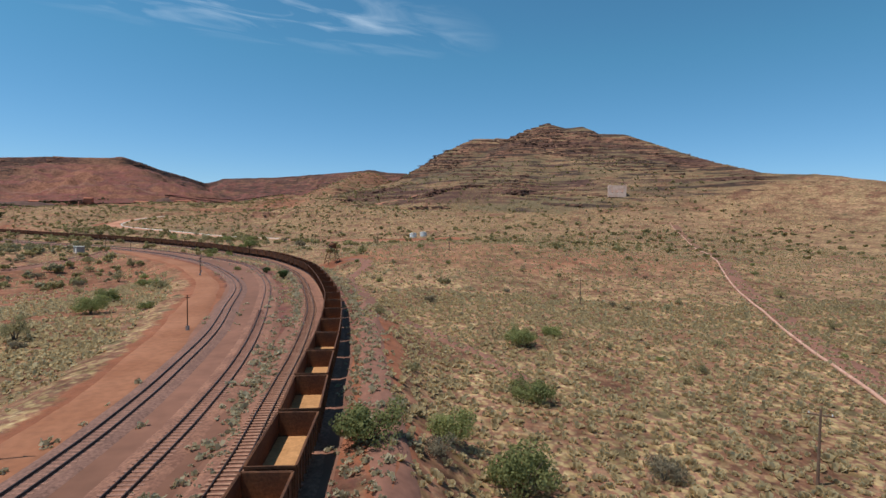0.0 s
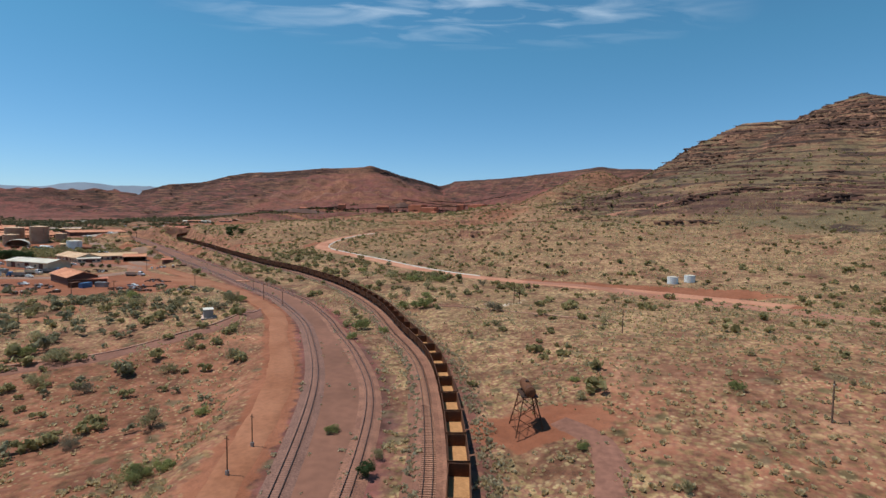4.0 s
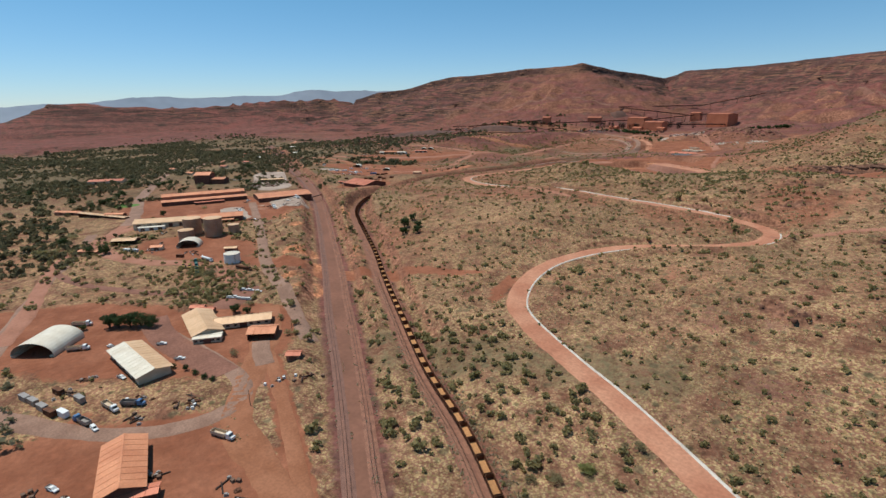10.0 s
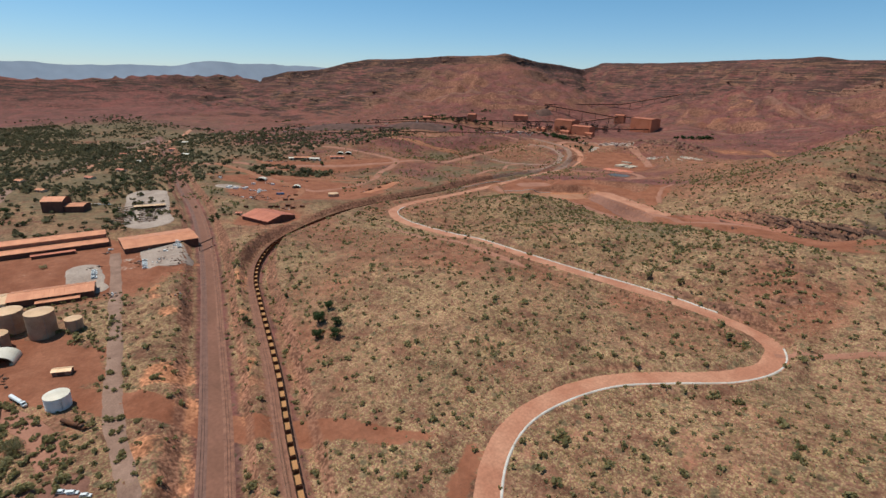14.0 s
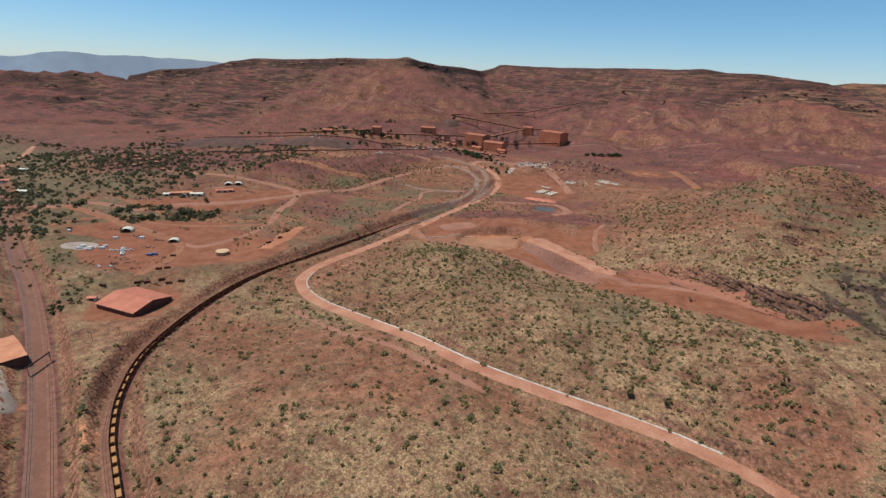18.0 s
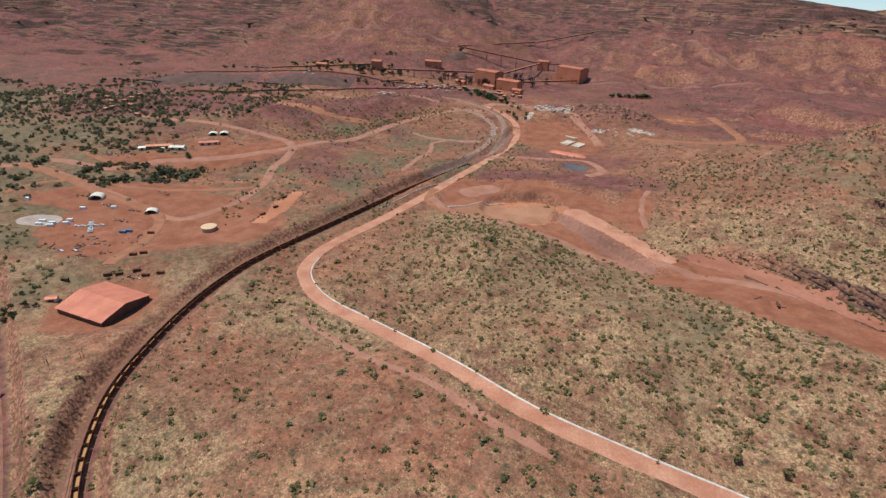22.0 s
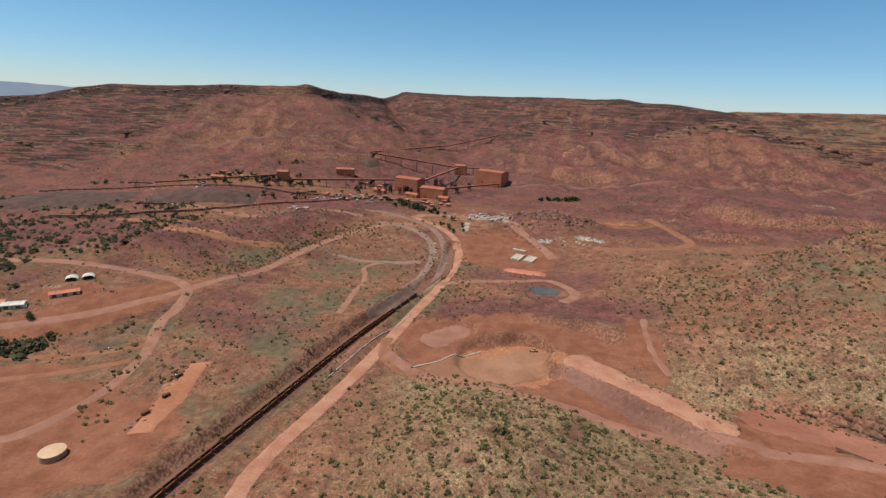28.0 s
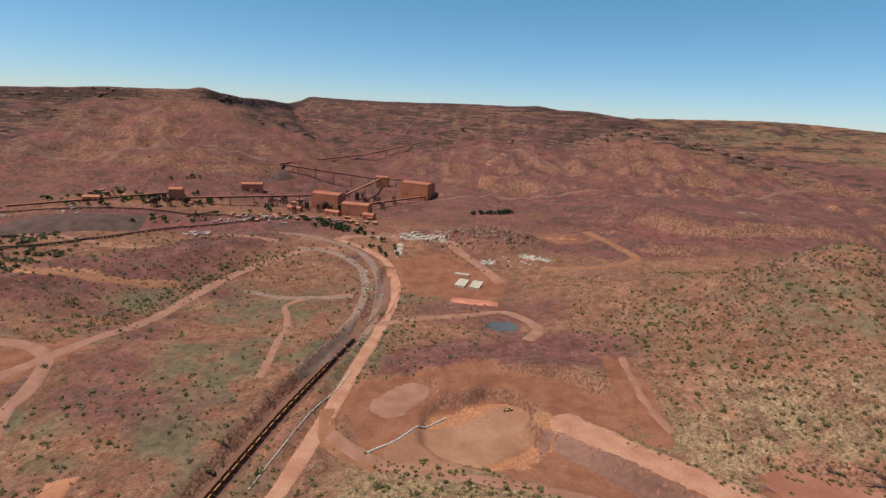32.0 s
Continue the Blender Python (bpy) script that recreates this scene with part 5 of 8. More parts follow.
road("yard_road", [(-760, 345), (-678, 318), (-610, 292), (-540, 272), (-481, 258), (-452, 247), (-419, 252), (-387, 268), (-358, 292), (-345, 316), (-346, 334), (-363, 343), (-396, 341), (-441, 333)], 4.2, ROAD_GREY,
     "dusty grey-pink road looping through the workshop yard", 11)
road("loop_track", [(-400, 205), (-326, 225), (-296, 236), (-266, 243), (-244, 241), (-235, 232), (-238, 220), (-246, 208)], 3.0, ROAD_ORANGE, "orange dirt track bending through the scrub", 12)
road("pipe_track", [(-200, 175), (-180, 205), (-172, 226), (-170, 240), (-170, 254), (-174, 268), (-184, 277)], 3.2, ROAD_DUSK, "purple-brown dirt track beside a pipe", 13)
road("grey_track", [(-380, 388), (-402, 394), (-457, 410), (-525, 428), (-611, 461), (-733, 506), (-800, 530)], 4.5, ROAD_GREY, "grey-brown track above the rail cutting", 14)
road("red_yard_track", [(-258, 322), (-300, 326), (-335, 330), (-370, 352), (-400, 372), (-440, 392)], 6.5, ROAD_ORANGE, "wide red-orange dirt track into the yard", 15)
road("lower_track", [(-640, 762), (-600, 752), (-560, 742), (-515, 735), (-470, 722), (-430, 716)], 2.6, ROAD_RED, "narrow red dirt track below the haul road", 16)
road("west_haul_road", [(-1420, 790), (-1220, 838), (-1184, 887), (-1103, 913), (-1073, 975), (-1022, 1028), (-970, 1106), (-948, 1190), (-942, 1277), (-918, 1364), (-885, 1419), (-843, 1472), (-795, 1490)], 6.5, ROAD_RED,
     "long pink dirt road up to the ore plant", 17)
road("lower_yard_lane", [(-1180, 930), (-1100, 925), (-1030, 945), (-960, 975), (-915, 1010)], 5.0, ROAD_ORANGE, "orange lane between the lower yards", 70, 0.3)
road("mine_road", [(-900, 985), (-936, 1043), (-943, 1077), (-961, 1115), (-989, 1134), (-1026, 1138), (-1120, 1135), (-1300, 1100)], 6.0, ROAD_RED, "red dirt mine road meeting the haul road", 18)
road("depot_road", [(-1180, 860), (-1087, 867), (-1004, 863), (-930, 853), (-893, 862), (-884, 922), (-900, 985)], 5.0, ROAD_RED, "red dirt road past the depot", 19)
road("scrub_track", [(-762, 1115), (-767, 1147), (-776, 1195), (-781, 1229), (-800, 1280), (-812, 1308), (-790, 1330), (-735, 1345)], 3.6, ROAD_RED, "pale red dirt track through scrub", 20)
road("grey_arc", [(-880, 1340), (-855, 1336), (-820, 1330), (-792, 1332), (-733, 1337)], 4.0, ROAD_GREY, "grey stony track across the scrub", 40, 0.3)
road("inner_haul_road", [(-735, 1130), (-724, 1175), (-717, 1240), (-716, 1294), (-726, 1377), (-754, 1436), (-807, 1475), (-860, 1480)], 5.0, ROAD_GREY, "brown haul road on the inside of the bend", 39, 0.2)
road("old_railbed", [(-700, 1172), (-694, 1240), (-697, 1310), (-712, 1398), (-750, 1470), (-802, 1512), (-863, 1530), (-960, 1520)], 5.0, ROAD_GREY, "grey-brown bed of the railway loop", 21)
road("pit_road", [(-690, 1080), (-682, 1052), (-671, 1034), (-655, 1024), (-624, 1018), (-598, 1036), (-580, 1060)], 6.0, ROAD_ORANGE, "orange dirt road bending to the pit", 22)
road("bench_top", [p[:2] for p in PIT_ROAD], 12.0, ROAD_PALE, "broad pale bench of earth above the pit", 23, 0.2, 9, 0.3)
road("red_bench_road", [p[:2] for p in RED_BENCH], 16.0, surface("deep_red_bench_earth", (0.27, 0.098, 0.056), (0.36, 0.145, 0.086), 0.08, 0.95, 0, 0.12, 0.3), "broad red haul road cut across the hillside", 47, 0.2, 9, 0.25)
road("cleared_strip", [(-806, 884), (-815, 920), (-826, 955), (-834, 984)], 8.9, surface("bright_orange_earth", (0.34, 0.125, 0.060), (0.43, 0.172, 0.088), 0.1, 0.95, 0, 0.12, 0.3), "cleared strip of orange earth", 24)
road("walking_trail", [(0, 18), (-1.5, 27), (-2.8, 35), (-4, 41), (-6.5, 54), (-9, 68), (-11.4, 81), (-14, 98), (-17, 120), (-24, 146), (-30, 163), (-31, 176), (-28, 189), (-31, 203), (-40, 211)], 1.9, ROAD_DUSK, "worn red-brown trail beside the train", 25, 0.12, 5, 0.35)
road("side_trail", [(-17, 124), (-12, 120), (-2, 106), (5, 95), (12, 84), (16, 74)], 1.5, ROAD_DUSK, "faint red-brown trail through dry grass", 66, 0.12, 5, 0.4)
PIT_EARTH = surface("tan_orange_pit_earth", (0.27, 0.115, 0.060), (0.38, 0.182, 0.100), 0.08, 0.95, 0, 0.10, 0.3, (0.27, 0.112, 0.062))
road("pit_base_road", [(-678, 1047), (-655, 1030), (-625, 1017), (-560, 1003), (-500, 996), (-455, 989), (-400, 982), (-370, 976), (-305, 964), (-262, 940)], 5.0, ROAD_RED, "pinkish dirt road along the foot of the pit and its benches", 71, 0.24, 5, 0.3)
road("pit_floor", [(-632, 1024), (-612, 1034), (-585, 1046), (-560, 1062), (-545, 1080), (-543, 1104)], 25.0, PIT_EARTH, "smooth tan-orange floor of an earth pit", 67, 0.25, 13, 0.22)
road("pink_pad", [(-648, 1072), (-632, 1098), (-616, 1122)], 15.0, ROAD_RED, "level pink earth pad beside the pit", 68, 0.22, 9, 0.3)
ribbon("bench_face", shifted(curve([p[:2] for p in PIT_ROAD], 3.5), -20.5), 8.0, surface("pink_fill_earth", (0.195, 0.088, 0.060), (0.275, 0.128, 0.086), 0.06, 0.95, 0, 0.16, 0.4), 0.2, "slope of pinkish fill below the bench", category="fill slope", ragged=0.3, skirt=0.25, seed=69, cols=7, rounded=True)
road("tank_road", [(40, 330), (5, 345), (-30, 368), (-66, 395), (-100, 398)], 5.0, ROAD_RED, "red dirt road past two tanks", 26)
road("hill_track", [(-246, 700), (-200, 722), (-150, 742), (-95, 752), (-30, 745)], 2.2, ROAD_RED, "narrow red track along the hillside", 27)

road("dump_road", [(-800, 1850), (-640, 1905), (-525, 1948), (-435, 1950), (-303, 1936), (-82, 1962), (130, 2031), (290, 2110)], 7.0, ROAD_DUSK, "red mine road along the foot of a waste dump", 41, 0.5)
road("bench_road", [(-560, 2330), (-477, 2278), (-420, 2210), (-367, 2152), (-300, 2120)], 8.0, ROAD_DUSK, "red bench road climbing a waste dump", 42, 0.6)
road("shelf_road", [(-1900, 1770), (-1679, 1826), (-1444, 1879), (-1266, 1944), (-1120, 1985)], 6.0, ROAD_DUSK, "dark mine road along the foot of the mesa", 43, 0.6)
road("plant_road", [(-814, 1540), (-740, 1560), (-660, 1545), (-600, 1500), (-560, 1440), (-540, 1400)], 7.0, ROAD_RED, "red dirt road past the rocky knoll", 44, 0.3)
road("pad_road", [(-684, 1250), (-640, 1262), (-585, 1275), (-545, 1290), (-520, 1270), (-505, 1240), (-520, 1210)], 6.0, ROAD_RED, "red dirt road to a building pad", 45, 0.3)
road("flat_road", [(-380, 1640), (-340, 1560), (-330, 1500), (-400, 1450), (-480, 1440)], 8.0, ROAD_ORANGE, "orange dirt road beside waste rock", 46, 0.4)
road("cross_road", [(-1202, 856), (-1109, 860), (-1018, 859), (-924, 850), (-880, 800), (-850, 745)], 6.0, ROAD_ORANGE, "broad orange dirt road across the lower yard", 48, 0.34)
road("loop_road", [(-1115, 791), (-1119, 827), (-1085, 880), (-1040, 890), (-993, 905), (-944, 937), (-905, 975)], 4.5, ROAD_ORANGE, "orange dirt loop road past scrub", 49, 0.38)
road("east_lane", [(-1260, 1300), (-1180, 1290), (-1099, 1281), (-1028, 1295), (-960, 1330)], 7.0, ROAD_ORANGE, "orange cleared lane below the ore yard", 50, 0.3)
road("ore_yard_lane", [(-1300, 1420), (-1200, 1412), (-1107, 1413), (-1030, 1440), (-960, 1470), (-890, 1480)], 6.0, ROAD_RED, "red lane beside the ore stockpiles", 51, 0.3)
road("town_road", [(-770, 379), (-830, 400), (-940, 428), (-1042, 464), (-1130, 500), (-1231, 543), (-1310, 623), (-1476, 764), (-1784, 993)], 7.0, ROAD_GREY, "grey-brown town road past the halls", 52, 0.2)
road("depot_lane", [(-490, 260), (-541, 276), (-622, 293), (-685, 315), (-725, 344), (-773, 377)], 5.0, ROAD_RED, "pink dirt road between workshops and town", 53, 0.24)
road("scrub_lane", [(-640, 299), (-593, 308), (-543, 331), (-505, 358), (-489, 383)], 3.0, ROAD_DUSK, "narrow brown track through scrub", 54, 0.2)

road("gravel_yard", [(-1058, 668), (-1000, 645), (-930, 615), (-856, 590)], 26.0, HARDSTAND, "pale pinkish gravel yard with rows of racks", 55, 0.3, 13, 0.06)
road("car_park", [(-790, 572), (-765, 562), (-712, 548)], 20.0, HARDSTAND, "grey-pink car park beside a hall", 56, 0.34, 11, 0.1)
road("grey_yard", [(-785, 496), (-745, 486), (-705, 478)], 13.0, HARDSTAND, "grey gravel yard between warehouses", 57, 0.32, 9, 0.1)
road("store_pad", [(-1026, 762), (-1008, 772), (-990, 782)], 15.0, HARDSTAND, "pale gravel pad with stores", 58, 0.34, 9, 0.1)
road("plain_road", [(-1310, 655), (-1332, 671), (-1400, 738), (-1472, 808), (-1600, 920), (-1766, 1055), (-1900, 1150)], 6.0, ROAD_PALE, "pale dirt road across the plain", 59, 0.4)
road("lawn", [(-915, 394), (-902, 405), (-890, 416)], 9.0, LAWN, "small watered green lawn among trees", 72, 0.26, 7, 0.2)
road("plant_pad", [(-706, 1577), (-670, 1556), (-624, 1533)], 15.0, HARDSTAND, "pale hardstand beside the rocky knoll", 60, 0.5, 9, 0.2)


road("office_street", [(-474, 332), (-455, 330), (-430, 330), (-402, 335), (-374, 340)], 7.5, ROAD_DUSK, "dark red-brown sealed street beside the office", 61, 0.2, 7, 0.08)
road("office_car_park", [(-488, 398), (-476, 388), (-466, 378), (-462, 366)], 9.0, ROAD_DUSK, "dark red-brown car park behind the office", 62, 0.2, 7, 0.12)
road("carport_drive", [(-396, 367), (-384, 362), (-370, 358)], 4.6, ROAD_GREY, "grey-brown drive into the carport", 63, 0.24)
road("works_lane", [(-760, 395), (-740, 360), (-700, 340), (-640, 345), (-600, 362), (-575, 384), (-540, 395), (-500, 394)], 6.5, ROAD_RED, "red dirt lane past tanks and trucks", 64, 0.22)
road("pit_gully", [(-436, 1170), (-438, 1130), (-433, 1095), (-424, 1068)], 2.6, ROAD_RED, "red washed-out gully down the hillside", 65, 0.2, 5, 0.5)


def tube(name, pts, r, material, label, category="pipe", lift=0.25, step=4.0, sides=7, parent=None):
    """A pipe that follows the ground."""
    c = curve(pts, step)
    z = ground_z(c[:, 0], c[:, 1]) + lift
    d = np.gradient(c[:, :2], axis=0)
    d /= np.hypot(d[:, 0], d[:, 1])[:, None]
    k = np.arange(sides) * math.tau / sides
    v = np.stack([np.stack([c[:, 0] - d[:, 1] * r * math.cos(a), c[:, 1] + d[:, 0] * r * math.cos(a), z + r * math.sin(a)], -1) for a in np.r_[k, 0]], 1)
    ob = sheet(name, v.reshape(-1, 3), grid_faces(v.shape[0], v.shape[1]), material, parent)
    ob.data.polygons.foreach_set("use_smooth", np.ones(len(ob.data.polygons), bool))
    return tagged(ob, label, category)


edge = shifted(haul, -5.6)
sel = [k for k in range(len(edge)) if edge[k, 1] > 410]
e_mid = next(k for k in sel if edge[k, 1] > 712)
ribbon("verge_pipe", edge[sel[0]:e_mid], 0.38, WHITE_PIPE, 0.55, "white dusty windrow along the haul road's edge", kind="", category="windrow", skirt=0.25, ragged=0.25, seed=31)
edge2 = shifted(haul, -6.2)
ribbon("verge_bank", edge2[e_mid + 14:e_mid + 165], 0.32, WHITE_PIPE, 0.55, "pale dusty windrow on the haul road's uphill edge", kind="", category="windrow", skirt=0.25, ragged=0.35, seed=32)
tube("water_pipe", [(215, 480), (190, 405), (166, 340), (150, 296), (130, 240), (104, 182), (87, 134), (78, 106), (72, 88), (64, 60), (50, 20)], 0.38, PIPE_RUST, "long rusty pink pipe lying on bare red soil")
road("pipe_verge", [(216, 470), (192, 405), (169, 340), (153, 296), (133, 240), (107, 182), (90, 134), (81, 106), (76, 88), (68, 60), (54, 20)], 2.6, ROAD_DUSK, "bare red strip of soil along the pipe", 28, 0.07)
tube("water_pipe", [(-205, 180), (-184, 205), (-176, 224), (-174, 240), (-174, 254), (-178, 270), (-182, 280)], 0.25, PIPE_RUST, "pale pipe lying beside a dirt track")
tube("water_pipe", [(-120, 306), (-100, 312), (-80, 310), (-62, 306), (-40, 300)], 0.16, PIPE_RUST, "thin pale pipe across dry ground")
tube("slurry_pipe", [(-648, 1028), (-628, 1045), (-614, 1062), (-594, 1083)], 0.6, WHITE_PIPE, "pale cream pipe on dark spoil", lift=0.5)
tube("slurry_pipe", [(-712, 985), (-706, 1030), (-698, 1080), (-690, 1110), (-686, 1140)], 0.4, WHITE_PIPE, "pale pipe beside the haul road", lift=0.4)


# ---- poles, towers and tanks ----
def power_pole(x, y, h, label="weathered timber power pole standing in dry grass", arm=True):
    th = empty("power_pole", pose(x, y, gz(x, y) - 0.3, 0, 0, random.uniform(0, 180)), label, "power pole", "power poles")
    part("pole", rod(bmesh.new(), (0, 0, 0), (0.1, 0, h), 0.17, 0.11, 8), TIMBER, th)
    if arm:
        part("crossarm", boxes((-1.1, 1.3, -0.07, 0.07, h - 0.75, h - 0.6)), TIMBER, th)
        for o in (-0.9, 0.1, 1.1):
            part("insulator", rod(bmesh.new(), (o, 0, h - 0.6), (o, 0, h - 0.4), 0.06, 0.04, 6), WHITE_PAINT, th)
    return th


for x, y, h in ((40, 52, 8.5), (40, 145, 8), (3, 222, 7.5), (-36, 280, 7.5), (-230, 215, 7), (-285, 262, 8), (-331, 245, 8), (-262, 268, 8), (-200, 300, 8), (-262, 312, 8), (-340, 338, 8), (-422, 400, 8), (-395, 385, 8), (-745, 638, 9), (-720, 652, 9), (-671, 768, 8)):
    power_pole(x, y, h)


def signal_post(x, y, h):
    th = empty("signal_post", pose(x, y, gz(x, y) - 0.1), "slim rusty signal post with a small box beside the tracks", "signal post", "signal posts")
    part("post", rod(bmesh.new(), (0, 0, 0), (0, 0, h), 0.10, 0.08, 8), RUST_DARK, th)
    part("box", boxes((-0.25, 0.25, -0.2, 0.2, 0.0, 0.95)), GREY_METAL, th)
    part("bracket", boxes((-0.5, 0.5, -0.04, 0.04, h - 0.5, h - 0.42)), RUST_DARK, th)


for x, y, h in ((-45, 89, 6.5), (-36, 40, 6.5), (-88, 184, 6), (-84, 175, 6.5), (-179, 290, 6.5), (-225, 318, 6)):
    signal_post(x, y, h)


def water_tower():
    th = empty("tank_stand", pose(-45.5, 209, gz(-45.5, 209) - 0.2, 0, 0, 118), "leaning rusty steel stand with an old boiler tank on top", "tank stand")
    for sx in (-1, 1):
        for sy in (-1, 1):
            bm = rod(bmesh.new(), (sx * 3.2, sy * 2.6, 0), (sx * 1.9, sy * 1.1, 7.0), 0.13, 0.11, 6)
            part("leg", bm, RUST, th)
    for z0, z1 in ((0.6, 3.2), (3.4, 6.4)):
        f0, f1 = 1 - z0 / 7 * 0.45, 1 - z1 / 7 * 0.45
        for sy in (-1, 1):
            part("brace", rod(bmesh.new(), (-3.2 * f0, sy * 2.6 * f0, z0), (3.2 * f1, sy * 2.6 * f1, z1), 0.07, 0.07, 5), RUST, th)
            part("brace", rod(bmesh.new(), (3.2 * f0, sy * 2.6 * f0, z0), (-3.2 * f1, sy * 2.6 * f1, z1), 0.07, 0.07, 5), RUST, th)
        for sx in (-1, 1):
            part("brace", rod(bmesh.new(), (sx * 3.2 * f0, -2.6 * f0, z0), (sx * 3.2 * f1, 2.6 * f1, z1), 0.07, 0.07, 5), RUST, th)
            part("brace", rod(bmesh.new(), (sx * 3.2 * f0, 2.6 * f0, z0), (sx * 3.2 * f1, -2.6 * f1, z1), 0.07, 0.07, 5), RUST, th)
    part("deck", boxes((-2.3, 2.3, -1.5, 1.5, 7.0, 7.18)), RUST_DARK, th)
    bm = rod(bmesh.new(), (-2.7, 0, 8.15), (2.7, 0, 8.15), 0.95, 0.95, 20)
    rod(bm, (2.7, 0, 8.15), (2.95, 0, 8.15), 0.95, 0.5, 20)
    rod(bm, (-2.7, 0, 8.15), (-2.95, 0, 8.15), 0.95, 0.5, 20)
    tk = part("boiler_tank", bm, RUST, th, "faded pinkish rusty boiler tank")
    for x in (-1.6, 1.6):
        part("saddle", boxes((x - 0.2, x + 0.2, -0.9, 0.9, 7.18, 7.5)), RUST_DARK, th)
    part("manhole", rod(bmesh.new(), (0.4, 0, 8.9), (0.4, 0, 9.35), 0.35, 0.35, 12), RUST_DARK, tk)


water_tower()


def round_tank(x, y, r, h, material, label, roof=ROOF_TAN, dome=0.12, group=""):
    th = empty("storage_tank", pose(x, y, gz(x, y) - 0.15), label, "tank", group)
    part("shell", rod(bmesh.new(), (0, 0, 0), (0, 0, h), r, r, 28), material, th)
    bm = rod(bmesh.new(), (0, 0, h), (0, 0, h + r * dome), r * 1.02, r * 0.12, 28)
    part("roof", bm, roof, th)
    for k in range(1, 4):
        z = h * k / 4
        part("hoop", rod(bmesh.new(), (0, 0, z - 0.12), (0, 0, z + 0.12), r * 1.012, r * 1.012, 28), material, th)
    part("ladder", boxes((r * 1.012, r * 1.012 + 0.12, -0.3, -0.22, 0, h), (r * 1.012, r * 1.012 + 0.12, 0.22, 0.3, 0, h), *[(r * 1.012 + 0.02, r * 1.012 + 0.1, -0.22, 0.22, z, z + 0.06) for z in np.arange(0.6, h, 0.9)]), GREY_METAL, th)


round_tank(-674, 418, 8.6, 16, TANK_TAN, "large tan rusty steel storage tank", group="rusty storage tanks")
round_tank(-653, 431, 8.6, 18, TANK_TAN, "large tan rusty steel storage tank", group="rusty storage tanks")
round_tank(-643, 447, 5.4, 8.5, TANK_TAN, "smaller tan rusty steel storage tank", group="rusty storage tanks")
round_tank(-655, 406, 7.0, 11, TANK_TAN, "tan rusty steel storage tank", group="rusty storage tanks")
round_tank(-553, 411, 6.3, 8.0, WHITE_PAINT, "white steel tank beside the truck yard", ROOF_WHITE)
round_tank(-848, 854, 8.0, 5.0, TANK_TAN, "wide low tan tank on red earth")
for x, y in ((-24, 408), (-16, 412)):
    round_tank(x, y, 2.6, 3.6, WHITE_PAINT, "pale grey-white water tank beside a dirt road", ROOF_WHITE, group="water tanks")


def hut():
    th = empty("equipment_hut", pose(-183, 254.5, gz(-183, 254.5), 0, 0, -38), "pale grey-green steel equipment hut on a concrete slab", "hut")
    part("slab", boxes((-3.6, 3.6, -2.6, 2.6, -0.4, 0.15)), CONCRETE, th)
    part("cabin", boxes((-2.5, 2.5, -1.7, 1.7, 0.15, 3.0)), GREY_METAL, th)
    part("roof", boxes((-2.65, 2.65, -1.85, 1.85, 3.0, 3.18)), ROOF_WHITE, th)
    part("door", boxes((0.4, 1.4, -1.74, -1.703, 0.2, 2.25)), WHITE_PAINT, th)


hut()


def h_frame(x, y, rot, h=7.5):
    th = empty("h_frame_pole", pose(x, y, gz(x, y) - 0.3, 0, 0, rot), "rusty H-frame of two poles with cross braces", "power pole")
    for s in (-1.3, 1.3):
        part("pole", rod(bmesh.new(), (s, 0, 0), (s * 0.85, 0, h), 0.14, 0.1, 7), RUST_DARK, th)
    for z in (h - 0.5, h - 1.6):
        part("crossbeam", boxes((-1.7, 1.7, -0.07, 0.07, z, z + 0.14)), RUST_DARK, th)
    part("brace", rod(bmesh.new(), (-1.2, 0, 2.5), (1.2, 0, 5.5), 0.05, 0.05, 5), RUST_DARK, th)


h_frame(-84, 329, 40)
h_frame(-738, 655, 20)
h_frame(-752, 640, 20)


# pinkish concrete, lightened to stand in for sun on the front wall
RUIN_WALL = surface("pink_concrete_lightened_as_sunlit", (0.58, 0.36, 0.27), (0.70, 0.50, 0.40), 0.5, 0.85, 0, 0.2, 0.2, (0.44, 0.24, 0.17))


def ruin():
    th = empty("ruined_building", pose(212, 622, gz(212, 622) - 1.5, 0, 0, -14), "roofless pink-stained concrete ruin on the hill spur", "ruin")
    L, D, H = 10.5, 6.5, 15.0
    front = []
    xs = [-L, -6.5, -4.5, -1.0, 1.2, 4.6, 6.8, L]
    for k in range(7):
        if k % 2 == 0:
            front.append((xs[k], xs[k + 1], -D, -D + 0.5, 0, H - 0.4 * (k % 3)))
        else:
            front += [(xs[k] - 0.0, xs[k + 1], -D + 0.003, -D + 0.497, 0, 5.5), (xs[k], xs[k + 1], -D + 0.003, -D + 0.497, 8.8, H - 0.8)]
    part("front_wall", boxes(*front), RUIN_WALL, th)
    part("back_wall", boxes((-L, L, D - 0.5, D, 0, H - 1.2)), RUIN_WALL, th)
    for s in (-1, 1):
        part("end_wall", boxes((min(s * L, s * (L - 0.5)), max(s * L, s * (L - 0.5)), -D + 0.503, D - 0.503, 0, H - 0.6 - 0.5 * s)), RUIN_WALL, th)
    part("floor_slab", boxes((-L + 0.5, L - 0.5, -D + 0.5, D - 0.5, 6.0, 6.4)), RUIN_WALL, th)


ruin()


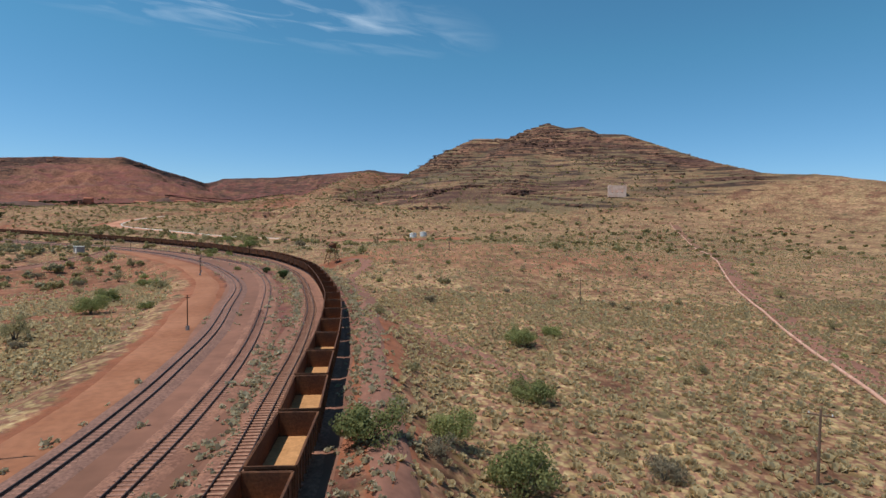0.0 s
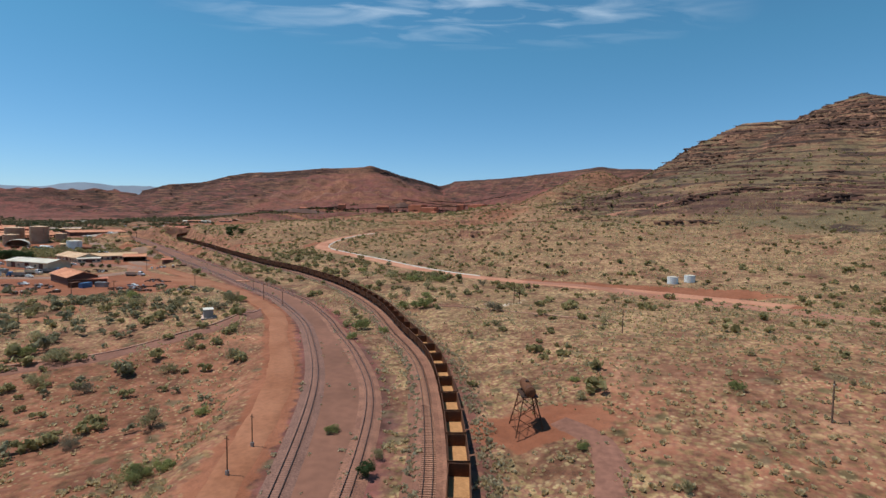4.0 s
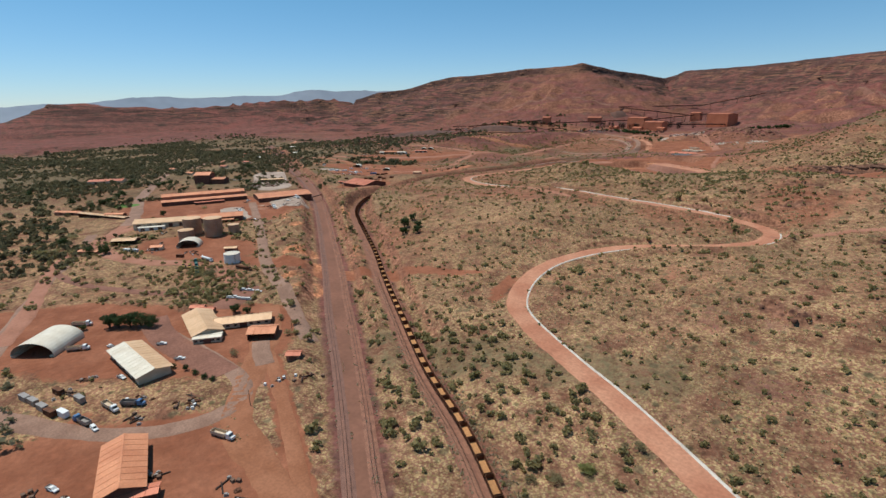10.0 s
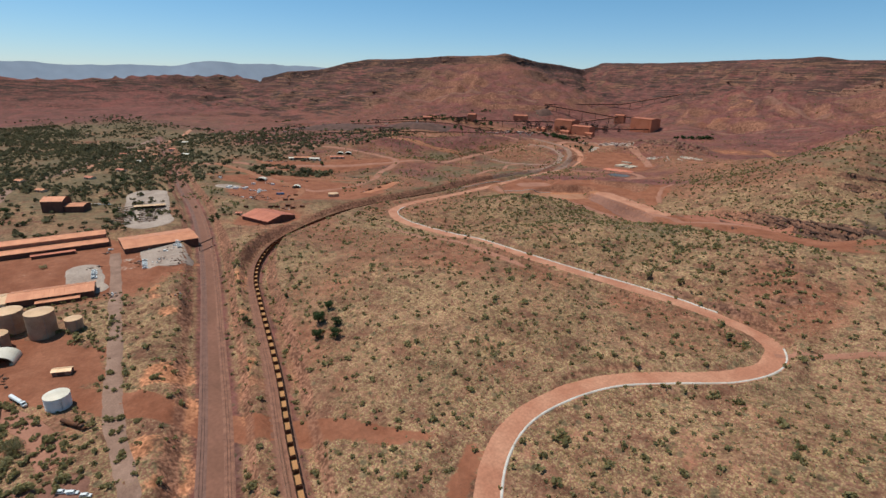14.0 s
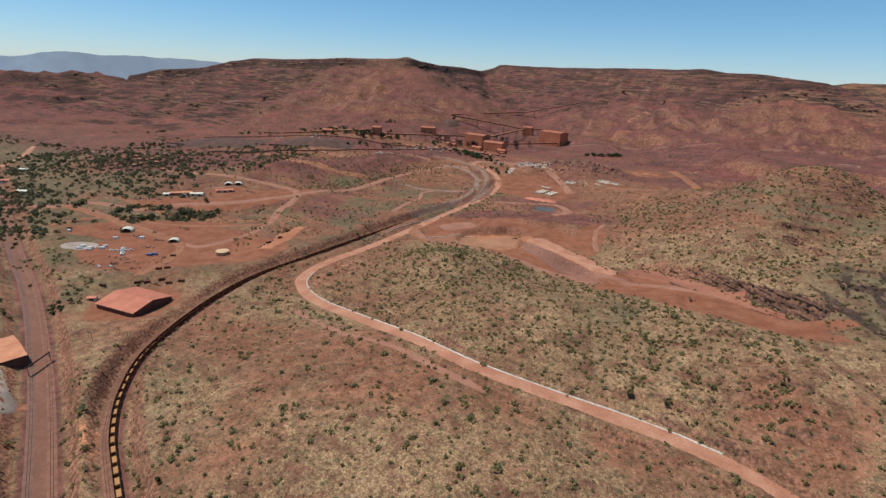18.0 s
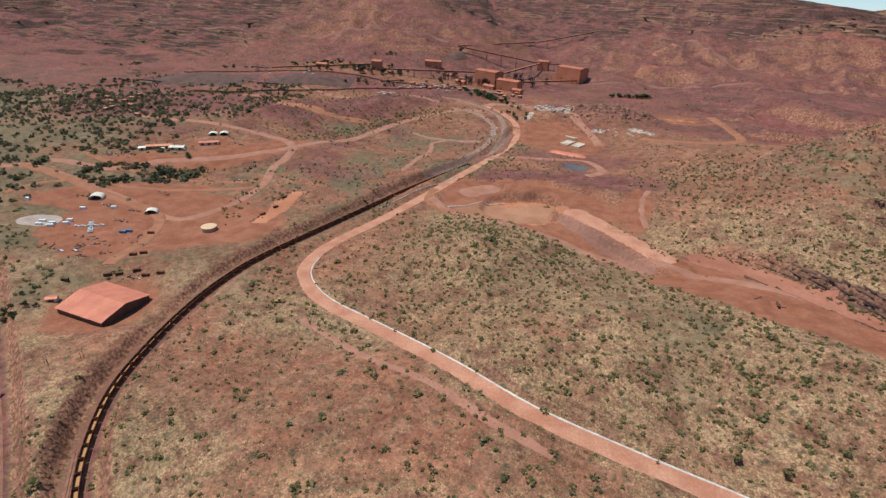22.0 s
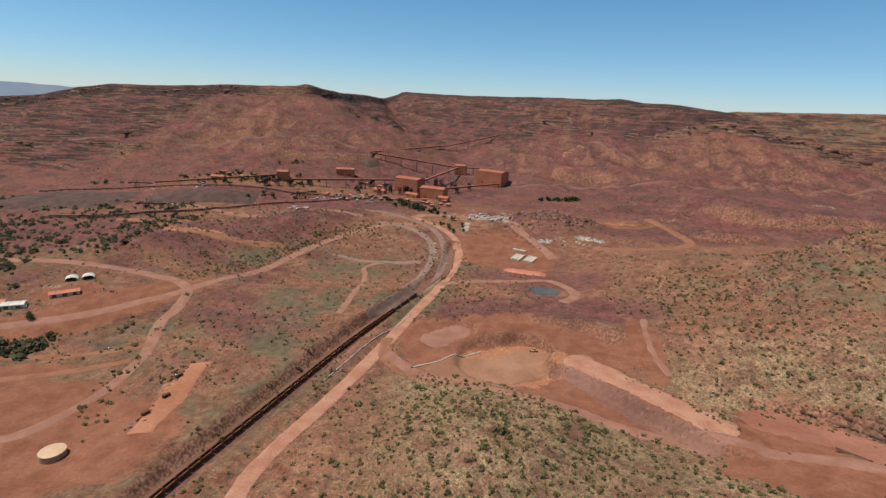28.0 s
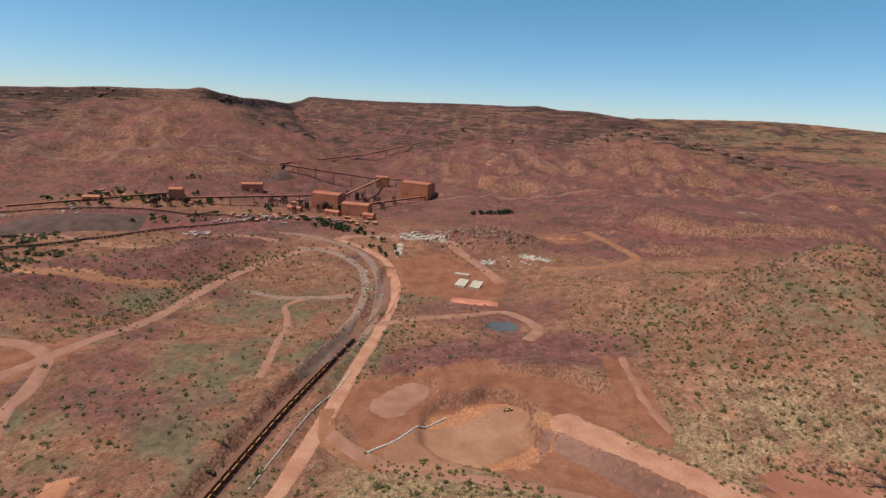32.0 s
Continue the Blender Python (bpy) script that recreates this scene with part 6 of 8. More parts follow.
# ---- buildings ----
def gable(name, p0, p1, depth, eave, rise, wall, roof, label, category="building", group="", doors=1, windows=0, over=0.6, open_front=False, ridge_across=False, roof2=None, base=None):
    """A building on the line p0 to p1, reaching depth to its left, with a gable roof."""
    L = math.hypot(p1[0] - p0[0], p1[1] - p0[1])
    ang = math.degrees(math.atan2(p1[1] - p0[1], p1[0] - p0[0]))
    nx, ny = -math.sin(radians(ang)), math.cos(radians(ang))
    corners = [(p0[0] + a * (p1[0] - p0[0]) + b * nx * depth, p0[1] + a * (p1[1] - p0[1]) + b * ny * depth) for a in (0, 1) for b in (0, 1)]
    z0 = (sum(gz(*c) for c in corners) / 4 if base is None else base)
    dig = max(0.3, z0 - min(gz(*c) for c in corners) + 0.3)
    th = empty(name, pose(p0[0], p0[1], z0, 0, 0, ang), label, category, group)
    W, T = depth, 0.22

    def gable_wall(x):
        bm = bmesh.new()
        pts = [(T, -dig), (W - T, -dig), (W - T, eave), (W / 2, eave + rise * (1 - 2 * T / W)), (T, eave)]
        v = [[bm.verts.new((x + o, y, z)) for y, z in pts] for o in (0, T)]
        bm.faces.new(v[0][::-1]), bm.faces.new(v[1])
        for k in range(5):
            bm.faces.new((v[0][k], v[0][(k + 1) % 5], v[1][(k + 1) % 5], v[1][k]))
        return part("end_wall", bm, wall, th)

    gable_wall(0), gable_wall(L - T)
    front = None
    if not open_front:
        front = part("front_wall", boxes((0, L, 0, T, -dig, eave)), wall, th)
    else:
        for k in range(int(L / 6) + 1):
            x = min(k * 6.0, L - 0.25)
            part("post", boxes((x, x + 0.25, 0.0, 0.25, -dig, eave)), RUST_DARK, th)
    part("back_wall", boxes((0, L, W - T, W, -dig, eave)), wall, th)
    h = W / 2
    sl = rise / h
    for s, m in ((0, roof), (1, roof2 or roof)):
        bm = bmesh.new()
        y0, z0_, y1, z1 = -over, eave - sl * over, h, eave + rise
        pts = [(y0, z0_ + 0.02), (y1, z1 + 0.02), (y1, z1 + 0.16), (y0, z0_ + 0.16)]
        if s:
            pts = [(W - y, z) for y, z in pts][::-1]
        v = [[bm.verts.new((x, y, z)) for y, z in pts] for x in (-over, L + over)]
        bm.faces.new(v[0]), bm.faces.new(v[1][::-1])
        for k in range(4):
            bm.faces.new((v[0][(k + 1) % 4], v[0][k], v[1][k], v[1][(k + 1) % 4]))
        bmesh.ops.recalc_face_normals(bm, faces=bm.faces)
        sheet_ = part("roof", bm, m, th)
        ribs = bmesh.new()
        for k in range(1, max(2, int(L / 3.2))):
            x = L * k / max(2, int(L / 3.2))
            a, b = ((-over, z0_ + 0.19), (h, z1 + 0.19))
            ya, yb = (a[0], b[0]) if not s else (W - a[0], W - b[0])
            rod(ribs, (x, ya, a[1]), (x, yb, b[1]), 0.09, 0.09, 4)
        part("roof_rib", ribs, m, sheet_)
    part("ridge_cap", boxes((-over, L + over, h - 0.3, h + 0.3, eave + rise + 0.163, eave + rise + 0.24)), roof, th)
    if front:
        for k in range(doors):
            x = L * (k + 0.5) / doors
            part("door", boxes((x - min(2.0, L / doors * 0.3), x + min(2.0, L / doors * 0.3), -0.06, -0.003, 0, min(eave * 0.8, 4.5))), WALL_DARK, front)
        for k in range(windows):
            x = L * (k + 0.5) / windows
            if doors and any(abs(x - L * (j + 0.5) / doors) < 2.8 for j in range(doors)):
                continue
            wd = part("window", boxes((x - 0.9, x + 0.9, -0.05, -0.003, 1.0, 2.2)), DARK_GLASS, front)
            part("sill", boxes((x - 1.0, x + 1.0, -0.12, -0.003, 0.88, 0.98)), WALL_CREAM, wd)
    return th


def arch_shed(p0, p1, depth, label):
    """A pale barrel-vaulted shelter, open in front."""
    L = math.hypot(p1[0] - p0[0], p1[1] - p0[1])
    ang = math.degrees(math.atan2(p1[1] - p0[1], p1[0] - p0[0]))
    th = empty("arched_shelter", pose(p0[0], p0[1], gz(*p0) - 0.2, 0, 0, ang), label, "shelter")
    r, hgt, seg = L / 2, L * 0.30, 16
    bm = bmesh.new()
    rings = []
    for y in np.linspace(0, depth, 7):
        for sc, dz in ((1.0, 0), (0.985, -0.12)):
            rings.append([bm.verts.new((r - r * sc * math.cos(math.pi * k / seg), y, 1.2 + hgt * math.sin(math.pi * k / seg) + dz)) for k in range(seg + 1)])
    outer, inner = rings[0::2], rings[1::2]
    for a, b in list(zip(outer, outer[1:])) + list(zip(inner, inner[1:])):
        for k in range(seg):
            bm.faces.new((a[k], a[k + 1], b[k + 1], b[k]))
    for k in range(seg):
        bm.faces.new((outer[0][k], outer[0][k + 1], inner[0][k + 1], inner[0][k]))
        bm.faces.new((outer[-1][k], outer[-1][k + 1], inner[-1][k + 1], inner[-1][k]))
    bmesh.ops.recalc_face_normals(bm, faces=bm.faces)
    part("vault", bm, ROOF_WHITE, th, "dusty white vaulted sheeting")
    for x in (0, L - 2.4):
        part("container_wall", boxes((x, x + 2.4, 0.1, depth - 0.1, 0, 1.25)), WALL_CREAM, th)
    bm = bmesh.new()
    v = [bm.verts.new((r - r * 0.98 * math.cos(math.pi * k / seg), depth - 0.3, 1.15 + hgt * 0.97 * math.sin(math.pi * k / seg))) for k in range(seg + 1)]
    bm.faces.new(v + [bm.verts.new((L, depth - 0.3, 0)), bm.verts.new((0, depth - 0.3, 0))])
    part("back_wall", bm, WALL_BROWN, th)
    for y in np.linspace(0.4, depth - 0.4, 5):
        bm = bmesh.new()
        prev = None
        for k in range(seg + 1):
            q = (r - r * 0.975 * math.cos(math.pi * k / seg), y, 1.1 + hgt * 0.975 * math.sin(math.pi * k / seg))
            if prev:
                rod(bm, prev, q, 0.07, 0.07, 5)
            prev = q
        part("arch_rib", bm, GREY_METAL, th)


arch_shed((-470, 264), (-455, 281), 24, "large dusty white arched shelter, open in front")
arch_shed((-633, 390), (-623, 407), 14, "dusty white arched shelter, open in front")
arch_shed((-1030, 836), (-1018, 846), 12, "cream arched shelter on red earth")
arch_shed((-940, 844), (-930, 853), 9, "small cream arched shelter on red earth")
arch_shed((-1106, 1080), (-1096, 1090), 12, "cream arched shelter beside another")
arch_shed((-1094, 1092), (-1084, 1102), 12, "cream arched shelter beside another")
gable("workshop", (-433, 302.5), (-392, 306.5), 14.5, 4.2, 1.6, WALL_CREAM, ROOF_WHITE, "workshop with a cream and tan sheet roof", "workshop", doors=3, windows=5, over=1.2, roof2=ROOF_TAN)
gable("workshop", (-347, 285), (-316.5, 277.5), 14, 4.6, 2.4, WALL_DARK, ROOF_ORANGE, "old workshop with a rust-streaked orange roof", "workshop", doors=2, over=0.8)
gable("lean_to", (-314.5, 281), (-309, 293.5), 5.0, 3.0, 0.5, WALL_DARK, ROOF_RED, "low shed with a red roof behind containers", "shed", doors=2)
gable("office", (-455.5, 345), (-421, 340), 15, 3.8, 2.4, WALL_CREAM, ROOF_TAN, "office block with a broad tan hipped roof", "office", doors=1, windows=8, over=1.2)
gable("office_wing", (-428.5, 354.5), (-415, 381), 9.5, 3.6, 1.7, WALL_CREAM, ROOF_TAN, "long office wing with a tan sheet roof", "office", doors=1, windows=7, over=1.2)
gable("cabin", (-418, 338.5), (-411, 351), 6.0, 3.0, 0.5, WALL_CREAM, ROOF_WHITE, "white-roofed transportable office cabin", "cabin", doors=1, windows=5, over=0.4)
gable("carport", (-402, 362), (-393, 373.5), 11.5, 3.8, 1.6, WALL_DARK, ROOF_ORANGE, "open carport with a red-orange roof", "carport", open_front=True)
gable("shed", (-365, 367), (-360.5, 372), 5, 2.8, 0.8, WALL_BROWN, ROOF_RED, "small shed with a red roof", "shed")
gable("shed", (-460, 355), (-454, 361), 5, 2.8, 0.8, WALL_BROWN, ROOF_RED, "small shed with a dull red roof", "shed")
gable("shed", (-468, 352), (-462, 358), 5, 2.8, 0.8, WALL_BROWN, ROOF_RED, "small shed with a dull red roof", "shed")
gable("warehouse", (-742, 379), (-719, 424.5), 22, 6.0, 2.6, WALL_CREAM, ROOF_TAN, "long warehouse with a tan sheet roof", "warehouse", doors=5, windows=10, over=0.8)
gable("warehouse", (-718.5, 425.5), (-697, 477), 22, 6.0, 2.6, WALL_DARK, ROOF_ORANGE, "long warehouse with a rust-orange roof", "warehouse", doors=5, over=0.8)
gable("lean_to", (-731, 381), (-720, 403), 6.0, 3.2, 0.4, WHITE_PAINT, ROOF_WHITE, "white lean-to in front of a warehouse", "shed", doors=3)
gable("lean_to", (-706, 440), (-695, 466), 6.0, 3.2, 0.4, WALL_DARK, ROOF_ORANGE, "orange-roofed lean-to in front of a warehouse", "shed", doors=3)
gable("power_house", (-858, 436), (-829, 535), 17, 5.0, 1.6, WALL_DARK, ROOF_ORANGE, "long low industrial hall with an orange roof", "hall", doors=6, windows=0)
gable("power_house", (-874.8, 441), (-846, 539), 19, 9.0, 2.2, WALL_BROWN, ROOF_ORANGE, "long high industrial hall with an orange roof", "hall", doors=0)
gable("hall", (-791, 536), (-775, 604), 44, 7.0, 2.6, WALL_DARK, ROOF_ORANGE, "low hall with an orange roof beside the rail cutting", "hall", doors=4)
gable("lean_to", (-838, 470), (-828, 504), 5.0, 3.0, 0.4, WALL_DARK, ROOF_RED, "red-roofed awning along the hall", "shed", doors=2)
gable("mill", (-1032, 530), (-1016, 549), 24, 15.0, 4.0, WALL_DARK, ROOF_ORANGE, "tall mill building with shade-darkened walls and an orange roof", "mill", doors=1)
gable("mill_annex", (-1015, 550), (-1001, 566.5), 22, 8.0, 2.0, WALL_DARK, ROOF_ORANGE, "lower mill annex with an orange roof", "mill", doors=1)
gable("store", (-968, 615), (-951, 647), 10, 4.0, 1.0, WALL_BROWN, ROOF_TAN, "long open store on a pale gravel yard", "store", open_front=True)
gable("carport", (-690, 349), (-678, 366), 13, 4.2, 1.0, WALL_DARK, ROOF_TAN, "open vehicle shelter with a tan roof", "shelter", open_front=True)
gable("shed", (-641, 371), (-636, 379), 6, 3.2, 1.2, WALL_CREAM, ROOF_ORANGE, "small tan shed by the trucks", "shed")
gable("shed", (-682, 322), (-669, 334), 6, 3.0, 0.8, WALL_BROWN, ROOF_ORANGE, "long low shed with an orange roof", "shed", doors=2)
gable("hall", (-1200, 405), (-1172, 452), 26, 5.0, 2.0, WALL_CREAM, ROOF_RED, "hall with a broad red roof among trees", "hall", doors=2, windows=6)
gable("walkway", (-886, 350), (-812, 384), 7, 3.2, 0.6, WALL_BROWN, ROOF_TAN, "long low store with a tan roof", "store", open_front=True)
gable("shed", (-926, 330), (-898, 352), 9, 3.4, 1.0, WALL_BROWN, ROOF_ORANGE, "shed with a brown-orange roof among trees", "shed", doors=2)
gable("shed", (-845, 370), (-830, 386), 8, 3.4, 1.0, WALL_DARK, ROOF_ORANGE, "shed with an orange roof", "shed", doors=2)
gable("shed", (-590, 418), (-584, 426), 5, 3, 0.8, WALL_BROWN, ROOF_TAN, "small tan-roofed shed near the white tank", "shed")
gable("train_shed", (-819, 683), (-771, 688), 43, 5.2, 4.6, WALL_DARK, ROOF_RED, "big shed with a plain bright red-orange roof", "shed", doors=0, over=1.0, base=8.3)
gable("depot", (-1100, 1002), (-1083, 1014), 12, 4, 1.2, WALL_CREAM, ROOF_WHITE, "pale depot building on a red yard", "depot", doors=2, windows=3)
gable("depot", (-1128, 985), (-1104, 1010), 12, 4, 1.2, WALL_BROWN, ROOF_ORANGE, "depot shed with an orange roof", "depot", doors=3)
gable("depot", (-1080, 1040), (-1062, 1062), 11, 4, 1.2, WALL_CREAM, ROOF_RED, "depot shed with a dull pink roof", "depot", doors=3)
gable("shed", (-1132, 976), (-1126, 983), 7, 4, 1.5, WALL_CREAM, ROOF_WHITE, "small white shed on the depot yard", "shed")
gable("shed", (-840, 686), (-834, 691), 5, 3, 0.8, WALL_CREAM, ROOF_RED, "small shed beside the big red roof", "shed")
for k, (x, y, r_) in enumerate(((-1260, 700, 20), (-1330, 760, 35), (-1400, 820, 10), (-1460, 780, 25), (-1350, 860, 30), (-1290, 560, 15), (-1500, 900, 30), (-1560, 960, 30), (-1180, 560, 20), (-1230, 640, 20))):
    dx, dy = math.cos(radians(r_)) * 16, math.sin(radians(r_)) * 16
    gable("house", (x, y), (x + dx, y + dy), 10, 3, 1.4, WALL_CREAM, (ROOF_RED, ROOF_WHITE, ROOF_ORANGE)[k % 3], ("house with a red roof among far trees", "house with a pale roof among far trees", "house with an orange roof among far trees")[k % 3], "house", doors=1, windows=3)


# ---- ore plant ----
def plant_block(name, p0, p1, depth, h, label, rise=3.0):
    return gable(name, p0, p1, depth, h, rise, PLANT_ORANGE, PLANT_ORANGE, label, "plant building", "ore plant buildings", doors=2, over=0.4)


plant_block("crusher_house", (-922, 1738), (-862, 1722), 34, 31, "tall ore-dusted orange crusher house")
plant_block("screen_house", (-846, 1690), (-792, 1684), 30, 22, "ore-dusted orange screening house")
plant_block("fine_ore_house", (-766, 1925), (-698, 1900), 40, 30, "big ore-dusted orange ore house apart from the rest")
plant_block("transfer_tower", (-836, 1975), (-806, 1976), 20, 24, "ore-dusted transfer tower on the slope")
plant_block("control_house", (-1104, 1810), (-1062, 1824), 18, 16, "ore-dusted orange plant house on a bench")
plant_block("transfer_tower", (-1186, 1672), (-1162, 1680), 16, 22, "slim ore-dusted transfer tower by the stockpile")
plant_block("pump_house", (-800, 1672), (-778, 1668), 14, 8, "low ore-dusted pump house")
plant_block("store_house", (-880, 1690), (-850, 1680), 12, 7, "low orange-roofed store at the plant")
plant_block("store_house", (-960, 1700), (-930, 1690), 12, 7, "low orange-roofed store at the plant")
plant_block("store_house", (-1318, 1612), (-1290, 1620), 12, 8, "low plant store beside the stockpiles")


def conveyor(a, b, za, zb, label="rusty covered conveyor gallery on trestles"):
    """An inclined gallery on trestle legs."""
    th = empty("conveyor", Matrix(), label, "conveyor", "conveyors")
    A, B = Vector((*a, gz(*a) + za)), Vector((*b, gz(*b) + zb))
    d = (B - A)
    q = d.to_track_quat("X", "Z").to_matrix().to_4x4()
    L = d.length
    g = part("gallery", boxes((0, L, -1.8, 1.8, -1.4, 1.4)), RUST_DARK, th)
    g.matrix_basis = Matrix.Translation(A) @ q
    rf = part("gallery_roof", boxes((0, L, -2.1, 2.1, 1.4, 1.7)), PLANT_ORANGE, th)
    rf.matrix_basis = Matrix.Translation(A) @ q
    k = max(2, int(L / 45))
    for i in range(1, k + 1):
        p = A + d * (i / (k + 0.5))
        zg = gz(p.x, p.y)
        if p.z - zg > 3:
            side_ = Vector((-d.y, d.x, 0)).normalized()
            bm = rod(bmesh.new(), p + side_ * 1.5 + Vector((0, 0, -1.4)), Vector((p.x + side_.x * 3, p.y + side_.y * 3, zg - 0.5)), 0.35, 0.45, 5)
            rod(bm, p - side_ * 1.5 + Vector((0, 0, -1.4)), Vector((p.x - side_.x * 3, p.y - side_.y * 3, zg - 0.5)), 0.35, 0.45, 5)
            part("trestle", bm, RUST_DARK, th)


conveyor((-1165, 1682), (-925, 1745), 6, 24)
conveyor((-860, 1735), (-825, 1985), 26, 20)
conveyor((-806, 1980), (-750, 1945), 18, 26)
conveyor((-830, 1700), (-700, 1910), 16, 8)
conveyor((-1075, 1960), (-835, 1990), 8, 18)
conveyor((-1075, 1962), (-960, 2330), 8, 10)
conveyor((-958, 2330), (-700, 2570), 9, 8)
conveyor((-1420, 1560), (-1180, 1680), 6, 14)


def stockpile(pts, half, h, material, label, seed):
    """A long heap of ore with a rounded, uneven crest."""
    c = curve(pts, 8)
    rows = []
    s = np.linspace(0, 1, len(c))
    end = np.clip(np.minimum(s, 1 - s) * len(c) * 8 / (half * 1.2), 0, 1)
    for o in np.linspace(-1, 1, 11):
        p = shifted(c, o * half)
        prof = min(1.0, (1 - abs(o)) * 1.9) * h * end * (1 + 0.2 * value_noise(p[:, 0], p[:, 1], 14, seed))
        rows.append(np.c_[p, ground_z(p[:, 0], p[:, 1]) - 0.3 + prof])
    v = np.stack(rows, 1)
    tagged(sheet("ore_stockpile", v.reshape(-1, 3), grid_faces(v.shape[0], v.shape[1])[:, ::-1], material), label, "stockpile", "ore stockpiles")


ORE_DARK = surface("dark_iron_ore", (0.080, 0.042, 0.032), (0.13, 0.066, 0.047), 0.2, 0.95, 0, 0.2, 0.5)
SPOIL = surface("purple_spoil", (0.115, 0.053, 0.042), (0.175, 0.084, 0.064), 0.15, 0.95, 0, 0.2, 0.5)
stockpile([(-1640, 1372), (-1520, 1398), (-1368, 1436)], 72, 10, ORE_DARK, "long dark iron ore stockpile with a flat top", 1)
stockpile([(-1330, 1448), (-1240, 1482), (-1140, 1528)], 50, 12, ORE_DARK, "long dark iron ore stockpile with a flat top", 2)
stockpile([(-1075, 1950), (-1058, 1932), (-1042, 1918)], 26, 20, ORE_DARK, "dark cone of crushed ore below a conveyor", 3)


def yard_line(pts, label):
    """A low ground conveyor or rail bed along the ore yard, on short legs."""
    th = empty("yard_conveyor", Matrix(), label, "conveyor", "yard conveyors")
    c = curve(pts, 16)
    z_ = ground_z(c[:, 0], c[:, 1])
    for k in range(len(c) - 1):
        A, B = Vector((*c[k], z_[k] + 2.2)), Vector((*c[k + 1], z_[k + 1] + 2.2))
        q_ = (B - A).to_track_quat("X", "Z").to_matrix().to_4x4()
        g = part("belt_frame", boxes((0, (B - A).length - 0.05, -1.3, 1.3, -0.7, 0.7)), RUST_DARK, th)
        g.matrix_basis = Matrix.Translation(A) @ q_
        part("leg", boxes((A.x - 0.4, A.x + 0.4, A.y - 1.2, A.y + 1.2, z_[k] - 0.5, A.z - 0.5)), RUST_DARK, th)


yard_line([(-1640, 1470), (-1420, 1530), (-1200, 1590), (-1060, 1650)], "dark ground conveyor between the stockpiles")
yard_line([(-1400, 1285), (-1259, 1321), (-1189, 1345), (-1152, 1414), (-1107, 1488), (-1038, 1565), (-929, 1641)], "dark ground conveyor along the ore yard's edge")
yard_line([(-1395, 1295), (-1254, 1332), (-1184, 1356), (-1146, 1424), (-1101, 1498), (-1032, 1575)], "dark ground conveyor along the ore yard's edge")
# stacker beside the stockpiles
stk = empty("stacker", pose(-1262, 1372, gz(-1262, 1372), 0, 0, 20), "dark rusty ore stacker with a long boom", "stacker", "ore stackers")
for sx in (-5, 5):
    part("leg", rod(bmesh.new(), (sx, -5, 0), (sx * 0.4, 0, 11), 0.7, 0.5, 6), RUST_DARK, stk)
    part("leg", rod(bmesh.new(), (sx, 5, 0), (sx * 0.4, 0, 11), 0.7, 0.5, 6), RUST_DARK, stk)
part("boom", boxes((-16, 34, -1.2, 1.2, 10.6, 12.4)), RUST_DARK, stk)
part("mast", rod(bmesh.new(), (0, 0, 12.4), (0, 0, 20), 0.6, 0.4, 6), RUST_DARK, stk)
part("stay", rod(bmesh.new(), (0, 0, 20), (32, 0, 12.4), 0.22, 0.22, 5), RUST_DARK, stk)
part("counterweight", boxes((-18, -13, -2, 2, 9, 12)), RUST, stk)
for x, y, r_ in ((-1530, 1300, 195), (-1440, 1530, 15), (-1090, 1600, 60)):
    copy_thing(stk, pose(x, y, gz(x, y), 0, 0, r_))


def slab_stack(x, y, rot, w, d, h, label):
    th = empty("slab_stack", pose(x, y, gz(x, y), 0, 0, rot), label, "slab stack", "stacks of pale slabs")
    for k in range(int(w / 2.4)):
        part("slab", boxes((k * 2.4, k * 2.4 + 2.1, 0, d, -0.4, h * (0.85 + 0.3 * random.random()))), WALL_CREAM, th)


slab_stack(-604, 1383, -12, 15, 30, 2.4, "stack of pale concrete slabs on a red pad")
slab_stack(-584, 1380, -12, 15, 30, 2.4, "stack of pale concrete slabs on a red pad")
slab_stack(-606, 1425, -12, 22, 6, 1.8, "row of pale blocks on a red pad")
stockpile([(-606, 1330), (-575, 1325), (-545, 1322)], 9, 3.5, ROOF_RED, "bright red earth bund below the pad", 8)
for k in range(46):
    a = random.uniform(0, 1)
    x, y = [(-705 + 75 * a, 1585 - 20 * a), (-560 + 60 * a, 1470 + 30 * a), (-520 + 60 * a, 1455 + 30 * a), (-735 + 30 * a, 1420 - 70 * a)][k % 4]
    x, y = x + random.gauss(0, 6), y + random.gauss(0, 6)
    bm = bmesh.new()
    bmesh.ops.create_icosphere(bm, subdivisions=1, radius=1.0)
    for v in bm.verts:
        v.co = Vector((v.co.x * random.uniform(1.4, 3.4), v.co.y * random.uniform(1.4, 3.0), v.co.z * random.uniform(0.7, 1.5)))
    ob = part("waste_rock", bm, PALE_ROCK)
    ob.matrix_basis = pose(x, y, gz(x, y) + 0.2, 0, 0, random.uniform(0, 360))
    tagged(ob, "pale boulder of waste rock on red earth", "boulder", "pale waste boulders")


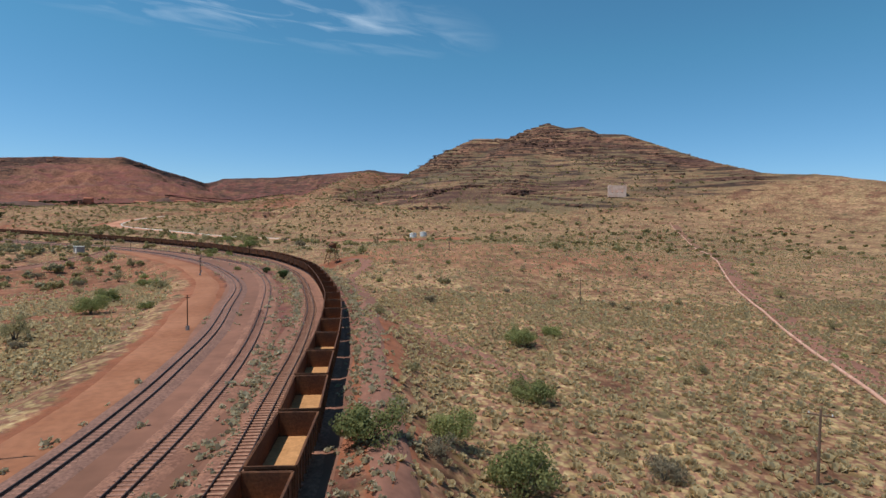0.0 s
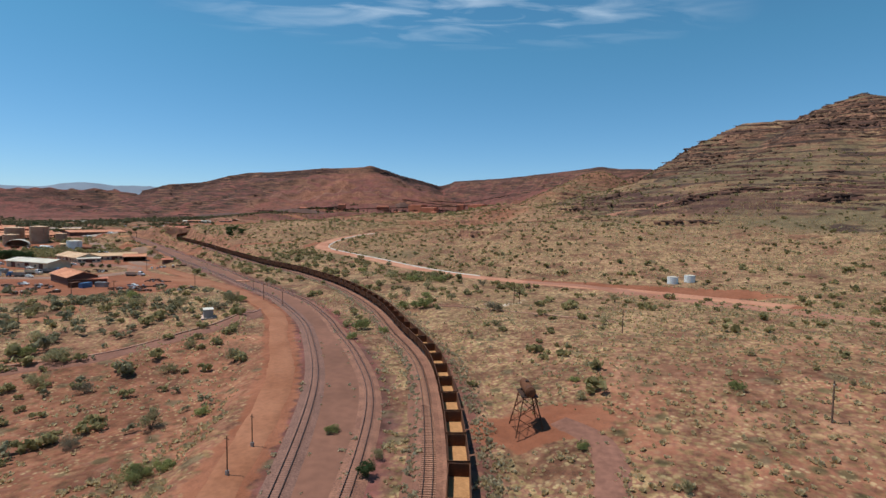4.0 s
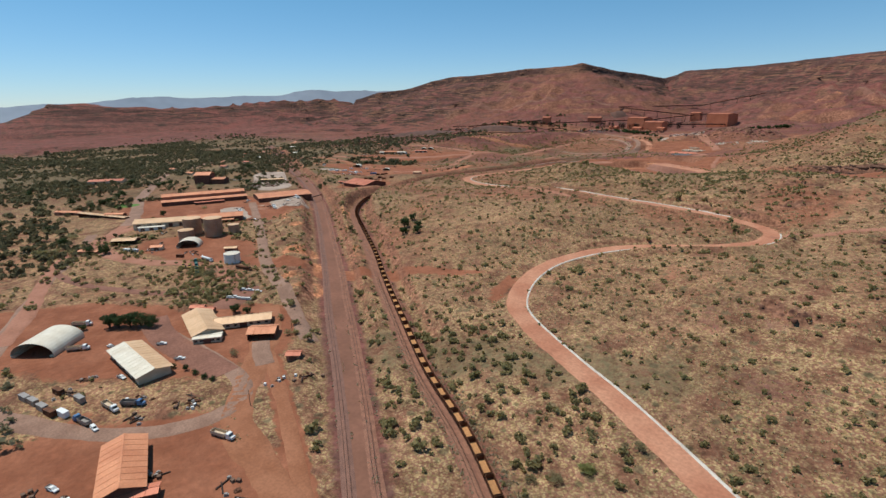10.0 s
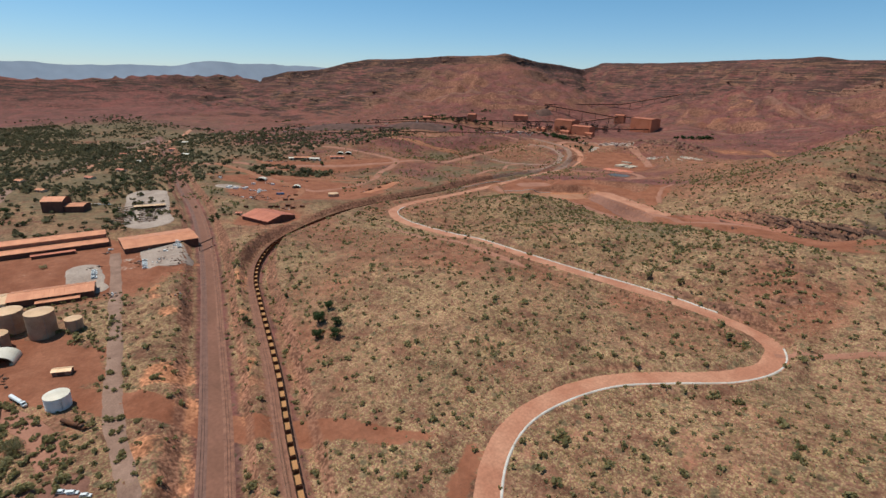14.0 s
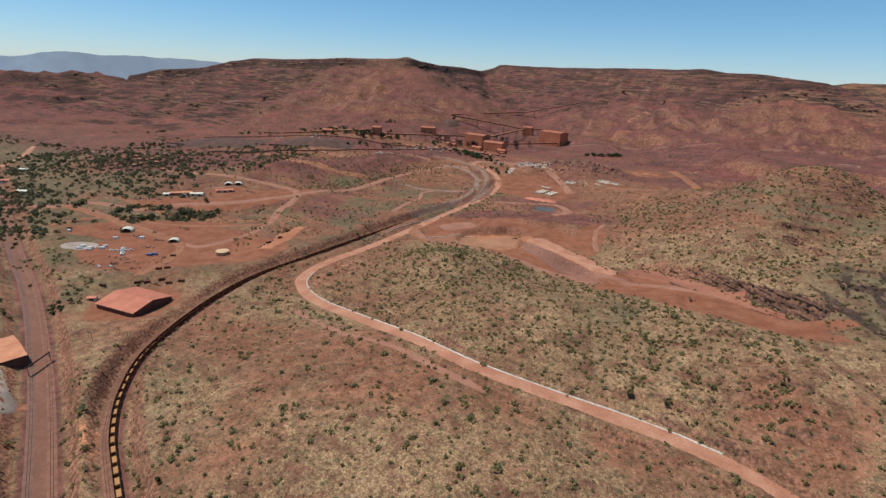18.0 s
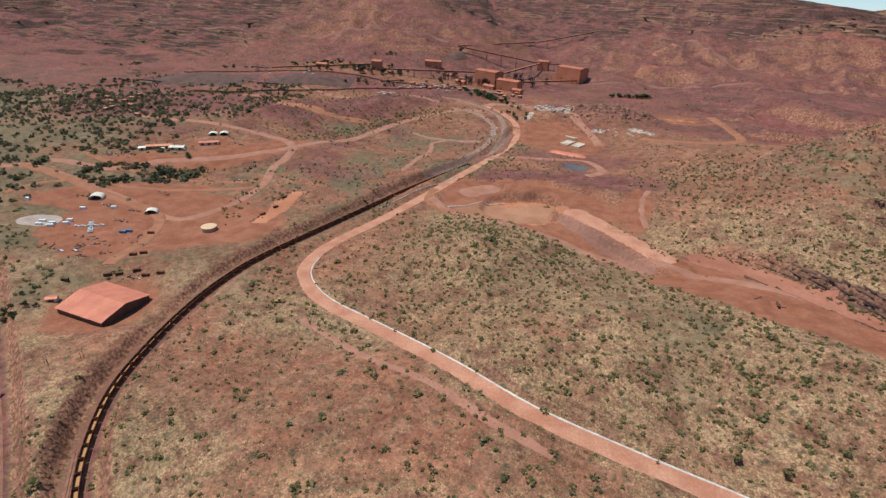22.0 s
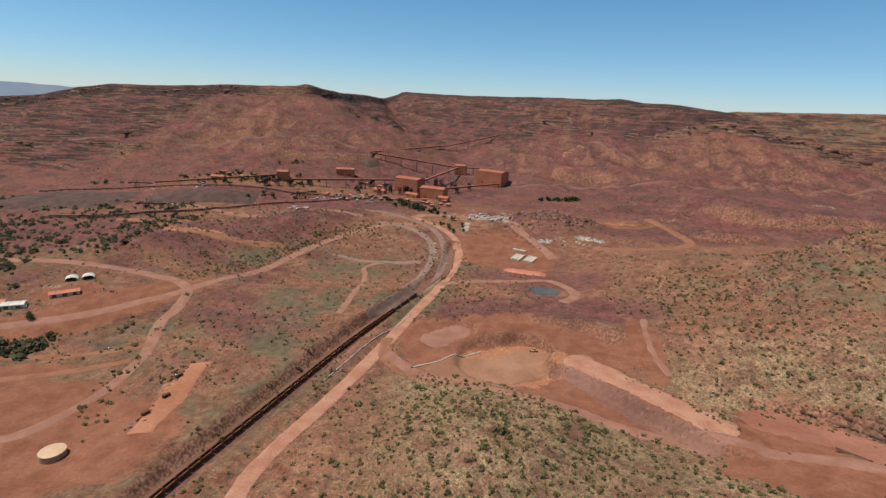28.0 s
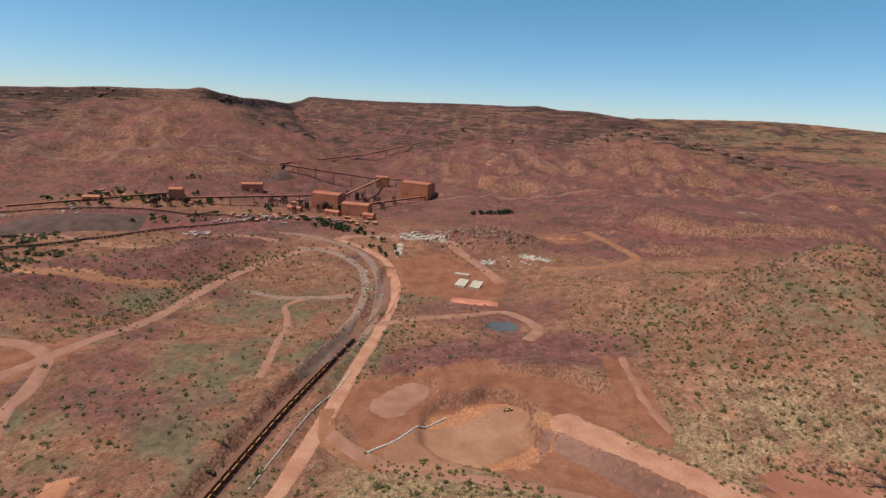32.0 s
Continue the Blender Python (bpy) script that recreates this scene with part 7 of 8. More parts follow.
# ---- vehicles ----
def loft(bm, sections):
    """Skin four-cornered sections (x, half width, z low, z high) into a closed body."""
    rings = []
    for x, hw, z0, z1 in sections:
        c = min(0.14, hw * 0.2, (z1 - z0) * 0.3)
        pts = [(-hw, z0), (hw, z0), (hw, z1 - c), (hw - c, z1), (-hw + c, z1), (-hw, z1 - c)]
        rings.append([bm.verts.new((x, y, z)) for y, z in pts])
    for a, b in zip(rings, rings[1:]):
        for k in range(6):
            bm.faces.new((a[k], b[k], b[(k + 1) % 6], a[(k + 1) % 6]))
    bm.faces.new(rings[0]), bm.faces.new(rings[-1][::-1])
    bmesh.ops.recalc_face_normals(bm, faces=bm.faces)
    return bm


def wheels(th, places, r=0.38, w=0.26):
    for x, y in places:
        wh = part("wheel", rod(bmesh.new(), (x, y - w / 2, r), (x, y + w / 2, r), r, r, 12), TYRE, th)
        part("rim", rod(bmesh.new(), (x, y - w / 2 - 0.01, r), (x, y + w / 2 + 0.01, r), r * 0.55, r * 0.55, 8), GREY_METAL, wh)


def ute(paint, label):
    th = empty("utility_vehicle", Matrix(), label, "utility vehicle", "parked vehicles")
    part("body", loft(bmesh.new(), [(-2.55, 0.86, 0.55, 1.05), (-0.6, 0.9, 0.45, 1.08), (0.9, 0.9, 0.45, 1.1), (2.2, 0.88, 0.45, 1.02), (2.55, 0.8, 0.5, 0.85)]), paint, th)
    part("cabin", loft(bmesh.new(), [(-0.75, 0.82, 1.08, 1.5), (-0.5, 0.74, 1.08, 1.78), (0.75, 0.74, 1.08, 1.78), (1.35, 0.8, 1.08, 1.15)]), paint, th)
    part("windscreen", loft(bmesh.new(), [(0.80, 0.66, 1.2, 1.72), (1.27, 0.70, 1.14, 1.22)]), DARK_GLASS, th)
    for s in (-1, 1):
        part("side_window", boxes((-0.45, 0.7, min(s * 0.80, s * 0.83), max(s * 0.80, s * 0.83), 1.2, 1.62)), DARK_GLASS, th)
        part("headlight", boxes((2.5, 2.57, min(s * 0.45, s * 0.75), max(s * 0.45, s * 0.75), 0.7, 0.88)), WHITE_PAINT, th)
    part("tray", boxes((-2.6, -0.8, -0.92, 0.92, 1.02, 1.10), (-2.6, -2.54, -0.92, 0.92, 1.1, 1.38), (-2.54, -0.8, -0.92, -0.86, 1.1, 1.38), (-2.54, -0.8, 0.86, 0.92, 1.1, 1.38)), GREY_METAL, th)
    wheels(th, ((-1.6, -0.8), (-1.6, 0.8), (1.65, -0.8), (1.65, 0.8)))
    return th


def wagon(paint, label):
    th = empty("station_wagon", Matrix(), label, "car", "parked vehicles")
    part("body", loft(bmesh.new(), [(-2.4, 0.86, 0.5, 1.0), (-2.2, 0.9, 0.42, 1.12), (0.9, 0.9, 0.42, 1.1), (2.2, 0.88, 0.45, 1.0), (2.45, 0.8, 0.5, 0.82)]), paint, th)
    part("cabin", loft(bmesh.new(), [(-2.3, 0.8, 1.08, 1.35), (-2.0, 0.75, 1.1, 1.82), (0.6, 0.74, 1.1, 1.84), (1.3, 0.8, 1.08, 1.14)]), paint, th)
    part("windscreen", loft(bmesh.new(), [(0.66, 0.66, 1.2, 1.78), (1.24, 0.70, 1.12, 1.2)]), DARK_GLASS, th)
    for s in (-1, 1):
        for x0, x1 in ((-1.85, -1.0), (-0.9, -0.2), (-0.1, 0.55)):
            part("side_window", boxes((x0, x1, min(s * 0.80, s * 0.825), max(s * 0.80, s * 0.825), 1.2, 1.66)), DARK_GLASS, th)
    wheels(th, ((-1.45, -0.8), (-1.45, 0.8), (1.5, -0.8), (1.5, 0.8)))
    return th


def truck(paint, body, length, label, tanker=False, trailers=1):
    th = empty("truck", Matrix(), label, "truck", "parked trucks")
    part("cab", loft(bmesh.new(), [(2.0, 1.15, 0.8, 3.0), (3.6, 1.15, 0.8, 3.05), (3.9, 1.1, 0.8, 1.9), (5.0, 1.0, 0.8, 1.75)]), paint, th)
    part("windscreen", boxes((3.72, 3.95, -0.95, 0.95, 1.95, 2.75)), DARK_GLASS, th)
    part("chassis", boxes((-2.6, 4.6, -0.45, 0.45, 0.75, 1.0)), RUST_DARK, th)
    wheels(th, ((4.2, -1.0), (4.2, 1.0), (-1.2, -1.0), (-1.2, 1.0), (-2.3, -1.0), (-2.3, 1.0)), 0.52, 0.4)
    x = -2.8
    for k in range(trailers):
        a, b = x + (3.8 if k == 0 else 0), x - length + (3.8 if k == 0 else 0)
        if tanker:
            part("tank_barrel", rod(bmesh.new(), (b, 0, 2.05), (a, 0, 2.05), 1.1, 1.1, 18), body, th)
        else:
            part("tray", boxes((b, a, -1.2, 1.2, 1.05, 1.25), (b, a, -1.2, -1.12, 1.25, 2.5), (b, a, 1.12, 1.2, 1.25, 2.5), (b, b + 0.08, -1.12, 1.12, 1.25, 2.5), (a - 0.08, a, -1.12, 1.12, 1.25, 2.5)), body, th)
        part("trailer_frame", boxes((b, a, -0.5, 0.5, 0.75, 1.03)), RUST_DARK, th)
        wheels(th, [(b + o, s) for o in (0.8, 1.9) for s in (-1.0, 1.0)], 0.5, 0.4)
        x = b - 1.2
    return th


def container(paint, label):
    th = empty("shipping_container", Matrix(), label, "container", "containers")
    side_ = [(-3.03, 1.22)] + [(-2.9 + k * 0.445 + o, w_) for k in range(13) for o, w_ in ((0, 1.22), (0.06, 1.255), (0.20, 1.255), (0.26, 1.22))] + [(3.03, 1.22)]
    plan = side_ + [(x, -y) for x, y in side_[::-1]]
    bm = bmesh.new()
    low_, top_ = [[bm.verts.new((x, y, z)) for x, y in plan] for z in (0.0, 2.59)]
    for k in range(len(plan)):
        bm.faces.new((low_[k], top_[k], top_[(k + 1) % len(plan)], low_[(k + 1) % len(plan)]))
    bm.faces.new(top_), bm.faces.new(low_[::-1])
    bmesh.ops.recalc_face_normals(bm, faces=bm.faces)
    part("shell", bm, paint, th)
    for s in (-1, 1):
        part("door", boxes((3.033, 3.07, min(s * 0.02, s * 1.18), max(s * 0.02, s * 1.18), 0.1, 2.5)), paint, th)
    return th


def loader(label):
    th = empty("wheel_loader", Matrix(), label, "loader", "earth movers")
    part("body", loft(bmesh.new(), [(-3.2, 1.1, 1.0, 2.1), (-0.6, 1.15, 0.9, 2.3), (0.8, 1.0, 0.9, 1.9), (1.8, 0.8, 0.9, 1.6)]), YELLOW_PAINT, th)
    part("cab", boxes((-0.9, 0.7, -0.85, 0.85, 2.1, 3.6)), DARK_GLASS, th)
    part("cab_roof", boxes((-1.0, 0.8, -0.95, 0.95, 3.6, 3.75)), YELLOW_PAINT, th)
    for s in (-0.6, 0.6):
        part("arm", rod(bmesh.new(), (1.2, s, 1.8), (3.4, s, 0.7), 0.16, 0.14, 6), YELLOW_PAINT, th)
    part("bucket", boxes((3.3, 4.5, -1.5, 1.5, 0.1, 0.3), (3.3, 3.45, -1.5, 1.5, 0.3, 1.3)), RUST_DARK, th)
    wheels(th, ((-2.0, -1.15), (-2.0, 1.15), (1.5, -1.15), (1.5, 1.15)), 0.85, 0.6)
    return th


KINDS = [
    [ute, (WHITE_PAINT, "white utility vehicle parked on red dirt"), [(-447, 305, 200), (-405, 302, 20), (-430, 326, 60), (-405, 328, 60), (-339, 268, 25), (-320, 246, 5), (-850, 468, 80), (-788, 556, 30), (-913, 740, 20), (-905, 748, 20), (-286, 293, 30)]],
    [wagon, (WHITE_PAINT, "white four-wheel-drive wagon parked on red dirt"), [(-472, 379, 45), (-470, 382, 45), (-466, 383, 45), (-463, 385, 45), (-460, 387, 45), (-479, 391, 45), (-475, 394, 45), (-469, 397, 45), (-369, 285, 10), (-470, 286, 50), (-814, 531, 80),
                                                                              (-766, 565, 40), (-772, 578, 40), (-967, 786, 40), (-963, 790, 40), (-959, 794, 40), (-955, 798, 40), (-951, 802, 40)]],
    [container, (RUST, "rust-red shipping container on red dirt"), [(-309.5, 277, 110), (-393, 273, 20), (-411, 278, 20), (-843, 775, 35), (-848, 768, 35), (-806, 750, 30), (-795, 757, 30), (-856, 711, 20), (-820, 905, 75), (-824, 930, 75), (-836, 958, 78), (-836, 735, 50), (-829, 741, 50), (-819, 751, 50), (-891, 816, 30), (-600, 384, 40)]],
    [container, (BLUE_PAINT, "faded blue shipping container on red dirt"), [(-303.5, 279, 105), (-913, 807, 30), (-916, 802, 30)]],
    [container, (GREY_METAL, "grey shipping container on red dirt"), [(-299, 284.5, 18), (-416, 266, 18), (-409, 268.5, 18), (-400, 271, 18), (-396, 284, 15), (-477, 290, 50)]],
    [container, (WHITE_PAINT, "white site cabin container"), [(-990, 775, 40), (-981, 783, 40), (-996, 765, 40), (-1002, 772, 40), (-986, 790, 40), (-1010, 818, 35), (-985, 838, 35), (-1085, 1015, 30), (-1110, 1000, 30), (-1078, 797, 10), (-985, 770, 40), (-389, 277, 20), (-648, 360, 30), (-655, 355, 30)]],
    [truck, (WHITE_PAINT, WALL_CREAM, 7.0, "white truck with a cream tray"), [(-327, 322, 25), (-492, 299, 55), (-455, 292, 60), (-380, 293, 15)]],
    [truck, (BLUE_PAINT, GREY_METAL, 6.5, "blue-cabbed truck with a grey tray"), [(-378, 282, 200), (-376, 301, 45)]],
    [truck, (GREEN_PAINT, GREEN_PAINT, 11.0, "long green road train parked in the yard", False, 3), [(-572, 388, 165)]],
    [truck, (WHITE_PAINT, WHITE_PAINT, 12.0, "white tanker truck parked by the tank", True, 1), [(-570, 398, 10)]],
    [truck, (RUST, RUST, 12.0, "dull red tanker trailer and truck", True, 1), [(-524, 411, 20)]],
    [loader, ("yellow wheel loader on red earth",), [(-402, 241, 60), (-408, 245, 70), (-398, 238, 50), (-393, 247, 20), (-566, 377, 160), (-560, 380, 160), (-671, 771, 30), (-543, 1100, 200)]],
]
for make, args, places in KINDS:
    first = make(*args)
    for k, (x, y, r_) in enumerate(places):
        m = pose(x, y, gz(x, y) + 0.02, 0, 0, r_)
        if k == 0:
            first.matrix_basis = m
        else:
            copy_thing(first, m)


# three locomotives at the head of the train
def locomotive():
    th = empty("locomotive", Matrix(), "dark dusty diesel locomotive at the head of the train", "locomotive", "locomotives")
    part("hood", loft(bmesh.new(), [(-9.0, 1.2, 1.5, 3.9), (-8.8, 1.35, 1.5, 4.2), (5.0, 1.35, 1.5, 4.2), (5.2, 1.3, 1.5, 4.1)]), RUST_DARK, th)
    cb_ = part("cab", loft(bmesh.new(), [(5.25, 1.5, 1.5, 4.45), (8.0, 1.5, 1.5, 4.45), (9.0, 1.3, 1.5, 3.2)]), WALL_BROWN, th)
    part("windscreen", boxes((8.02, 8.3, -1.1, 1.1, 3.4, 4.0)), DARK_GLASS, cb_)
    part("frame", boxes((-10, 10, -1.5, 1.5, 1.2, 1.5)), RUST_DARK, th)
    for s in (-1, 1):
        part("handrail", boxes((-9.5, 5, min(s * 1.45, s * 1.49), max(s * 1.45, s * 1.49), 2.3, 2.36)), YELLOW_PAINT, th)
        bg = part("bogie", boxes((s * 6 - 2.4, s * 6 + 2.4, -1.1, 1.1, 0.4, 1.19)), RUST_DARK, th)
        for o in (-1.8, 0, 1.8):
            part("wheelset", rod(bmesh.new(), (s * 6 + o, -0.8, 0.5), (s * 6 + o, 0.8, 0.5), 0.5, 0.5, 12), RUST_DARK, bg)
    for x in (-6, -2.5, 1):
        part("roof_fan", rod(bmesh.new(), (x, 0, 4.2), (x, 0, 4.4), 0.7, 0.7, 14), GREY_METAL, th)
    return th


first_loco = locomotive()
for k in range(3):
    s_ = s1 + 6.5 + k * 21.5
    a = [float(np.interp(s_ + o, t_s, train_line[:, j])) for o in (-5, 5) for j in (0, 1)]
    cx, cy = (a[0] + a[2]) / 2, (a[1] + a[3]) / 2
    za, zb = gz(a[0], a[1]), gz(a[2], a[3])
    m = pose(cx, cy, (za + zb) / 2 + 0.46, 0, -math.degrees(math.atan2(zb - za, 10)), math.degrees(math.atan2(a[3] - a[1], a[2] - a[0])))
    if k == 0:
        first_loco.matrix_basis = m
    else:
        copy_thing(first_loco, m)


# gantry over the two tracks
gan = empty("track_gantry", pose(-763, 606, gz(-763, 606), 0, 0, 115), "rusty steel gantry spanning the railway tracks", "gantry")
for s in (-11, 11):
    part("post", rod(bmesh.new(), (s, 0, -1.5), (s, 0, 8), 0.3, 0.25, 6), RUST_DARK, gan)
part("beam", boxes((-12, 12, -0.35, 0.35, 7.2, 8.2)), RUST_DARK, gan)
part("walkway", boxes((-12, 12, 0.36, 1.2, 7.2, 7.3)), RUST_DARK, gan)

# level crossing panels
lc = empty("level_crossing", pose(-258, 342, gz(-258, 342) + 0.3, 0, 0, 30), "orange timber crossing panels between the rails", "level crossing")
for k in range(4):
    part("panel", boxes((-4, 4, -1.6 + k * 0.85, -0.82 + k * 0.85, 0, 0.14)), ROOF_ORANGE, lc)

# scrap and stores lying about the yards, each piece on its own
random.seed(5)
SCRAP = [(-735, 545, 12, 6), (-722, 556, 10, 6), (-632, 514, 9, 6), (-690, 486, 8, 5), (-900, 600, 16, 10), (-945, 640, 16, 10), (-1000, 640, 16, 10), (-910, 776, 14, 9), (-880, 760, 12, 7), (-945, 820, 12, 6), (-1150, 945, 18, 8), (-256, 300, 3, 9), (-268, 286, 6, 3), (-300, 262, 4, 4), (-305, 240, 8, 3), (-322, 296, 3, 6), (-339, 262, 6, 3), (-365, 300, 5, 3), (-416, 290, 3, 6), (-352, 355, 3, 6), (-690, 372, 9, 5), (-660, 384, 8, 5), (-700, 395, 8, 6), (-756, 533, 9, 7), (-743, 552, 7, 9), (-742, 570, 5, 6), (-770, 502, 5, 9), (-806, 525, 6, 6), (-285, 283, 7, 5), (-279, 294, 6, 8), (-279, 305, 5, 6), (-297, 314, 8, 4), (-311, 251, 9, 4), (-318, 264, 5, 9), (-328, 269, 5, 5), (-361, 318, 6, 6), (-345, 364, 4, 9), (-360, 321, 6, 5), (-377, 303, 9, 5), (-407, 280, 9, 4),
         (-640, 372, 12, 6), (-605, 395, 8, 6), (-770, 570, 14, 12), (-935, 740, 18, 12), (-920, 760, 12, 10), (-895, 800, 10, 12), (-870, 795, 16, 6), (-1135, 950, 26, 8), (-815, 745, 12, 5), (-930, 640, 26, 14), (-820, 900, 5, 20), (-839, 960, 4, 20), (-980, 900, 16, 5), (-975, 970, 16, 3), (-950, 990, 8, 3), (-935, 775, 14, 6), (-905, 752, 14, 8), (-885, 742, 12, 6), (-1150, 945, 20, 6), (-1125, 962, 14, 6), (-1000, 840, 10, 4), (-960, 845, 8, 4), (-1040, 1080, 16, 4)]
kinds = []
for nm, mt, lb, sz in (("scrap_plate", RUST, "rusty scrap plate lying on the ground", ((-1.2, 1.2, -0.6, 0.6, 0, 0.3), (-0.4, 0.9, -0.3, 0.5, 0.3, 0.7))), ("crate", TIMBER, "weathered timber crate standing in a yard", ((-0.8, 0.8, -0.7, 0.7, 0, 0.15), (-0.75, 0.75, -0.65, 0.65, 0.15, 1.1))),
                       ("drum_pallet", GREY_METAL, "grey metal parts on a pallet", ((-0.8, 0.8, -0.8, 0.8, 0, 0.15), (-0.6, 0.1, -0.6, 0.6, 0.15, 1.0), (0.2, 0.6, -0.5, 0.3, 0.15, 0.7))), ("white_tote", WHITE_PAINT, "white plastic tote standing in a yard", ((-0.6, 0.6, -0.5, 0.5, 0.12, 1.1), (-0.6, 0.6, -0.55, 0.55, 0, 0.12))),
                       ("steel_beam", RUST_DARK, "dark rusty steel beam lying on the ground", ((-3, 3, -0.25, 0.25, 0, 0.08), (-3, 3, -0.06, 0.06, 0.08, 0.42), (-3, 3, -0.25, 0.25, 0.42, 0.5)))):
    kinds.append(tagged(part(nm, boxes(*sz), mt), lb, nm.replace("_", " "), "yard stores"))
used = set()
for cx, cy, rx, ry in SCRAP:
    for k in range(10):
        x, y = cx + random.gauss(0, rx * 0.45), cy + random.gauss(0, ry * 0.45)
        ob = random.choices(kinds, (4, 3, 3, 1, 2))[0]
        m = pose(x, y, gz(x, y) - 0.02, 0, 0, random.uniform(0, 180))
        if ob.name in used:
            copy_thing(ob, m)
        else:
            ob.matrix_basis = m
            used.add(ob.name)


# small sheds, frames and stores about the ore plant
random.seed(9)
frame_tower = empty("steel_frame", Matrix(), "dark rusty open steel frame at the ore plant", "steel frame", "plant steelwork")
for sx in (-3, 3):
    for sy in (-3, 3):
        part("column", boxes((sx - 0.35, sx + 0.35, sy - 0.35, sy + 0.35, -2, 16)), RUST_DARK, frame_tower)
for z in (4, 8, 12, 15.6):
    part("deck", boxes((-3.6, 3.6, -3.6, 3.6, z, z + 0.5)), RUST_DARK, frame_tower)
part("hopper", rod(bmesh.new(), (0, 0, 8.6), (0, 0, 12), 1.0, 2.6, 8), RUST, frame_tower)
plant_hut = empty("plant_hut", Matrix(), "small dusty hut at the ore plant", "hut", "plant huts")
part("shell", boxes((-5, 5, -3, 3, -1, 4)), WALL_BROWN, plant_hut)
part("roof", boxes((-5.4, 5.4, -3.4, 3.4, 4, 4.4)), ROOF_ORANGE, plant_hut)
part("door", boxes((-1, 1, -3.08, -3.004, 0, 3)), WALL_DARK, plant_hut)
pale_store = empty("pale_store", Matrix(), "pale dusty store container at the ore plant", "container", "plant huts")
part("shell", boxes((-6, 6, -1.5, 1.5, -0.5, 3)), CONCRETE, pale_store)
part("door", boxes((6.004, 6.06, -1.2, 1.2, 0, 2.7)), GREY_METAL, pale_store)
seen = set()
for cx, cy, rx, ry, count, who in ((-960, 1720, 90, 40, 10, frame_tower), (-830, 1790, 70, 60, 7, frame_tower), (-1180, 1650, 60, 30, 5, frame_tower), (-1000, 1640, 120, 40, 14, plant_hut), (-780, 1640, 70, 25, 10, plant_hut),
                                   (-1280, 1660, 80, 40, 8, plant_hut), (-1020, 1780, 90, 40, 8, plant_hut), (-1010, 1610, 90, 25, 12, pale_store), (-690, 1580, 40, 18, 8, pale_store), (-900, 1650, 80, 20, 8, pale_store), (-1320, 1550, 70, 40, 5, pale_store), (-665, 1555, 45, 18, 14, pale_store), (-1030, 1500, 30, 14, 10, pale_store), (-960, 1640, 30, 10, 8, pale_store), (-870, 1720, 60, 30, 8, frame_tower), (-860, 1860, 30, 30, 4, frame_tower),
                                   (-1420, 1150, 120, 60, 10, plant_hut), (-1560, 1180, 120, 60, 8, pale_store)):
    for k in range(count):
        x, y = cx + random.gauss(0, rx * 0.5), cy + random.gauss(0, ry * 0.5)
        m = pose(x, y, gz(x, y), 0, 0, random.choice((-18, 72, 10, 100)) + random.gauss(0, 6))
        if who.name in seen:
            copy_thing(who, m)
        else:
            who.matrix_basis = m
            seen.add(who.name)


# pale hardstand with stores, and a small settling pond
POND = surface("grey_settling_pond", (0.075, 0.07, 0.068), (0.11, 0.10, 0.095), 0.1, 0.6, 0, 0.1, 0.05)
pond_rim = [(-543 + (17 + 3 * math.sin(3 * k)) * math.cos(k * math.tau / 28), 1243 + (13 + 2 * math.cos(5 * k)) * math.sin(k * math.tau / 28)) for k in range(28)]
pond_z = max(gz(x, y) for x, y in pond_rim) + 0.15
bm = bmesh.new()
top_ = [bm.verts.new((x, y, pond_z)) for x, y in pond_rim]
low_ = [bm.verts.new((x * 1.0 + (x + 543) * 0.12, y + (y - 1243) * 0.12, gz(x, y) - 1.0)) for x, y in pond_rim]
bm.faces.new(top_)
for k in range(28):
    bm.faces.new((low_[k], low_[(k + 1) % 28], top_[(k + 1) % 28], top_[k]))
bmesh.ops.recalc_face_normals(bm, faces=bm.faces)
tagged(part("settling_pond", bm, POND), "small grey settling pond on mauve earth", "pond", kind="structure")


# rows of pipe racks on the gravel yard
rack = empty("pipe_rack", Matrix(), "long low rusty rack of pipes on a gravel yard", "pipe rack", "pipe racks")
for x in (-8, 0, 8):
    part("stand", boxes((x - 0.2, x + 0.2, -1.4, 1.4, -0.2, 1.0)), RUST_DARK, rack)
for k in range(4):
    part("pipe", rod(bmesh.new(), (-10, -0.95 + k * 0.62, 1.3), (10, -0.95 + k * 0.62, 1.3), 0.28, 0.28, 7), (RUST, RUST_DARK, GREY_METAL, RUST)[k], rack)
spot_ = 0
for row in range(9):
    for col_ in range(2):
        x, y = -985 + row * 11.5 + col_ * 9.0, 612 - row * 5.0 + col_ * 24.0
        m = pose(x, y, gz(x, y) + 0.35, 0, 0, 66)
        if spot_ == 0:
            rack.matrix_basis = m
        else:
            copy_thing(rack, m)
        spot_ += 1
# parked cars on the car park and the yards
car = wagon(WHITE_PAINT, "pale dusty car parked on a gravel yard")
spot_ = 0
for x0, y0, dx, dy, count in ((-785, 586, 3.3, -1.2, 9), (-756, 540, 3.2, -1.2, 8), (-760, 498, 3.2, -1.1, 7), (-1035, 585, 2.4, 3.0, 7), (-965, 800, 3.2, -2.2, 9)):
    for k in range(count):
        if (k * 7 + count) % 5 == 0:
            continue
        x, y = x0 + dx * k, y0 + dy * k
        m = pose(x, y, gz(x, y) + 0.36, 0, 0, 70)
        if spot_ == 0:
            car.matrix_basis = m
        else:
            copy_thing(car, m)
        spot_ += 1


# ---- plants ----
rng = np.random.RandomState(7)


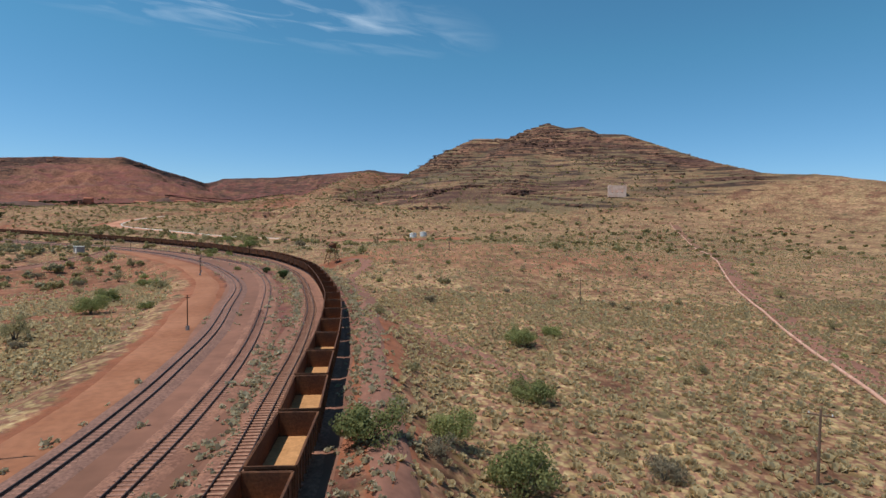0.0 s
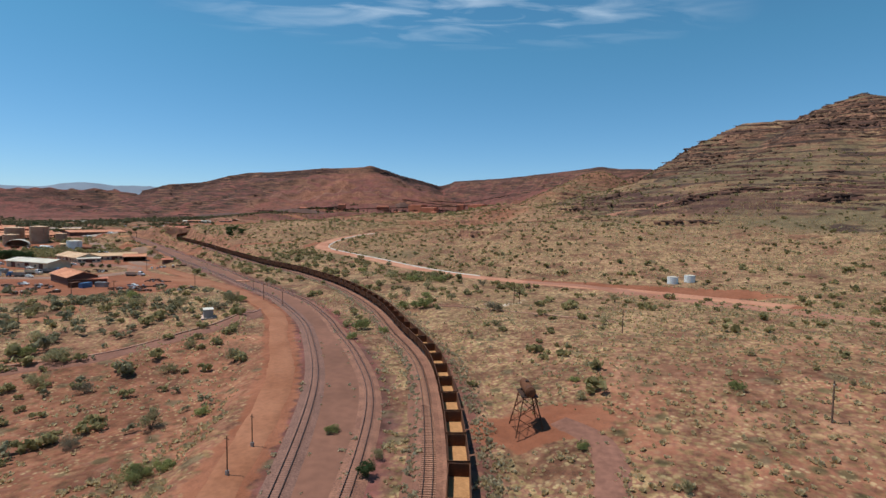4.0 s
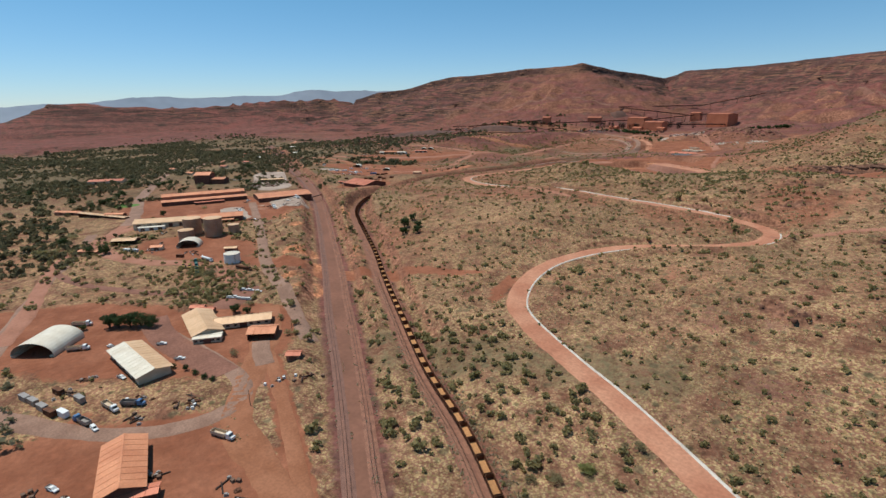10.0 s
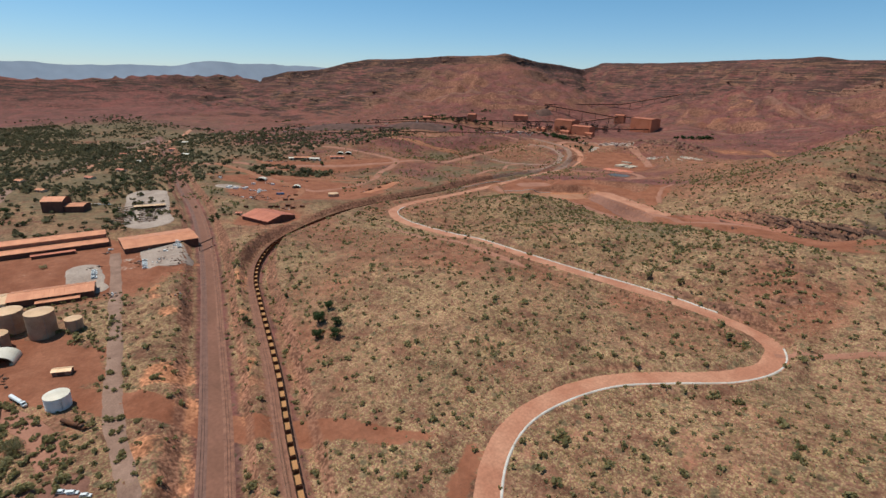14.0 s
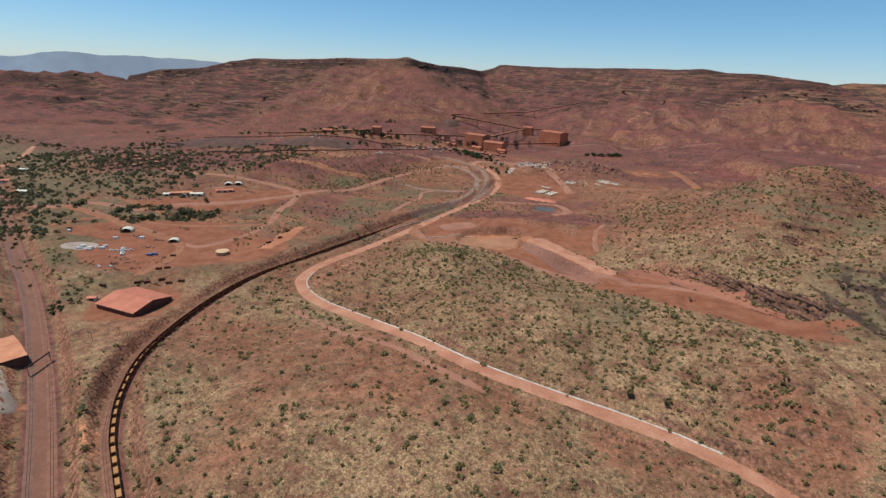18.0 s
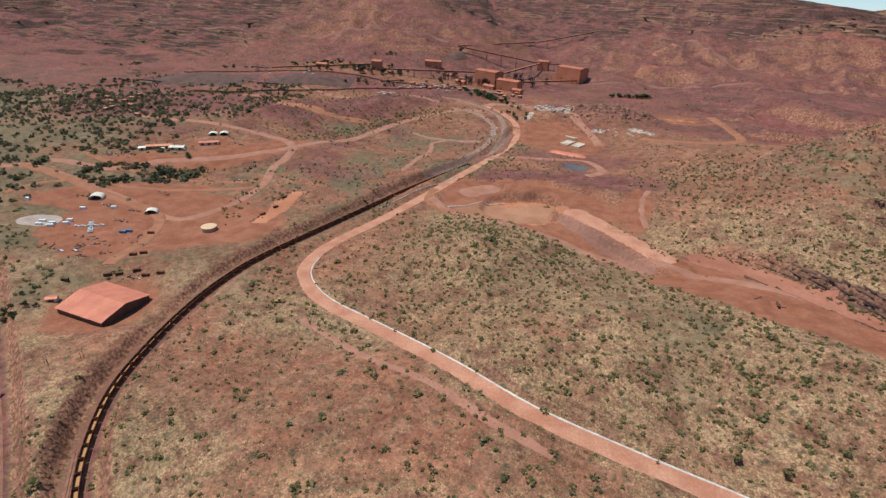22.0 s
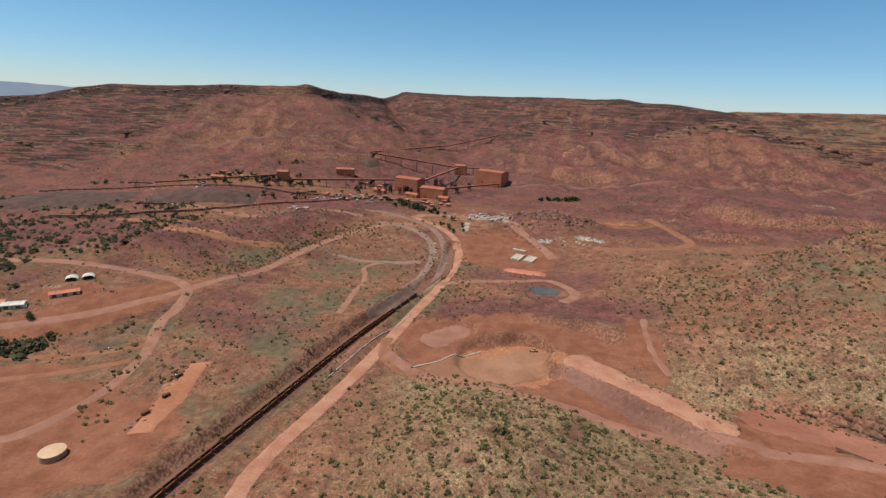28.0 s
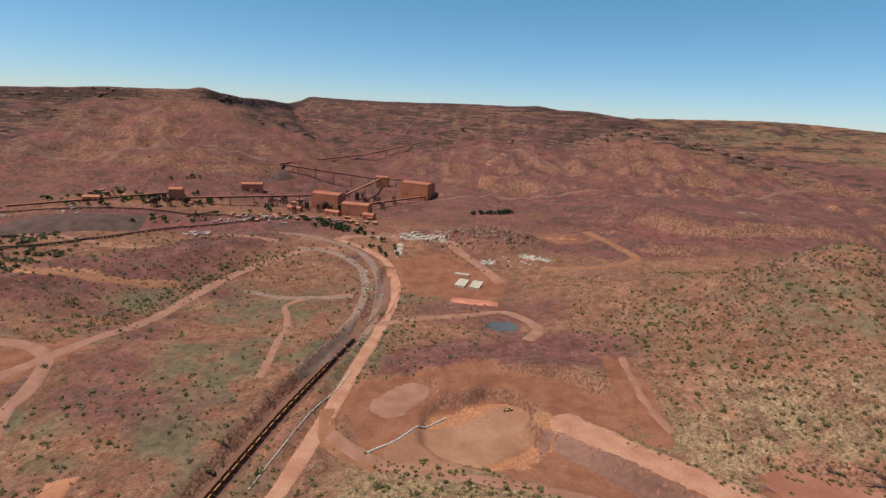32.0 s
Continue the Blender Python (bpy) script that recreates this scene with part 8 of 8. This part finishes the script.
def off_roads(x, y, margin=1.0):
    """True where no track, road or yard lies."""
    i = np.clip(np.searchsorted(XS, x), 0, len(XS) - 1)
    j = np.clip(np.searchsorted(YS, y), 0, len(YS) - 1)
    return (near_track[j, i] > 6.5 * margin) & (near_road[j, i] > 7.5 * margin) & (bare[j, i] < 0.58)


def leaf_cloud(count, rx, rz, leaf, lobes, seed):
    """Quads of foliage gathered in uneven lobes over a ground-standing ellipsoid: vertices and faces."""
    r = np.random.RandomState(seed)
    cen = np.c_[r.uniform(-0.62, 0.62, (lobes, 2)) * rx, r.uniform(0.38, 1.0, lobes) * rz]
    rad = r.uniform(0.22, 0.46, lobes) * rx
    k = r.randint(0, lobes, count)
    d = r.normal(size=(count, 3))
    d /= np.linalg.norm(d, axis=1)[:, None]
    p = cen[k] + d * (rad[k] * r.uniform(0.45, 1.05, count) ** 0.6)[:, None] * [1, 1, 0.72]
    p[:, 2] = np.maximum(p[:, 2], leaf * 0.4)
    u = r.normal(size=(count, 3))
    u -= d * (u * d).sum(1)[:, None] * 0.6
    u /= np.linalg.norm(u, axis=1)[:, None]
    v = np.cross(d + 0.4 * r.normal(size=(count, 3)), u)
    v /= np.linalg.norm(v, axis=1)[:, None]
    s = leaf * r.uniform(0.55, 1.25, (count, 1))
    q = np.stack([p - u * s - v * s * 0.6, p + u * s * 0.7 - v * s * 0.8, p + u * s + v * s * 0.6, p - u * s * 0.6 + v * s * 0.9], 1)
    return q.reshape(-1, 3), np.arange(count * 4).reshape(-1, 4)


def shrub(name, width, height, material, label, seed, leaf=0.17, count=420, group="shrubs", category="shrub"):
    """A shrub or small tree with bare stems and a crown of leaves."""
    r = random.Random(seed)
    th = empty(name, Matrix(), label, category, group)
    bm = bmesh.new()
    for k in range(4):
        a = r.uniform(0, math.tau)
        t = (math.cos(a) * width * 0.22, math.sin(a) * width * 0.22, height * 0.55)
        mid_ = (t[0] * 0.3, t[1] * 0.3, height * 0.22)
        rod(bm, (0, 0, -0.3), mid_, 0.02 * height + 0.03, 0.016 * height + 0.02, 6)
        rod(bm, mid_, t, 0.016 * height + 0.02, 0.02, 5)
    part("trunk", bm, BARK, th)
    v, f = leaf_cloud(int(count * 4.6), width / 2, height * 0.66, leaf * 0.38 * width / 4, 19, seed)
    sheet("crown", v, f, material, th)
    return th


TYPES = {
    "green": [shrub("shrub", 5.0, 3.8, LEAF_GREEN, "bushy bright olive-green shrub in dry grass", 11, 0.17, 900), shrub("shrub", 5.0, 3.2, LEAF_GREEN, "spreading olive-green shrub in dry grass", 12, 0.17, 800)],
    "olive": [shrub("shrub", 5.0, 3.4, LEAF, "open olive-grey shrub on stony red soil", 13, 0.16, 600), shrub("shrub", 5.0, 4.2, LEAF, "thin olive shrub with bare stems", 14, 0.15, 520)],
    "grey": [shrub("dry_shrub", 5.0, 3.0, LEAF_GREY, "dry grey leafless shrub", 15, 0.13, 700, "dry shrubs"), shrub("dry_shrub", 5.0, 3.6, LEAF_GREY, "dry grey-brown twiggy shrub", 16, 0.13, 620, "dry shrubs")],
    "dark": [shrub("tree", 5.0, 5.0, LEAF_DARK, "dense dark green tree beside the yard", 17, 0.19, 900, "dark trees", "tree"), shrub("tree", 5.0, 4.4, LEAF_DARK, "dense dark green bush", 18, 0.19, 800, "dark trees", "tree")],
}
fresh = {k: [True, True] for k in TYPES}


def plant(kind, x, y, width):
    j = rng.randint(0, 2)
    m = pose(x, y, gz(x, y) - 0.1, 0, 0, rng.uniform(0, 360))
    base = TYPES[kind][j]
    if fresh[kind][j]:
        fresh[kind][j] = False
        base.matrix_basis = m
        base.scale = (width / 5.0, width / 5.0, width / 5.0)
    else:
        ob = copy_thing(base, m)
        ob.matrix_basis = m @ Matrix.Diagonal((width / 5.0, width / 5.0, width / 5.0 * rng.uniform(0.85, 1.15), 1))


NEAR_SOUTH = [("green", -6, 43, 6.6), ("green", 1, 52, 5.6), ("green", 16, 101, 7.5), ("green", 13, 71, 7.5), ("green", 8, 46, 7.6), ("grey", 0, 46, 4.2), ("grey", 23, 50, 5), ("green", 24, 108, 4.5),
              ("olive", 47, 90, 2.6), ("olive", 59, 107, 3), ("olive", -4, 72, 2.6), ("olive", -13, 108, 3.4), ("olive", 106, 157, 5), ("olive", 94, 120, 4), ("green", -79, 113, 7), ("green", -69, 117, 3.5),
              ("olive", -74, 87, 6.5), ("dark", -53, 168, 4.2), ("olive", -66, 190, 3.2), ("olive", -110, 153, 4), ("olive", 0, 159, 4), ("olive", -19, 195, 3), ("green", -20, 162, 2.6)]
NEAR_SOUTH += [("grey", -3, 136, 4), ("olive", 42, 222, 3), ("olive", 30, 187, 3), ("dark", -64, 184, 3.4), ("green", -79, 195, 3), ("green", -118, 256, 3.6), ("green", -113, 268, 3.6), ("olive", -199, 280, 8), ("olive", -184, 203, 8),
               ("olive", -149, 213, 5), ("green", -34, 202, 2.6), ("olive", -46, 351, 5), ("olive", -43, 294, 4), ("olive", -78, 285, 4), ("olive", -151, 386, 8), ("olive", -183, 390, 8), ("green", -10, 231, 3.4), ("olive", -234, 253, 7)]
NEAR_MIDDLE = [("green", -145, 379, 9), ("green", -158, 372, 8), ("olive", -175, 377, 9), ("olive", -192, 377, 8), ("green", -205, 290, 7), ("green", -117, 306, 7), ("grey", -87, 309, 8.5), ("olive", -91, 358, 8), ("olive", -114, 327, 5),
               ("grey", -117, 375, 6), ("olive", -215, 267, 7), ("olive", -225, 255, 7), ("olive", -248, 229, 6), ("olive", -139, 353, 8), ("olive", -222, 396, 6), ("olive", -138, 328, 4.5), ("green", -178, 262, 4),
               ("dark", -507, 556, 11), ("dark", -493, 561, 9), ("dark", -493, 543, 9), ("dark", -480, 550, 9), ("dark", -514, 571, 8), ("dark", -477, 310, 11), ("dark", -473, 314, 11), ("dark", -469, 319, 11)]
NEAR_MIDDLE += [("dark", -465, 324, 11), ("dark", -461, 328, 11), ("dark", -484, 298, 5), ("dark", -398, 323, 3.5), ("dark", -391, 327, 3.5), ("dark", -384, 329, 4), ("dark", -377, 331, 4), ("dark", -372, 333, 3.5), ("olive", -389, 350, 6),
                ("olive", -429, 366, 7), ("dark", -446, 372, 7.5), ("dark", -440, 377, 6), ("olive", -451, 384, 6), ("olive", -416, 388, 6), ("olive", -392, 382, 6), ("olive", -528, 385, 11), ("olive", -521, 380, 8), ("dark", -676, 330, 12),
                ("dark", -1050, 480, 10), ("dark", -1060, 500, 10), ("dark", -985, 500, 8), ("dark", -960, 590, 10), ("dark", -940, 600, 9)]
TOWN_TREES = [("dark", -660, 339, 11), ("olive", -973, 400, 12), ("dark", -1015, 423, 12), ("dark", -1129, 458, 13), ("olive", -1079, 394, 11), ("olive", -983, 323, 12), ("olive", -937, 336, 11), ("dark", -1160, 323, 12),
              ("dark", -1000, 358, 12), ("olive", -757, 328, 11), ("dark", -741, 318, 10), ("olive", -707, 307, 10), ("olive", -786, 336, 9), ("dark", -1069, 492, 11), ("dark", -1032, 602, 11), ("dark", -1152, 671, 12),
              ("olive", -802, 470, 7), ("dark", -798, 422, 8), ("dark", -948, 386, 12), ("olive", -978, 374, 12), ("olive", -873, 330, 9), ("dark", -820, 315, 9), ("dark", -1062, 889, 9), ("olive", -1058, 932, 10),
              ("dark", -1044, 949, 8), ("dark", -1058, 1001, 10), ("olive", -993, 862, 6), ("olive", -1108, 896, 8), ("dark", -1193, 880, 9), ("dark", -960, 395, 10), ("dark", -990, 412, 12), ("dark", -930, 372, 9)]
for kind, x, y, wd in NEAR_SOUTH + NEAR_MIDDLE + TOWN_TREES:
    plant(kind, x, y, wd)
left = 290 - len(NEAR_SOUTH) - len(NEAR_MIDDLE)
while left > 0:
    x, y = rng.uniform(-260, 170), rng.uniform(60, 430)
    if not off_roads(np.array([x]), np.array([y]))[0] or math.hypot(x, y) < 40:
        continue
    west = x < -60 - 0.25 * (y - 150)
    plant(rng.choice(["olive", "olive", "grey", "green"]), x, y, rng.uniform(2.2, 6.5) if west else rng.uniform(1.0, 3.0))
    left -= 1


def thicket(name, places, sizes, quads, leaf, material, label, seed, flat=0.75):
    """Many clumps of foliage that nobody could count, as one mesh."""
    forms = [leaf_cloud(quads, 0.5, 0.5 * flat, leaf, 7, seed + k) for k in range(6)]
    vs, fs, n0 = [], [], 0
    z = ground_z(places[:, 0], places[:, 1])
    turn = np.random.RandomState(seed).uniform(0, math.tau, len(places))
    for k in range(len(places)):
        v, f = forms[k % 6]
        c, s = math.cos(turn[k]), math.sin(turn[k])
        w_ = np.c_[(v[:, 0] * c - v[:, 1] * s), (v[:, 0] * s + v[:, 1] * c), v[:, 2]] * sizes[k]
        vs.append(w_ + [places[k, 0], places[k, 1], z[k]])
        fs.append(f + n0)
        n0 += len(v)
    return tagged(sheet(name, np.vstack(vs), np.vstack(fs), material), label, "scrub", kind="stuff")


def scatter(count, x0, x1, y0, y1, patch=0.0, seed=1, keep=True):
    r = np.random.RandomState(seed)
    x, y = r.uniform(x0, x1, count * 4), r.uniform(y0, y1, count * 4)
    ok = off_roads(x, y) if keep else np.ones(len(x), bool)
    if patch:
        ok &= value_noise(x, y, patch, seed) + 0.35 * value_noise(x, y, patch * 0.3, seed + 1) > r.uniform(-0.7, 0.7, len(x))
    return np.c_[x, y][ok][:count]


p1_ = np.vstack([scatter(1700, -720, -60, 420, 1250, 90, 3), scatter(520, -60, 330, 240, 900, 70, 4), scatter(1500, -470, -60, 1000, 1380, 60, 5), scatter(200, -130, 230, 225, 430, 40, 18), scatter(1500, -640, -230, 760, 1040, 40, 19), scatter(2600, -720, -120, 430, 1000, 0, 33), scatter(1100, -120, 330, 300, 900, 0, 34), scatter(900, -420, -120, 1000, 1300, 0, 35)])
thicket("hill_scrub", p1_, np.random.RandomState(3).gamma(4.0, 0.50, len(p1_)) + 0.8, 30, 0.165, SCRUB, "small olive shrubs scattered over the hills", 31)
p2_ = np.vstack([scatter(260, -330, -130, 130, 320, 0, 6), scatter(240, -420, -130, 370, 470, 40, 7), scatter(150, -620, -400, 250, 420, 50, 8), scatter(170, -560, -470, 350, 400, 0, 9)])
p2_ = p2_[(p2_[:, 1] - p2_[:, 0] * -0.5 < 260) | (p2_[:, 0] < -330) | (p2_[:, 1] > 350)]
p2_ = np.vstack([p2_, scatter(260, -330, -90, 340, 470, 30, 20), scatter(420, -720, -480, 290, 470, 45, 21)])
road_y = np.interp(p2_[:, 0], [p[0] for p in HAUL_ROAD[10::-1]], [p[1] for p in HAUL_ROAD[10::-1]])
p2_ = p2_[(p2_[:, 1] < road_y - 6) | (p2_[:, 0] < -338)]
YARD_SCRUB = [(-968, 729), (-916, 699), (-935, 697), (-1079, 760), (-1157, 826), (-1193, 880), (-982, 747), (-896, 705), (-1043, 841), (-872, 712), (-833, 738), (-1052, 775), (-1010, 737), (-703, 811), (-700, 781), (-853, 887), (-886, 931), (-854, 957),
              (-950, 715), (-985, 712), (-1020, 720), (-880, 690), (-860, 690), (-1000, 700), (-720, 800), (-735, 850), (-760, 900), (-870, 905), (-900, 950), (-930, 1000), (-960, 1030), (-1010, 990), (-1030, 970)]
p2_ = np.vstack([p2_] + [np.random.RandomState(130 + k).normal(0, 7, (7, 2)) + s_ for k, s_ in enumerate(YARD_SCRUB)])
thicket("valley_scrub", p2_, np.random.RandomState(4).gamma(5.0, 0.6, len(p2_)) + 1.0, 80, 0.10, SCRUB, "dense olive-grey scrub along the valley floor", 37)
p3_ = np.vstack([scatter(10500, -2300, -1080, 120, 900, 120, 10, False), scatter(700, -1100, -640, 180, 330, 90, 11), scatter(1500, -2500, -1200, 700, 1200, 120, 12, False), scatter(260, -1130, -860, 330, 700, 60, 13), scatter(1500, -1750, -1130, 930, 1420, 100, 31), scatter(260, -1120, -1000, 870, 1000, 30, 32)])
thicket("plain_woodland", p3_, np.random.RandomState(5).gamma(4.0, 1.2, len(p3_)) + 2.0, 20, 0.20, WOODS, "olive woodland over the flat plain", 41)
p4_ = np.vstack([scatter(1500, -1150, -560, 950, 1500, 70, 14), scatter(500, -1700, -900, 1500, 2000, 90, 15), scatter(700, -560, 300, 1350, 2300, 130, 16), scatter(120, -700, -640, 1180, 1500, 0, 17), scatter(500, -1180, -880, 1180, 1480, 40, 22)])
gs1_ = curve([(-985, 1150), (-969, 1190), (-968, 1240), (-945, 1331), (-900, 1407), (-850, 1455)], 1.6)
p4_ = np.vstack([p4_, gs1_ + np.random.RandomState(23).normal(0, 7, gs1_.shape), gs1_ + np.random.RandomState(24).normal(0, 5, gs1_.shape) + [-14, 6]])
thicket("mine_scrub", p4_, np.random.RandomState(6).gamma(3.0, 0.75, len(p4_)) + 0.9, 34, 0.13, SCRUB, "sparse olive scrub round the mine", 43)
p5_ = np.c_[np.linspace(-586, -506, 26), np.linspace(1750, 1766, 26)] + np.random.RandomState(8).normal(0, 2.2, (26, 2))
p5_ = np.vstack([p5_, np.c_[np.linspace(-900, -760, 40), np.linspace(1640, 1560, 40)] + np.random.RandomState(9).normal(0, 6, (40, 2)), np.c_[np.linspace(-1330, -1100, 40), np.linspace(1640, 1700, 40)] + np.random.RandomState(10).normal(0, 12, (40, 2))])
p5_ = np.vstack([p5_] + [np.random.RandomState(160 + k).normal(0, 16, (6, 2)) + s_ for k, s_ in enumerate([(-1304, 1602), (-1320, 1658), (-1304, 1690), (-1250, 1610), (-1225, 1640), (-816, 1575), (-758, 1518), (-950, 1640), (-1010, 1690), (-1140, 1560), (-1090, 1610), (-860, 1600), (-1180, 1720), (-1400, 1640), (-720, 1500), (-1560, 1560), (-1640, 1330), (-1700, 1300), (-1900, 1500), (-1235, 1820)])])
thicket("plant_trees", p5_, np.random.RandomState(7).uniform(6, 14, len(p5_)), 60, 0.12, LEAF_DARK, "dark green trees planted round the ore plant", 47, 1.2)

p6_ = scatter(200, -315, -185, 205, 300, 25, 25)
p6_ = np.vstack([p6_, scatter(60, -300, -120, 120, 215, 30, 26), scatter(150, -480, -330, 205, 262, 25, 27)])
thicket("grey_scrub", p6_, np.random.RandomState(28).gamma(3.0, 0.8, len(p6_)) + 1.2, 120, 0.075, islands("grey_olive_scrub", (0.19, 0.165, 0.092), (0.39, 0.34, 0.205), 0.5), "grey-olive scrub below the workshop yard", 53, 0.95)
spots = [(-1201, 688), (-1122, 680), (-1140, 711), (-1068, 616), (-929, 587), (-871, 637), (-1090, 640), (-1100, 600), (-690, 372), (-720, 360), (-760, 430), (-830, 420), (-900, 400), (-950, 390), (-880, 460), (-905, 500), (-1000, 480), (-1010, 600), (-880, 560), (-660, 360), (-700, 330), (-576, 537), (-560, 545), (-850, 655), (-840, 668)]
p7_ = np.vstack([np.random.RandomState(29 + k).normal(0, 9, (7, 2)) + s_ for k, s_ in enumerate(spots)])
p7_ = p7_[off_roads(p7_[:, 0], p7_[:, 1])]
thicket("town_trees", p7_, np.random.RandomState(30).uniform(3.5, 8.5, len(p7_)), 120, 0.075, islands("dark_olive_trees", (0.050, 0.062, 0.024), (0.135, 0.132, 0.060), 0.45), "dark olive trees among the town's halls", 59, 1.1)

# pale dry grass and weeds in strips beside the tracks
rows = []
for k, (line, strips) in enumerate(((curve(SIDING_C, 1.0), ((-3.6, 0.5, 0.5), (-5.0, 0.9, 0.35))), (curve(SIDING_D, 1.0), ((2.9, 0.3, 0.25), (-2.9, 0.3, 0.2), (-9.5, 0.8, 0.6))), (train_line, ((7.6, 0.7, 2.2), (6.6, 0.5, 1.2), (-4.6, 0.8, 2.6), (-6.4, 1.2, 2.2), (-9.0, 1.4, 0.9))))):
    r = np.random.RandomState(60 + k)
    for j, (off, wide_, dens) in enumerate(strips):
        q = shifted(line, off)
        q = q[(q[:, 1] > 12) & (q[:, 1] < 420)]
        q = np.repeat(q, 3, 0)
        q = q[value_noise(q[:, 0], q[:, 1], 13, 62 + k + 5 * j) > (-0.7 if dens > 1 else -0.1)]
        q = q[r.rand(len(q)) < dens / 3, :2]
        rows.append(q + r.normal(0, wide_, q.shape))
w1_ = np.vstack(rows)
WEEDS = islands("pale_dry_weeds", (0.33, 0.265, 0.155), (0.56, 0.47, 0.31), 0.55)
thicket("dry_weeds", w1_, np.random.RandomState(67).gamma(4.0, 0.16, len(w1_)) + 0.25, 14, 0.17, WEEDS, "pale dry grass in strips beside the railway tracks", 71, 0.7)


# spinifex: low straw domes by the thousand
def tufts(name, places, sizes, label, seed, blades=13):
    """Hummocks of stiff grass: blades that splay from the middle, each a thin triangle."""
    r = np.random.RandomState(seed)
    nP = len(places)
    turn = r.uniform(0, math.tau, (nP, blades))
    lean = r.uniform(0.05, 1.0, (nP, blades)) ** 0.6
    size = sizes[:, None]
    out = np.stack([np.cos(turn), np.sin(turn)], -1)
    across = np.stack([-np.sin(turn), np.cos(turn)], -1) * (size * r.uniform(0.10, 0.20, (nP, blades)))[..., None]
    foot = out * (size * lean * 0.22)[..., None]
    tip = out * (size * lean * 0.55)[..., None]
    high = size * (0.52 - 0.30 * lean) * r.uniform(0.75, 1.25, (nP, blades))
    low = np.full((nP, blades, 1), -0.06)
    v = np.stack([np.concatenate([foot - across, low], -1), np.concatenate([foot + across, low], -1), np.concatenate([tip + 0.8 * across, high[..., None]], -1), np.concatenate([tip - 0.8 * across, high[..., None] * 0.9], -1)], 2)
    v += np.c_[places, ground_z(places[:, 0], places[:, 1])][:, None, None]
    ob = sheet(name, v.reshape(-1, 3), np.arange(nP * blades * 4).reshape(-1, 4), SPINIFEX)
    return tagged(ob, label, "spinifex", kind="stuff")


g1_ = np.vstack([scatter(15000, -50, 240, 120, 400, 0, 81), scatter(12000, -16, 130, 30, 150, 0, 80), scatter(5000, -110, -44, 40, 200, 14, 79)])
g2_ = scatter(14000, -430, 120, 420, 760, 26, 82)
g3_ = scatter(9000, -700, -330, 520, 980, 30, 83)
g4_ = scatter(6500, -340, -40, 60, 330, 20, 84)
g5_ = scatter(5000, 0, 350, 400, 700, 40, 85)
tufts("spinifex_tufts", g1_, np.random.RandomState(86).gamma(5, 0.13, len(g1_)) + 0.34, "straw-coloured spinifex tufts dotted over red soil", 87, 13)
gs_ = np.vstack([g2_, g3_, g4_, g5_])
tufts("hill_spinifex", gs_, np.random.RandomState(88).gamma(5, 0.14, len(gs_)) + 0.4, "straw-coloured spinifex tufts over the stony hills", 89, 8)

# far ranges beyond the plain; their blue is haze put into the colour
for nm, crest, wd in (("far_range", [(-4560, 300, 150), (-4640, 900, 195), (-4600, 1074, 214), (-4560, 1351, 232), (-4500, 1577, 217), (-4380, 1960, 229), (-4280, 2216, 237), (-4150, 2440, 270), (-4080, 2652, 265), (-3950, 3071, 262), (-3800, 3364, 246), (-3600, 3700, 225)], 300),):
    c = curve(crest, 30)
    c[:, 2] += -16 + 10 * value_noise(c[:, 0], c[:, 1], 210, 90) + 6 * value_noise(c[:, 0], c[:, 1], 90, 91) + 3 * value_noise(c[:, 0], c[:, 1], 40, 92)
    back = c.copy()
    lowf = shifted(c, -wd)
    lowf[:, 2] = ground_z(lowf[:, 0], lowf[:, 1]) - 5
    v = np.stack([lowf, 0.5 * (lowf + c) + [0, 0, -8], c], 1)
    tagged(sheet(nm, v.reshape(-1, 3), grid_faces(v.shape[0], 3), HAZE_BLUE), "mountain range on the horizon, coloured blue for haze", "mountain range", kind="structure")
